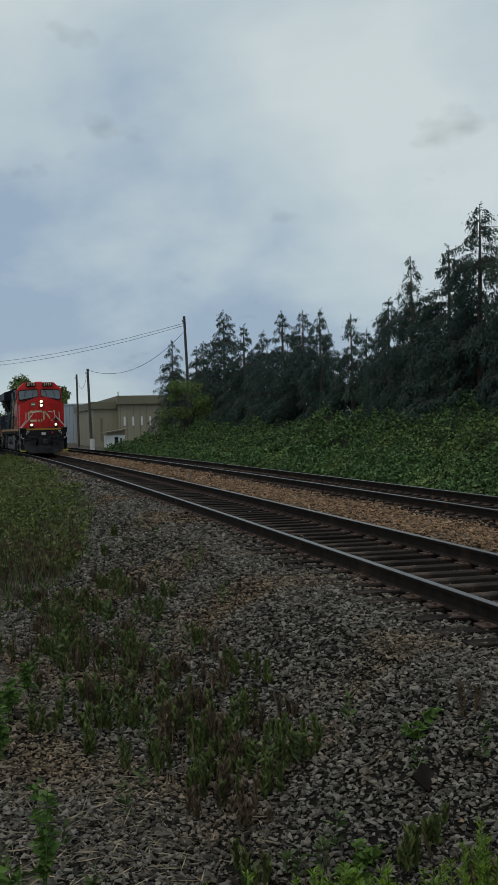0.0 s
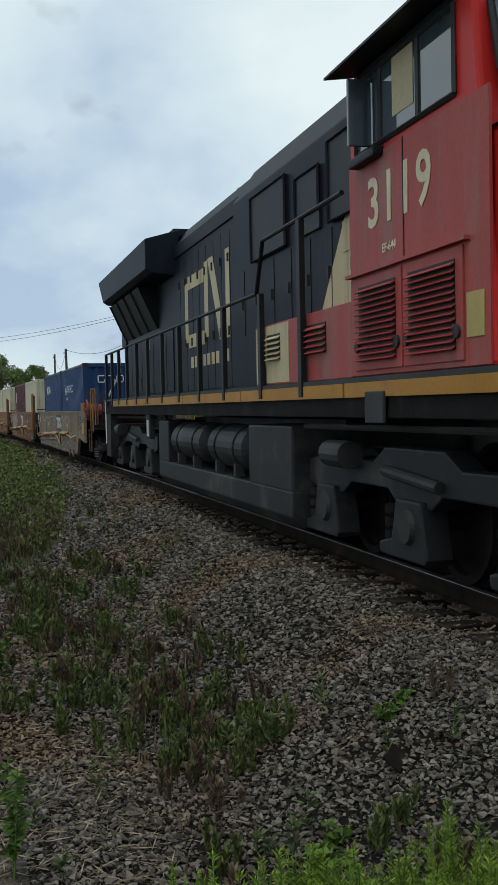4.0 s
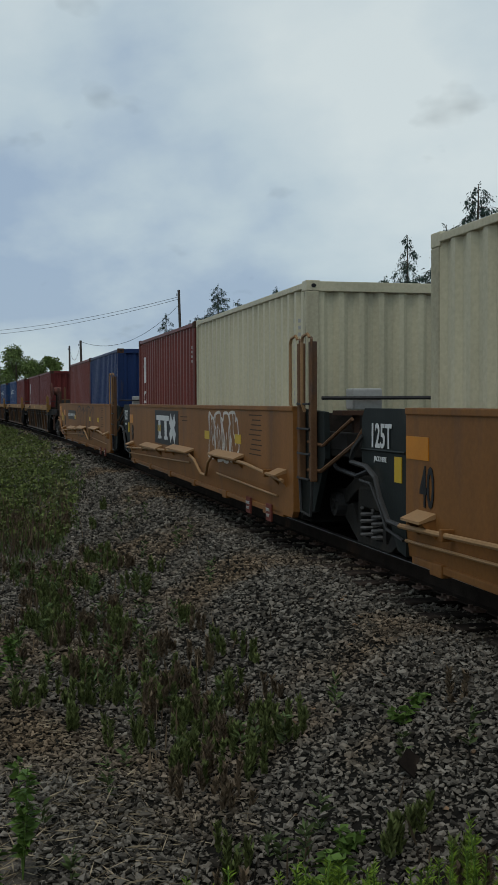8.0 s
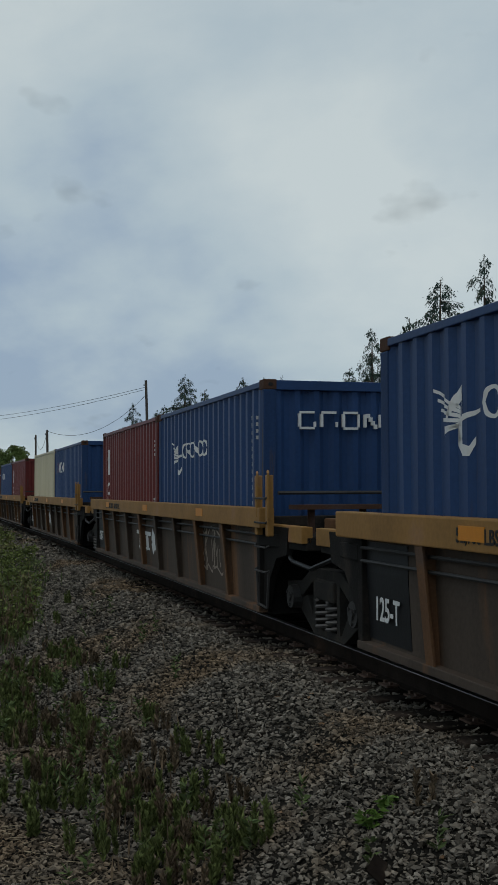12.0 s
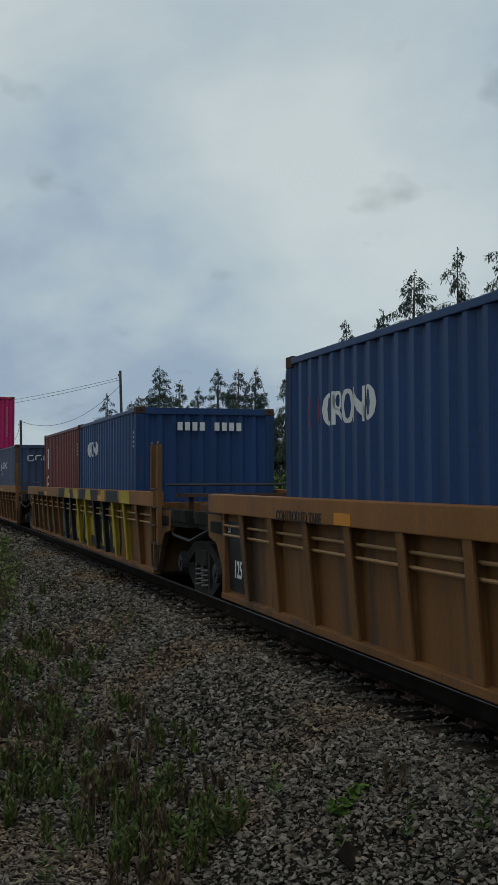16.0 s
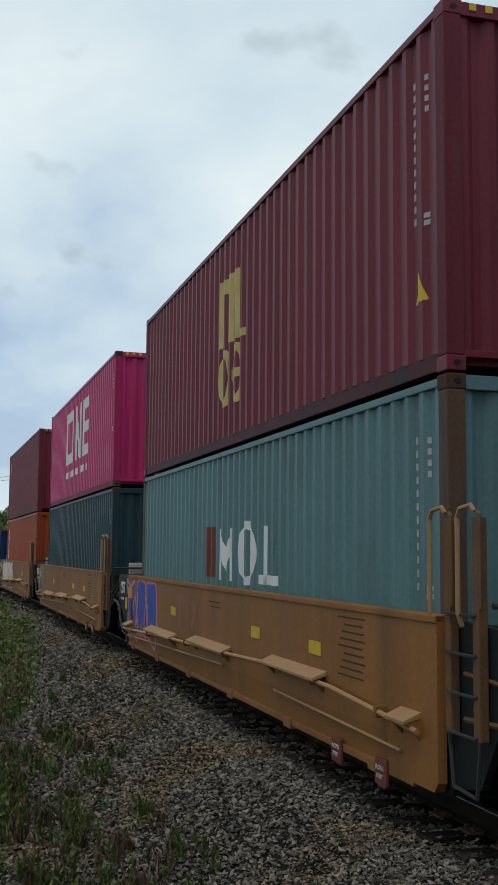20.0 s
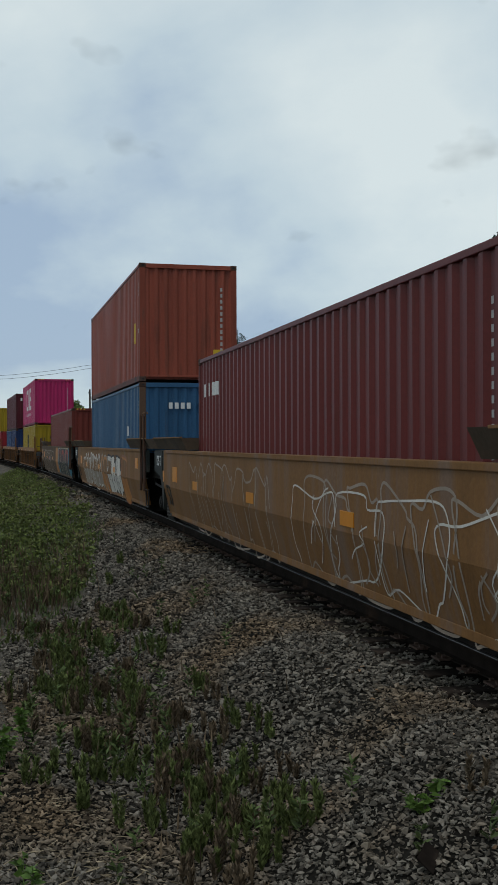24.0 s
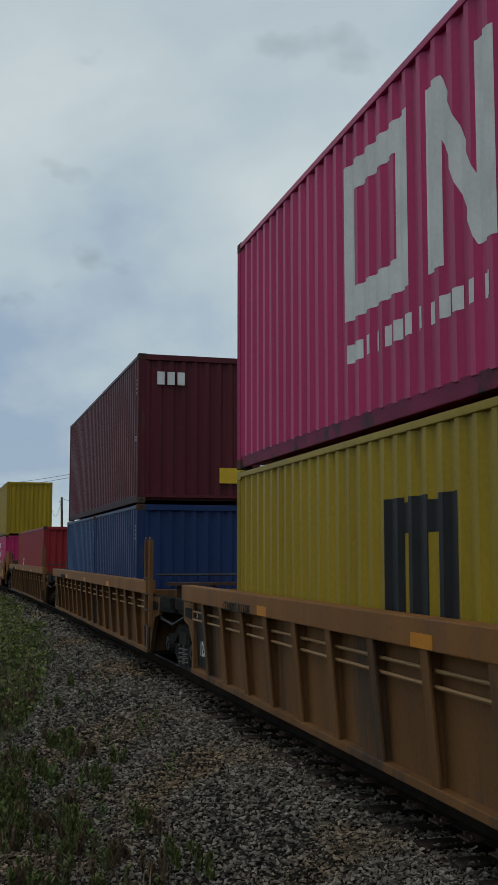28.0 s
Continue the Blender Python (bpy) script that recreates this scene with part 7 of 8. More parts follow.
        part("number_light", box(s * (H + 0.1), s * (H + 0.115), 6.05, 6.25, 3.0, 3.3), LOCO_CREAM, eq)
    for yy in (9.9, 10.5):
        part("lifting_ring", pipe([(-0.98, yy + 0.07 * math.cos(a), 4.34 + 0.07 * math.sin(a)) for a in np.linspace(0, 6.3, 9)], 0.02, 5), BLACK, eq)
    # engine hood with doors and the big cream emblem
    hood = part("engine_hood", prism([(-H, 1.745), (-H, 4.40), (-0.8, 4.70), (0.8, 4.70), (H, 4.40), (H, 1.745)], "y", 10.65, 15.4, 0.02), LOCO_BLACK, lo, "black engine hood")
    for s in (-1, 1):
        part("hood_cap", box(s * (H - 0.02), s * (H + 0.03), 10.66, 15.3, 4.18, 4.40, 0.01), LOCO_BLACK, hood)
        for i in range(9):
            yy = 10.7 + i * 0.52
            part("door", box(s * (H - 0.01), s * (H + 0.016), yy + 0.012, yy + 0.508, 1.80, 4.06, 0.006), LOCO_BLACK, hood)
            part("latch", box(s * (H + 0.015), s * (H + 0.04), yy + 0.05, yy + 0.10, 2.55, 2.68), GREY_STEEL, hood)
            part("latch", box(s * (H + 0.015), s * (H + 0.04), yy + 0.05, yy + 0.10, 3.6, 3.72), GREY_STEEL, hood)
    part("exhaust_stack", prism([(0.55 * math.cos(a), 12.6 + 0.75 * math.sin(a)) for a in np.linspace(0, 6.283, 17)[:-1]], "z", 4.6, 4.92, 0.02), GREY_STEEL, hood)

    def big(ya, yb, za, zb, shear=0.0):
        bm = bmesh.new()
        pts = [(ya, za), (yb, za), (yb + shear, zb), (ya + shear, zb)]
        vs = [bm.verts.new((-H - 0.021, y, z)) for y, z in pts]
        bm.faces.new(vs)
        part("marking", bm, LOCO_CREAM, hood, "cream emblem bar")
    big(12.95, 14.2, 3.50, 3.72)
    big(12.95, 14.2, 2.52, 2.74)
    big(14.2, 14.45, 2.62, 3.62)
    big(12.65, 12.92, 2.62, 3.80)
    bm = bmesh.new()
    bm.faces.new([bm.verts.new((-H - 0.021, y, z)) for y, z in ((12.65, 3.82), (12.30, 3.82), (11.55, 2.52), (11.90, 2.52))])
    part("marking", bm, LOCO_CREAM, hood, "cream emblem bar")
    big(11.25, 11.5, 2.52, 3.80)
    for i in range(9):
        part("marking", box(-H - 0.022, -H - 0.019, 11.35 + i * 0.31, 11.35 + i * 0.31 + 0.2, 2.18, 2.36), LOCO_CREAM, hood)
    # radiator section with its wide flared wings
    rad = part("radiator_section", prism([(-H, 1.745), (-H, 3.0), (-H, 4.5), (H, 4.5), (H, 3.0), (H, 1.745)], "y", 15.4, 21.45, 0.02), LOCO_BLACK, lo, "black radiator hood")
    for s in (-1, 1):
        bm = prism([(s * 0.9, 4.74), (s * 1.55, 4.56), (s * 1.55, 4.02), (s * 1.45, 3.95), (s * 0.98, 3.90)], "y", 15.45, 22.35, 0.02)
        for v in bm.verts:
            if v.co.y > 21.5 and v.co.z < 4.1:
                v.co.y -= 0.75
        part("radiator_wing", bm, LOCO_BLACK, rad, "flared radiator wing")
        scr = part("radiator_screen", prism([(s * 1.40, 3.90), (s * 1.03, 3.10), (s * 1.0, 3.10), (s * 1.0, 3.90)], "y", 17.2, 21.4), BLACK, rad, "slanted dark screen")
        for k in range(5):
            yy = 17.2 + k * 1.05
            part("screen_rib", prism([(s * 1.43, 3.90), (s * 1.05, 3.08), (s * 1.02, 3.10), (s * 1.40, 3.90)], "y", yy - 0.025, yy + 0.025), LOCO_BLACK, scr)
        for k in range(8):
            yy = 15.6 + k * 0.72
            part("door", box(s * (H - 0.01), s * (H + 0.018), yy + 0.02, yy + 0.70, 1.82, 2.98, 0.006), LOCO_BLACK, rad)
            if k in (3, 5):
                part("plate", box(s * (H + 0.018), s * (H + 0.03), yy + 0.1, yy + 0.6, 1.9, 2.15), GREY_STEEL, rad)
        part("white_label", box(s * (H + 0.018), s * (H + 0.024), 18.2, 18.5, 2.72, 2.92), WHITE_RAIL, rad)
    part("radiator_deck", box(-1.0, 1.0, 15.6, 22.2, 4.62, 4.78, 0.02), LOCO_BLACK, rad)
    part("hood_block", prism([(-1.05, 3.0), (-1.05, 4.55), (1.05, 4.55), (1.05, 3.0)], "y", 21.4, 22.1, 0.02), LOCO_BLACK, rad)
    # handrails along the walkway
    for s in (-1, 1):
        ys = [5.6 + 0.1, 6.5, 8.0, 9.8, 11.3, 12.8, 14.3, 15.8, 17.1, 18.4, 19.6, 20.7, 21.7]
        for yy in ys:
            top = 3.35 if yy < 7.5 else 2.78
            if yy > 6.2:
                part("stanchion", box(s * 1.46, s * 1.52, yy - 0.055, yy + 0.055, 1.60, top, 0.008), BLACK, lo, "flat black stanchion")
        part("handrail", pipe([(s * 1.48, 5.3, 3.38), (s * 1.48, 7.9, 3.36), (s * 1.48, 8.2, 2.80), (s * 1.48, 21.9, 2.80)], 0.024), BLACK, lo, "black handrail")
        part("rear_handrail", pipe([(s * 1.46, 22.15, 0.7), (s * 1.46, 22.2, 1.7), (s * 1.1, 22.2, 2.4), (s * 1.1, 22.2, 2.75)], 0.024), WHITE_RAIL, lo, "white handrail")
        part("rear_step_well", box(s * 1.30, s * 1.46, 21.4, 22.2, 0.4, 1.5), PILOT, lo)
    # fuel tank and air reservoirs
    tk = part("fuel_tank", prism([(-1.40, 0.32), (-1.30, 0.20), (1.30, 0.20), (1.40, 0.32), (1.40, 0.60), (-1.40, 0.60)], "y", 7.2, 15.3, 0.02), TANK, lo, "grey-black fuel tank")
    part("tank_core", prism([(-0.75, 0.55), (-0.75, 1.35), (0.75, 1.35), (0.75, 0.55)], "y", 7.3, 15.2), TANK, tk)
    for s in (-1, 1):
        for a, b in ((7.2, 9.0), (14.35, 15.3)):
            part("tank_block", box(s * 0.7, s * 1.40, a, b, 0.58, 1.30, 0.03), TANK, tk)
        for a, b in ((9.2, 11.3), (11.7, 14.1)):
            res = part("air_reservoir", cyl((s * 1.12, a + 0.1, 0.98), (s * 1.12, b - 0.1, 0.98), 0.30, seg=24), TANK, tk, "grey air reservoir")
            part("end_dome", cyl((s * 1.12, a + 0.1, 0.98), (s * 1.12, a, 0.98), 0.30, 0.16, 24), TANK, res)
            part("end_dome", cyl((s * 1.12, b - 0.1, 0.98), (s * 1.12, b, 0.98), 0.30, 0.16, 24), TANK, res)
            for q in (0.25, 0.75):
                yy = a + (b - a) * q
                part("strap", cyl((s * 1.12, yy - 0.03, 0.98), (s * 1.12, yy + 0.03, 0.98), 0.31, seg=24), GRIME, res)
                part("strap_foot", box(s * 1.28, s * 1.40, yy - 0.05, yy + 0.05, 0.62, 0.78), GREY_STEEL, res)
        part("filler_pipe", pipe([(s * 1.35, 14.8, 1.3), (s * 1.38, 14.8, 1.42), (s * 1.30, 14.75, 1.50)], 0.05, 8), GREY_STEEL, tk)
        part("gauge_box", box(s * 1.36, s * 1.46, 15.9, 16.3, 0.95, 1.42, 0.02), PILOT, lo)
        part("gauge_plate", box(s * 1.455, s * 1.465, 16.0, 16.2, 1.0, 1.3), WHITE_RAIL, lo)
        part("underframe_pipe", pipe([(s * 1.3, 1.3, 1.32), (s * 1.3, 7.0, 1.30)], 0.03, 6), GREY_STEEL, lo)
        part("underframe_pipe", pipe([(s * 1.3, 15.4, 1.34), (s * 1.3, 21.9, 1.34)], 0.03, 6), GREY_STEEL, lo)
        part("junction_box", box(s * 1.5, s * 1.53, 4.3, 4.7, 1.36, 1.62, 0.01), GREY_STEEL, lo)
    # three-axle trucks
    for axles in ((2.45, 4.48, 6.55), (17.3, 19.35, 21.3)):
        mid = axles[1]
        bm = bmesh.new()
        for s in (-1, 1):
            x0, x1 = sorted((s * 0.98, s * 1.20))
            pts = [(-2.75, 0.95), (-2.75, 0.72), (-2.45, 0.66), (-1.70, 0.66), (-1.45, 0.78), (-0.55, 0.78), (-0.35, 0.66), (0.35, 0.66), (0.55, 0.78), (1.45, 0.78), (1.70, 0.66), (2.45, 0.66), (2.75, 0.72), (2.75, 0.95), (2.2, 1.02), (0.9, 1.0), (0.6, 1.14), (-0.6, 1.14), (-0.9, 1.0), (-2.2, 1.02)]
            prism([(mid + a, b) for a, b in pts], "x", x0, x1, 0.02, bm)
        tr = part("truck", bm, TANK, lo, "grimy three-axle truck")
        for s in (-1, 1):
            x0, x1 = sorted((s * 1.02, s * 1.26))
            for a in axles:
                jb = part("journal_box", prism([(a - 0.26, 0.72), (a - 0.38, 0.27), (a - 0.34, 0.22), (a + 0.60, 0.22), (a + 0.62, 0.32), (a + 0.34, 0.38), (a + 0.24, 0.72)], "x", x0, x1, 0.02), TANK, tr)
                part("bearing", cyl((s * 1.26, a - 0.02, 0.50), (s * 1.30, a - 0.02, 0.50), 0.15, 0.13, 18), GREY_STEEL, jb)
                for k in range(3):
                    part("spring_coil", cyl((s * 1.16, a + 0.46, 0.36 + k * 0.11), (s * 1.16, a + 0.46, 0.43 + k * 0.11), 0.10, seg=12), GRIME, jb)
            part("brake_cylinder", cyl((s * 1.30, mid + 1.2, 1.05), (s * 1.30, mid + 1.75, 1.05), 0.13, seg=14), GREY_STEEL, tr)
            part("damper", cyl((s * 1.24, mid - 0.6, 0.86), (s * 1.24, mid + 0.5, 0.94), 0.05, seg=10), GREY_STEEL, tr)
            part("sand_pipe", pipe([(s * 1.1, mid - 2.7, 1.2), (s * 1.05, mid - 2.75, 0.5), (s * 0.85, mid - 2.6, 0.14)], 0.025, 6), GRIME, tr)
        for a in axles:
            ws = part("wheelset", wheel_mesh(0.533), WHEEL, tr)
            WHEELS.append((ws, a, 0.533, 0.533))
    MOVING.append((lo, LOCO_Q, 0.0))
    return lo


LOCO_Q = -27.3
make_loco()
make_train()

# ---------------- plants ----------------
BARK = material("grey_brown_bark", (0.09, 0.07, 0.055), 0.9, 0, 0.35, 4, 30, 0.8)
NEEDLE = material("dark_conifer_foliage", (0.050, 0.078, 0.066), 0.8, 0, 0.35, 0.5, 12, 0.0, (0.060, 0.084, 0.054), 0.55, 0.25, per_piece=0.22, spec=0.04)
BRAMBLE = material("bramble_leaves", (0.066, 0.118, 0.038), 0.6, 0, 0.35, 0.3, 12, 0.0, (0.105, 0.145, 0.046), 0.55, 0.45, per_piece=0.65, spec=0.15)
# very dark green: the thicket's inner shade is put into the colour
BRAMBLE_CORE = material("bramble_core_shade", (0.018, 0.026, 0.012), 0.9, 0, 0.4, 1.0, 12, 0.5)
LEAF = material("spring_leaves", (0.11, 0.155, 0.045), 0.6, 0, 0.3, 0.4, 12, 0.0, per_piece=0.45, spec=0.15)
COVER = material("low_green_leaves", (0.100, 0.125, 0.034), 0.65, 0, 0.3, 0.5, 12, 0.0, (0.11, 0.10, 0.045), 0.58, 0.5, per_piece=0.5, spec=0.15)
STALK = material("dry_brown_stalks", (0.128, 0.094, 0.060), 0.85, 0, 0.3, 2, 30, 0.0, per_piece=0.5)
WEED = material("green_weed_blades", (0.070, 0.098, 0.034), 0.65, 0, 0.3, 2, 30, 0.0, per_piece=0.5, spec=0.15)
FRESH = material("fresh_bright_green_plant", (0.085, 0.145, 0.030), 0.55, 0, 0.25, 3, 30, 0.0, per_piece=0.4, spec=0.15)
FRESH_TIP = material("fresh_feathery_needles", (0.135, 0.205, 0.022), 0.55, 0, 0.25, 3, 30, 0.0, per_piece=0.4, spec=0.15)
SHOOT = material("dark_green_horsetail", (0.105, 0.128, 0.044), 0.7, 0, 0.3, 2, 30, 0.0, per_piece=0.55, spec=0.08)
STRAW = material("pale_straw", (0.26, 0.21, 0.14), 0.85, 0, 0.3, 2, 30, 0.0, per_piece=0.4)


def leaves(points, axes, length, width, rng, bend_down=0.25):
    """Pointed leaves, two triangles folded along the rib. points (n,3), axes (n,3) directions."""
    n = len(points)
    L = length * rng.uniform(0.6, 1.35, (n, 1))
    W = width * rng.uniform(0.7, 1.3, (n, 1))
    a = axes / (np.linalg.norm(axes, axis=1, keepdims=True) + 1e-9)
    r = rng.normal(0, 1, (n, 3))
    b = np.cross(a, r)
    b /= np.linalg.norm(b, axis=1, keepdims=True) + 1e-9
    base = points
    tip = points + a * L
    tip[:, 2] -= (L * bend_down)[:, 0]
    mid = points + a * L * 0.45
    v = np.stack([base, mid + b * W / 2, tip, mid - b * W / 2], 1).reshape(-1, 3)
    i = np.arange(n)[:, None] * 4
    f = i + np.array([[0, 1, 2, 3]])
    return v, f


def joined(chunks):
    V, F, k = [], [], 0
    for v, f in chunks:
        V.append(v)
        F.append(f + k)
        k += len(v)
    return mesh_from(np.concatenate(V), np.concatenate(F))


def conifer(height, seed, width=2.3):
    """A cedar: tapered trunk, arching limbs in loose tiers with hanging sprays; open at the top, closed below."""
    rng = np.random.default_rng(seed)
    tree = empty("conifer_tree", "tall dark green cedar with drooping sprays", "tree", "row of conifers behind the brambles")
    bm = bmesh.new()
    add_cyl(bm, (0, 0, -0.3), (0, 0, height * 0.55), height * 0.016, height * 0.010, 9)
    add_cyl(bm, (0, 0, height * 0.55), (0, 0, height * 0.99), height * 0.010, 0.012, 7)
    pts, dirs = [], []
    depth = 0.30
    while depth < height - 0.3:
        reach = width * (1 - math.exp(-depth / 4.0)) * rng.uniform(0.85, 1.15) + 0.10
        for _ in range(rng.integers(3, 5) if depth < 2.6 else rng.integers(6, 10)):
            az = rng.uniform(0, 2 * math.pi)
            length = reach * rng.uniform(0.55, 1.25)
            z0 = height - depth + rng.uniform(-0.08, 0.08)
            rise, droop = rng.uniform(0.15, 0.55), rng.uniform(0.45, 0.85)

            def arch(t):
                return z0 + (rise * t - droop * t * t) * length
            c, sn = math.cos(az), math.sin(az)
            if length > 0.35:
                pipe([(c * length * t, sn * length * t, arch(t)) for t in (0.0, 0.35, 0.7, 0.97)], 0.012, 3, bm)
            n = max(12, int(length * 60))
            t = rng.uniform(0.08, 1.0, n) ** 0.7
            side = rng.normal(0, 0.10, n) * (0.2 + length * 0.45)
            hang = np.abs(rng.normal(0, 0.10 + 0.05 * length, n))
            pts.append(np.stack([c * length * t - sn * side, sn * length * t + c * side, arch(t) - hang], 1))
            dirs.append(np.stack([c * 0.35 + rng.normal(0, 0.38, n), sn * 0.35 + rng.normal(0, 0.38, n), rng.normal(-0.95, 0.35, n)], 1))
        depth += rng.uniform(0.28, 0.50) if depth < 2.6 else rng.uniform(0.22, 0.44)
    n = 34      # the thin nodding leader
    t = rng.uniform(0, 1, n)
    tip = np.stack([0.14 * t * t + rng.normal(0, 0.015, n), rng.normal(0, 0.015, n), height - 0.55 + 0.55 * t], 1)
    tip_way = np.stack([rng.normal(0, 0.6, n), rng.normal(0, 0.6, n), rng.normal(-0.3, 0.5, n)], 1)
    p, d = np.concatenate(pts), np.concatenate(dirs)
    part("trunk", bm, BARK, tree, "grey-brown trunk")
    p2 = p + rng.normal(0, 0.07, p.shape)
    part("crown", joined([leaves(p, d, 0.15, 0.046, rng, 0.1), leaves(p2, d + rng.normal(0, 0.4, d.shape), 0.12, 0.042, rng, 0.1), leaves(tip, tip_way, 0.09, 0.035, rng, 0.1)]), NEEDLE, tree, "dark drooping foliage")
    return tree


def broadleaf(height, width, seed, leaf=0.22, count=4200, mat=None, label="leafy green deciduous tree far beside the line"):
    rng = np.random.default_rng(seed)
    tree = empty("deciduous_tree", label, "tree")
    bm = bmesh.new()
    add_cyl(bm, (0, 0, -0.3), (0, 0, height * 0.45), height * 0.022, height * 0.014, 8)
    pts, dirs = [], []
    for k in range(26):
        az, up = rng.uniform(0, 2 * math.pi), rng.uniform(0.1, 1.0)
        rad = width / 2 * math.sqrt(max(0.05, 1 - (up - 0.45) ** 2 / 0.42)) * rng.uniform(0.45, 1.0)
        c = np.array([math.cos(az) * rad, math.sin(az) * rad, height * (0.16 + 0.80 * up)])
        add_cyl(bm, (0, 0, height * min(0.45, 0.15 + up * 0.35)), c.tolist(), height * 0.008, 0.012, 5, False)
        n = count // 26
        s = width * rng.uniform(0.10, 0.19)
        q = rng.normal(0, 1, (n, 3))
        q /= np.linalg.norm(q, axis=1, keepdims=True)
        pts.append(c + q * s * rng.uniform(0.3, 1.1, (n, 1)) * (1, 1, 0.75))
        dirs.append(q + rng.normal(0, 0.7, (n, 3)))
    part("trunk", bm, BARK, tree, "slender trunk and limbs")
    p, d = np.concatenate(pts), np.concatenate(dirs)
    part("crown", joined([leaves(p, d, leaf, leaf * 0.62, rng)]), mat or LEAF, tree, "loose green foliage")
    return tree


def make_trees():
    # place along the line and height of the top, on one row
    row = [(107.5, 17.0, 10.7), (101.0, 17.6, 9.4), (95.3, 17.0, 9.5), (88.1, 17.0, 11.5), (82.1, 17.0, 9.8), (77.7, 17.0, 8.8), (72.7, 17.0, 10.1), (68.3, 17.0, 9.6), (64.8, 17.0, 8.7), (59.4, 17.0, 8.1), (54.1, 17.0, 8.1),
           (50.8, 17.0, 10.2), (46.8, 17.0, 10.1), (43.8, 17.0, 11.3), (41.6, 17.4, 9.0), (39.4, 17.0, 11.6), (37.2, 17.5, 9.2), (35.2, 17.0, 11.5), (33.0, 17.5, 9.5), (30.8, 17.0, 11.2)]
    row += [(y, 19.6 + (i % 3) * 0.5, 7.5 + (i * 5 % 4) * 0.3) for i, y in enumerate((33.5, 38, 42.5, 45.6, 49, 52.5, 56.8, 62, 66.5, 70.5, 75.2, 80, 85, 91, 98))]
    heights = (12.0, 10.4, 9.0, 11.3, 10.0, 8.2)
    protos = [conifer(h, 100 + i, w) for i, (h, w) in enumerate(zip(heights, (2.4, 2.3, 2.3, 2.2, 2.4, 2.4)))]
    rng = random.Random(21)
    used = set()
    for i, (y, u, h) in enumerate(row):
        k = min(range(6), key=lambda j: abs(heights[j] - h - 0.5) + 1.4 * rng.random())
        x = u + bend(y)
        m = pose(x, y, -0.5, rng.uniform(-1, 1), rng.uniform(-1, 1), rng.uniform(0, 360)) @ Matrix.Diagonal((rng.uniform(0.95, 1.15), rng.uniform(0.95, 1.15), (h + 0.5) / heights[k], 1))
        if k in used:
            copy_thing(protos[k], m)
        else:
            used.add(k)
            protos[k].matrix_basis = m
    for k in range(6):
        if k not in used:
            protos[k].matrix_basis = pose(24 + k, 55 + 7 * k, -0.5)
    t = broadleaf(6.2, 4.3, 7, 0.15, 7000, LEAF, "small pale green deciduous tree before the conifers")
    t.matrix_basis = pose(12.9 + bend(86), 86, -0.6)
    t = broadleaf(11.5, 8.5, 8, 0.42, 9000)
    t.matrix_basis = pose(1.0, 188, -0.6)
    t = broadleaf(10.5, 7.0, 9, 0.42, 7000)
    t.matrix_basis = pose(6.5, 200, -0.6)
    t = broadleaf(9.5, 9.0, 10, 0.45, 8000)
    t.matrix_basis = pose(-8.0, 215, -0.6)


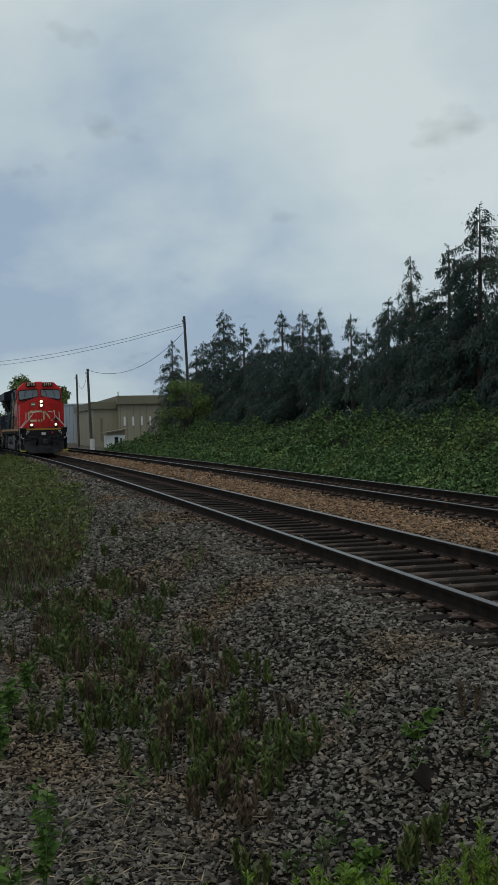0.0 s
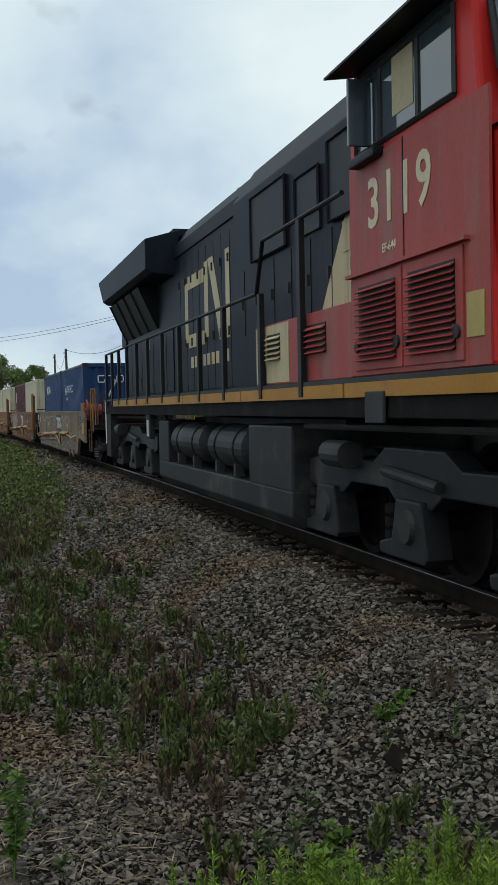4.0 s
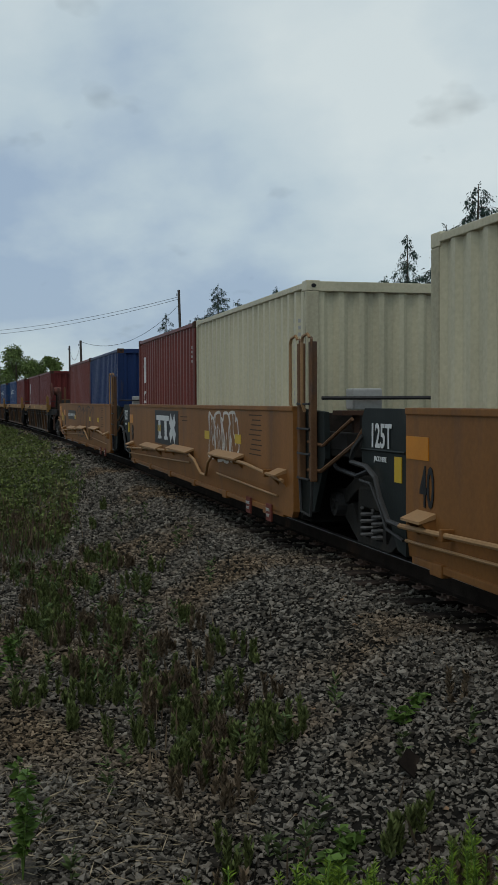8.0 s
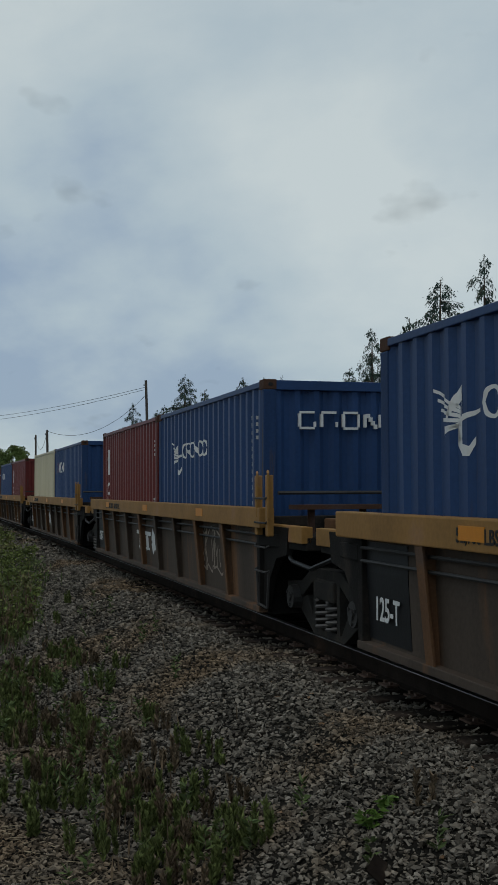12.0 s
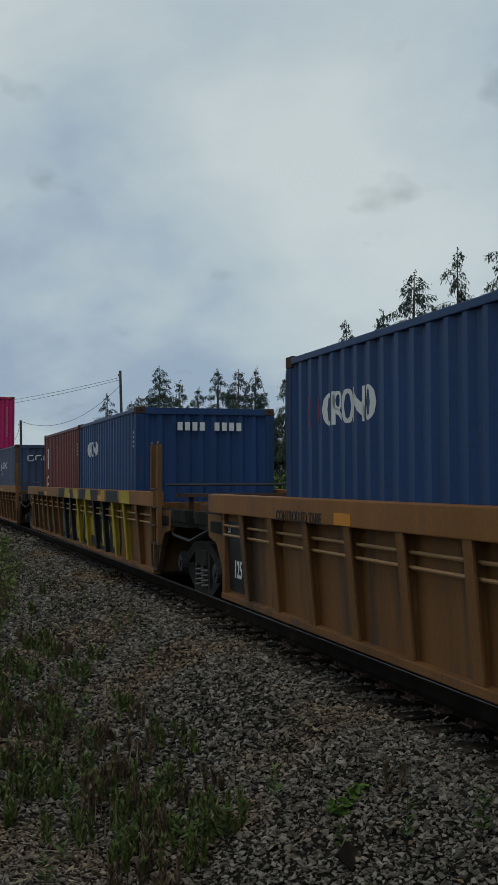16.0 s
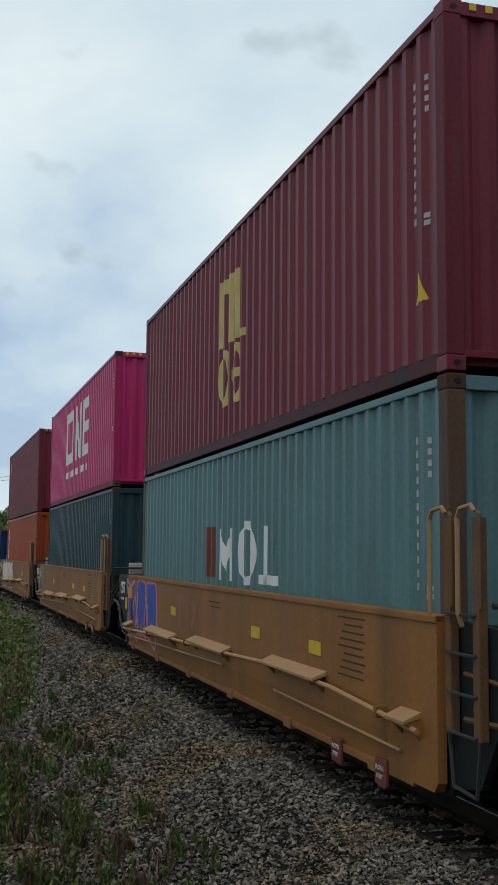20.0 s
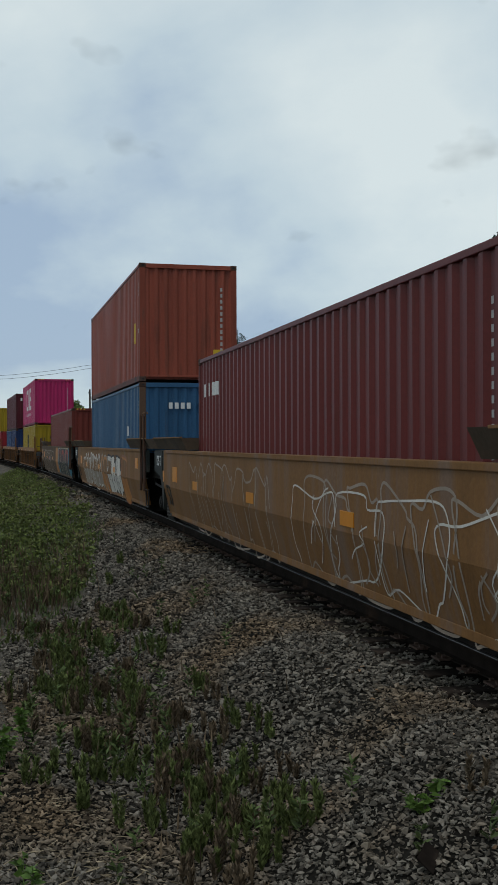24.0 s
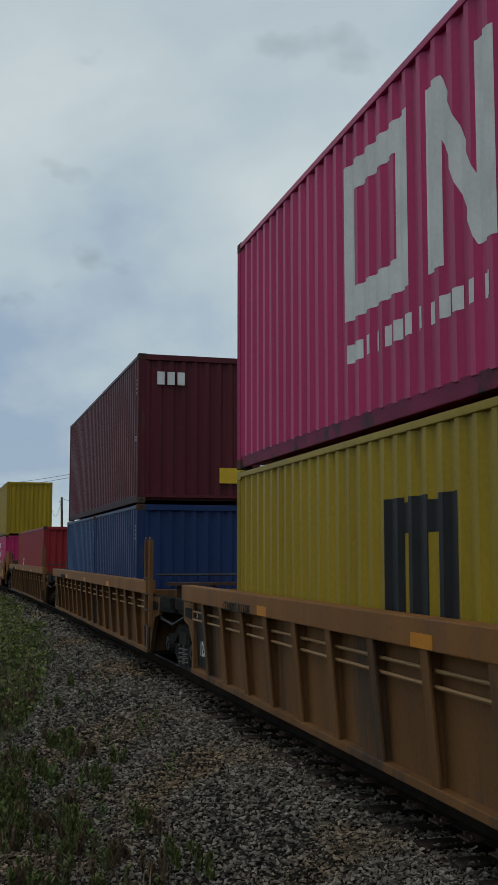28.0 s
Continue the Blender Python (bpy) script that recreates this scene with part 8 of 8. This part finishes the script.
def make_brambles():
    """The bramble bank beyond the far track: a low mound under a coat of leaves."""
    rng = np.random.default_rng(31)
    bank = empty("bramble_bank", "dense green bramble thicket along the far track", "bramble thicket", kind="stuff")

    def top(u, y):
        f = min(1.0, max(0.0, (u - 7.2) / 9.0))
        rise = 0.55 * f ** 0.5 + 0.45 * f * f * (3 - 2 * f)
        lump = 0.5 * noise.noise((u * 0.45, y * 0.22, 2.0)) + 0.65 * noise.noise((u * 0.9, y * 0.55, 9.0)) + 0.40 * noise.noise((u * 2.0, y * 1.5, 4.0))
        return -0.55 + rise * (2.0 + lump * 2.0 + (0.5 if y > 60 else 0.0) * math.sin(y * 0.16))

    # a closed inner mound, painted as dark as the shade between the leaves
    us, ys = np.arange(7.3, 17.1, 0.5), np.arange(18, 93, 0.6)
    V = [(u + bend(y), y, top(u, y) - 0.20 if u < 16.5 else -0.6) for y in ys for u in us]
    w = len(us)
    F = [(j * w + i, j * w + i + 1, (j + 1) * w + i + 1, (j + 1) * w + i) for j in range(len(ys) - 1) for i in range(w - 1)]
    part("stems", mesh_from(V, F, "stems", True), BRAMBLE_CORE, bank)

    def coat(n, y0, y1, length, u1=16.4):
        u, y = 7.15 + (u1 - 7.15) * rng.random(n) ** 1.15, rng.uniform(y0, y1, n)
        keep = np.array([rng.random() < (1.0 if noise.noise((a * 1.5, b * 1.0, 21.0)) + 0.6 * noise.noise((a * 4.0, b * 3.0, 5.0)) > -0.12 else 0.22) for a, b in zip(u, y)])
        u, y = u[keep], y[keep]
        n = len(u)
        z = np.array([top(a, b) + 0.22 * noise.noise((a * 1.5, b * 1.0, 21.0)) for a, b in zip(u, y)]) + rng.normal(0.03, 0.13, n)
        p = np.stack([u - CURVE * y * y / 2, y, z], 1)
        d = np.stack([rng.normal(-0.5, 0.8, n), rng.normal(-0.2, 0.8, n), rng.normal(0.25, 0.6, n)], 1)
        return leaves(p, d, length, length * 0.75, rng, 0.3)
    part("leaves", joined([coat(105000, 18, 45, 0.115), coat(80000, 45, 80, 0.15), coat(10000, 80, 93, 0.19)]), BRAMBLE, bank)
    # arching canes that stand out of the thicket
    bm = bmesh.new()
    for i in range(120):
        y, u = rng.uniform(20, 95), rng.uniform(7.3, 10)
        x, z, a = u + bend(y), top(u, y), rng.uniform(0, 6.28)
        r = rng.uniform(0.3, 0.7)
        pipe([(x, y, z - 0.1), (x + 0.3 * r * math.cos(a), y + 0.3 * r * math.sin(a), z + 0.35 * r), (x + r * math.cos(a), y + r * math.sin(a), z + 0.3 * r)], 0.008, 3, bm)
    part("canes", bm, BRAMBLE, bank)


def make_weeds():
    """Weeds on the bank on the near side of the line."""
    rng = np.random.default_rng(41)
    local = random.Random(42)

    def ground_pts(n, u0, u1, y0, y1, keep):
        out = []
        while len(out) < n:
            u, y = local.uniform(u0, u1), local.uniform(y0, y1)
            if keep(u, y) > local.random():
                x = u + bend(y)
                out.append((x, y, ground_z(x, y)))
        return np.array(out)

    def patch(u, y):
        """Tufts stand thick in a band along the foot of the stones, and singly around it."""
        c = noise.noise((u * 1.1, y * 0.6, 7.0)) + 0.6 * noise.noise((u * 3.0, y * 2.0, 1.0))
        band = math.exp(-((u + 3.65) / 0.62) ** 2) if 7.3 < y < 15.6 else 0.55 * math.exp(-((u + 3.15) / 0.45) ** 2) if y <= 7.3 else 0.12 * (u < -3.0)
        if y > 16.5 and u < stone_edge(y):
            band = 0.8
        return min(1.0, max(0.012, band * (0.55 + c * 1.5)))

    # dry upright stalks
    p = ground_pts(1100, -5.8, -2.0, 4.2, 24, patch)
    n = len(p)
    ax = np.stack([rng.normal(0, 0.16, n), rng.normal(0, 0.16, n), np.ones(n)], 1)
    v = leaves(p - (0, 0, 0.02), ax, 0.20, 0.016, rng, 0.0)
    ob = part("dry_stalks", joined([v]), STALK)
    tagged(ob, "dry brown upright weed stalks on the bank", "weeds", kind="stuff")
    # horsetail shoots: short upright brushes of fine needles, green ones and dried ones
    for name, count, mat, label in (("horsetail_shoots", 900, SHOOT, "short dark green horsetail shoots among the stones"),
                                    ("dried_horsetail_shoots", 480, STALK, "short dried brown horsetail shoots among the stones")):
        chunks = []
        feet = ground_pts(count // 5, -5.4, -1.9, 3.6, 22, patch)
        for t in [f + (local.gauss(0, 0.06), local.gauss(0, 0.09), 0.0) for f in feet for _ in range(local.randint(2, 8))]:
            h = local.uniform(0.08, 0.25)
            k = int(40 + h * 240)
            zz = rng.uniform(0.1, 1, k)
            a = rng.uniform(0, 6.28, k)
            lean = rng.normal(0, 0.09, 2)
            pp = t + np.stack([lean[0] * zz * h, lean[1] * zz * h, zz * h], 1)
            d = np.stack([np.cos(a), np.sin(a), rng.uniform(1.2, 2.6, k)], 1)
            chunks.append(leaves(pp, d, 0.052, 0.016, rng, 0.0))
        ob = part(name, joined(chunks), mat)
        tagged(ob, label, "weeds", kind="stuff")
    # short green grass at the edge of the stones
    p = ground_pts(6000, -7.0, -2.0, 15.0, 34, lambda u, y: 0.9 if u < stone_edge(y) + 0.15 else 0.02)
    n = len(p)
    v = leaves(p - (0, 0, 0.01), np.stack([rng.normal(0, 0.35, n), rng.normal(0, 0.35, n), np.ones(n)], 1), 0.22, 0.024, rng, 0.1)
    ob = part("short_grass", joined([v]), WEED)
    tagged(ob, "short green grass at the edge of the ballast", "grass", kind="stuff")
    # single leafy weeds: stem with whorls of leaves
    chunks = []
    for t in ground_pts(170, -5.4, -1.9, 4.0, 20, lambda u, y: 0.05 + patch(u, y)):
        h = local.uniform(0.10, 0.32)
        k = int(h * 130)
        zz = rng.uniform(0.1, 1, k) * h
        a = rng.uniform(0, 6.28, k)
        pp = t + np.stack([0 * zz, 0 * zz, zz], 1)
        d = np.stack([np.cos(a), np.sin(a), rng.uniform(0.3, 1.2, k)], 1)
        chunks.append(leaves(pp, d, 0.075, 0.02, rng, 0.1))
    ob = part("leafy_weeds", joined(chunks), WEED)
    tagged(ob, "leafy green weeds growing out of the ballast", "weeds", kind="stuff")
    # straw litter on the clay
    p = ground_pts(3600, -5.7, -3.0, 4.0, 10, lambda u, y: 0.9 if u < -3.7 and y < 7 else 0.15)
    n = len(p)
    v = leaves(p + (0, 0, 0.012), np.stack([rng.normal(0, 1, n), rng.normal(0, 1, n), rng.normal(0.05, 0.12, n)], 1), 0.16, 0.008, rng, 0.0)
    ob = part("straw_litter", joined([v]), STRAW)
    tagged(ob, "pale dry straw lying on the clay", "straw", kind="stuff")
    # the low green cover farther along the bank
    def cover(u, y):
        c = noise.noise((u * 0.5, y * 0.2, 17.0))
        return (0.9 if y > 18 else 0.0) if u < stone_edge(y) - 0.1 - 0.4 * c else 0.05 if u < stone_edge(y) + 0.2 and y > 18 else 0.0
    p = ground_pts(60000, -9, -1.4, 16, 80, cover)
    n = len(p)
    p[:, 2] += rng.uniform(0.0, 0.2, n)
    d = np.stack([rng.normal(0, 0.8, n), rng.normal(-0.3, 0.8, n), rng.normal(0.4, 0.5, n)], 1)
    ob = part("ground_cover", joined([leaves(p, d, 0.115, 0.062, rng, 0.25)]), COVER)
    tagged(ob, "low green leafy ground cover beside the line", "ground cover", kind="stuff")
    p = ground_pts(2200, -7.5, -2.4, 15, 27, lambda u, y: (0.8 if u < stone_edge(y) - 0.1 else 0.0) * (1.0 if y < 22 else 0.3))
    n = len(p)
    v = leaves(p, np.stack([rng.normal(0, 0.2, n), rng.normal(0, 0.2, n), np.ones(n)], 1), 0.36, 0.022, rng, 0.05)
    ob = part("tall_dry_grass", joined([v]), material("brown_dry_grass", (0.085, 0.06, 0.038), 0.85, 0, 0.3, 2, 30, 0.0, per_piece=0.5))
    tagged(ob, "tall dry brown grass at the foot of the bank", "grass", kind="stuff")


def feathery_plant(x, y, z, height, stems, spread, seed):
    """A clump of fresh stems with whorls of fine needles."""
    rng = np.random.default_rng(seed)
    plant = empty("horsetail_clump", "fresh bright green feathery weeds close to the path", "weeds", "green weeds at the path")
    chunks, bm = [], bmesh.new()
    for i in range(stems):
        bx, by = rng.normal(0, spread, 2)
        h = height * rng.uniform(0.88, 1.04)
        lean = rng.normal(0, 0.06, 2)
        add_cyl(bm, (bx, by, 0), (bx + lean[0] * h, by + lean[1] * h, h), 0.004, 0.0015, 4, False)
        k = 290
        t = rng.uniform(0.58, 1.0, k)
        a = rng.uniform(0, 6.28, k)
        p = np.stack([bx + lean[0] * h * t, by + lean[1] * h * t, h * t], 1)
        d = np.stack([np.cos(a), np.sin(a), rng.uniform(0.5, 1.0, k)], 1)
        chunks.append(leaves(p, d, 0.019, 0.0038, rng, 0.0))
    st = part("stems", bm, FRESH, plant)
    st["kind"] = "stuff"
    st.name = "stem"
    part("needles", joined(chunks), FRESH_TIP, plant)
    plant.matrix_basis = pose(x, y, z)
    return plant


def broad_weed(x, y, z, height, n, seed, leaf=0.10):
    rng = np.random.default_rng(seed)
    plant = empty("leafy_weed", "bright green broad-leaved weed on the clay bank", "weeds", "green weeds at the path")
    bm = bmesh.new()
    chunks = []
    for i in range(n):
        a, r = rng.uniform(0, 6.28), rng.uniform(0.02, 0.10)
        h = height * rng.uniform(0.6, 1.0)
        add_cyl(bm, (0, 0, 0), (r * math.cos(a), r * math.sin(a), h), 0.004, 0.002, 4, False)
        k = int(16 * h / 0.3) + 6
        t = rng.uniform(0.3, 1.0, k)
        b = rng.uniform(0, 6.28, k)
        p = np.stack([r * math.cos(a) * t, r * math.sin(a) * t, h * t], 1)
        chunks.append(leaves(p, np.stack([np.cos(b), np.sin(b), rng.uniform(0.1, 0.8, k)], 1), leaf, leaf * 0.55, rng, 0.25))
    part("stems", bm, FRESH, plant)["kind"] = "stuff"
    part("leaves", joined(chunks), FRESH, plant)
    plant.matrix_basis = pose(x, y, z)


def make_foreground():
    i = 0
    local = random.Random(77)
    for k in range(11):
        x, y = -4.72 + 0.125 * k, 2.24 - 0.024 * k + local.uniform(-0.05, 0.05)
        top_z = 0.30 + 0.017 * k + local.uniform(-0.02, 0.02)
        base = ground_z(x, y) - 0.02
        feathery_plant(x, y, base, top_z - base, 84 if k > 2 else 26, 0.085, 60 + k)
        if k > 2:
            feathery_plant(x + 0.06, y + 0.20, base, top_z - 0.07 - base, 52, 0.08, 160 + k)
        i += 1
    for x, y, h, n in ((-4.56, 5.3, 0.62, 5), (-4.72, 5.0, 0.30, 5), (-4.60, 4.3, 0.35, 6), (-4.45, 4.2, 0.28, 5), (-4.74, 7.6, 0.45, 5), (-4.68, 8.6, 0.40, 5), (-4.5, 9.4, 0.35, 4), (-2.95, 5.1, 0.12, 7), (-3.20, 4.75, 0.18, 7), (-3.1, 4.9, 0.20, 6), (-2.3, 6.0, 0.12, 5), (-2.16, 6.1, 0.10, 4)):
        broad_weed(x, y, ground_z(x, y) - 0.01, h, n, 80 + i, 0.07)
        i += 1
    # a bent rusty scrap of plate on the stones
    sc = part("scrap_plate", prism([(-0.09, -0.04), (0.07, -0.05), (0.10, 0.03), (-0.03, 0.06)], "z", 0, 0.014, 0.003), TIE)
    tagged(sc, "bent rust-brown scrap plate lying on the ballast", "scrap metal")
    sc.matrix_basis = pose(-2.48, 5.45, ground_z(-2.48, 5.45) + 0.06, 22, -28, 60)


# ---------------- poles, wires, buildings ----------------
POLE = material("weathered_pole_wood", (0.075, 0.065, 0.058), 0.9, 0, 0.3, 2, 30, 0.5)
WIRE = material("dark_cable", (0.03, 0.03, 0.032), 0.6, 0, 0.1)
WALL_TAN = material("olive_beige_cladding", (0.26, 0.235, 0.165), 0.7, 0, 0.12, 0.4, 20, 0.05, (0.22, 0.20, 0.15), 0.6, 0.5, streak=True)
FASCIA = material("olive_brown_fascia", (0.17, 0.155, 0.105), 0.7, 0, 0.12, 0.4, 20, 0.05)
WALL_GREY = material("pale_blue_grey_cladding", (0.34, 0.38, 0.42), 0.6, 0, 0.1, 0.4, 20, 0.05, streak=True)
SHED_WHITE = material("white_shed_paint", (0.62, 0.63, 0.62), 0.6, 0, 0.12, 1, 20, 0.05)


def wire(a, b, sag, r=0.018):
    a, b = Vector(a), Vector(b)
    pts = [a.lerp(b, t) - Vector((0, 0, 4 * sag * t * (1 - t))) for t in np.linspace(0, 1, 15)]
    return pipe(pts, r, 5)


def make_poles():
    def pole(x, y, h, label, lean=(0, 0), bar=True):
        p = empty("utility_pole", label, "utility pole", "poles beside the line")
        part("post", cyl((0, 0, -0.4), (lean[0], lean[1], h), 0.15, 0.11, 10), POLE, p)
        if bar:
            part("insulator", cyl((lean[0] - 0.16, lean[1], h - 0.5), (lean[0] - 0.16, lean[1], h - 0.3), 0.05, 0.03, 8), GREY_STEEL, p)
        p.matrix_basis = pose(x, y, -0.6)
        return p
    pole(12.25, 92, 11.9, "dark wooden utility pole with cables", (-0.45, 0))
    pole(4.55, 103, 8.0, "dark wooden utility pole with a pale foot", (-0.25, 0))
    g = part("pole_guard", cyl((0, 0, 0), (0.02, 0, 1.55), 0.24, 0.22, 12), SHED_WHITE)
    tagged(g, "white sleeve round the foot of a pole", "pole guard")
    g.matrix_basis = pose(4.55, 102.7, -0.85)
    pole(5.6, 132, 9.0, "dark wooden utility pole far along the line", (-0.1, 0))
    pole(-16.0, 150, 11.5, "dark wooden utility pole across the line", (0, 0))
    lines = (((11.8, 92, 10.7), (-16, 150, 10.9), 1.3), ((11.8, 92, 10.5), (-16, 150, 10.5), 1.4), ((11.8, 92, 10.0), (4.3, 103, 7.3), 1.6), ((4.3, 103, 7.2), (5.5, 132, 8.2), 1.6))
    for a, b, s in lines:
        w = part("overhead_cable", wire(a, b, s), WIRE)
        tagged(w, "thin dark sagging overhead cable", "cable", "cables between the poles")


def make_buildings():
    b = empty("warehouse", "olive-beige warehouse with a dark fascia beyond the track", "warehouse")
    part("wall", box(10.3, 30, 130, 160, -1.2, 5.0), WALL_TAN, b)
    part("wall", box(7.35, 10.3, 131.5, 160, -1.2, 4.55), WALL_TAN, b)
    part("fascia", box(10.1, 30.2, 129.6, 160.2, 4.6, 5.6, 0.03), FASCIA, b)
    part("fascia", box(7.15, 10.2, 131.2, 160.2, 4.1, 5.0, 0.03), FASCIA, b)
    part("roof", box(10.2, 30.1, 129.7, 160.1, 5.58, 5.66), FASCIA, b)
    for i in range(4):
        x = 10.9 + i * 1.05
        w = part("window", box(x, x + 0.22, 129.93, 130.05, 2.0, 3.1), SHED_WHITE, b, "narrow pale window")
        part("frame", box(x - 0.05, x + 0.27, 129.95, 130.04, 1.92, 2.0), FASCIA, w)
    for i in range(24):
        x = 10.5 + i * 0.8
        part("cladding_seam", box(x, x + 0.05, 129.97, 130.01, -1.2, 4.6), FASCIA, b)
    part("door", box(8.2, 8.5, 131.43, 131.55, 0.2, 3.0), FASCIA, b)
    part("roof_vent", cyl((10.4, 131, 5.5), (10.4, 131, 6.2), 0.06, seg=8), FASCIA, b)
    g = empty("warehouse", "pale blue-grey metal warehouse behind the poles", "warehouse")
    part("wall", box(6.6, 11.5, 172, 200, -1.2, 5.6), WALL_GREY, g)
    part("roof", box(6.5, 11.6, 171.9, 200.1, 5.6, 5.85), WALL_GREY, g)
    for i in range(9):
        part("cladding_seam", box(6.8 + i * 0.55, 6.84 + i * 0.55, 171.95, 172.02, -1.2, 5.6), FASCIA, g)
    s = empty("shed", "small white shed with a lean-to roof before the warehouse", "shed")
    part("wall", box(7.45, 9.55, 117.5, 120, -1.1, 0.9), SHED_WHITE, s)
    part("roof", prism([(7.2, 1.15), (9.8, 1.55), (9.8, 1.65), (7.2, 1.25)], "y", 117.2, 120.3), FASCIA, s)
    part("gable", prism([(7.45, 0.9), (9.55, 0.9), (9.55, 1.5), (7.45, 1.18)], "y", 117.5, 117.6), WALL_TAN, s)
    part("doorway", box(8.35, 8.75, 117.46, 117.52, -1.0, 0.75), BLACK, s)
    part("window", box(8.95, 9.2, 117.46, 117.52, 0.1, 0.6), WINDOW, s)


make_buildings()
make_poles()
make_trees()
make_brambles()
make_weeds()
make_foreground()



# ---------------- motion ----------------
# seconds and the place along the line of the first container's front end
RUN = ((0.0, 95.95), (0.5, 87.85), (1.0, 79.7), (1.5, 71.75), (2.0, 63.6), (2.5, 55.4), (3.0, 47.2), (3.5, 39.05), (4.0, 30.9), (4.5, 22.69), (5.5, 6.1), (6.5, -10.44), (7.0, -18.67), (8.0, -35.08), (9.0, -51.56),
       (10.0, -68.08), (11.0, -84.59), (12.0, -101.08), (13.25, -121.7), (14.5, -142.41), (15.0, -150.75), (16.0, -167.46), (17.0, -184.28), (18.0, -201.0), (19.0, -217.9),
       (20.0, -234.7), (21.0, -251.8), (22.0, -268.8), (22.5, -277.29), (23.5, -294.15), (24.5, -311.05), (25.0, -319.6), (26.0, -336.69), (27.0, -353.75), (28.0, -371.1))


def along(t):
    return float(np.interp(t, [r[0] for r in RUN], [r[1] for r in RUN]))


def motions():
    for thing, q, z in MOVING:
        walk(thing, [(t, on_line(s + q) @ pose(0, 0, z)) for t, s in RUN])
    step = 1.0 / FPS
    times = [i * step for i in range(int(28 * FPS) + 1)]
    run = [(along(0) - along(t)) for t in times]
    for ws, y, h, r in WHEELS:
        walk(ws, [(t, Matrix.Translation((0, y, h)) @ Matrix.Rotation(d / r, 4, "X")) for t, d in zip(times, run)])


motions()
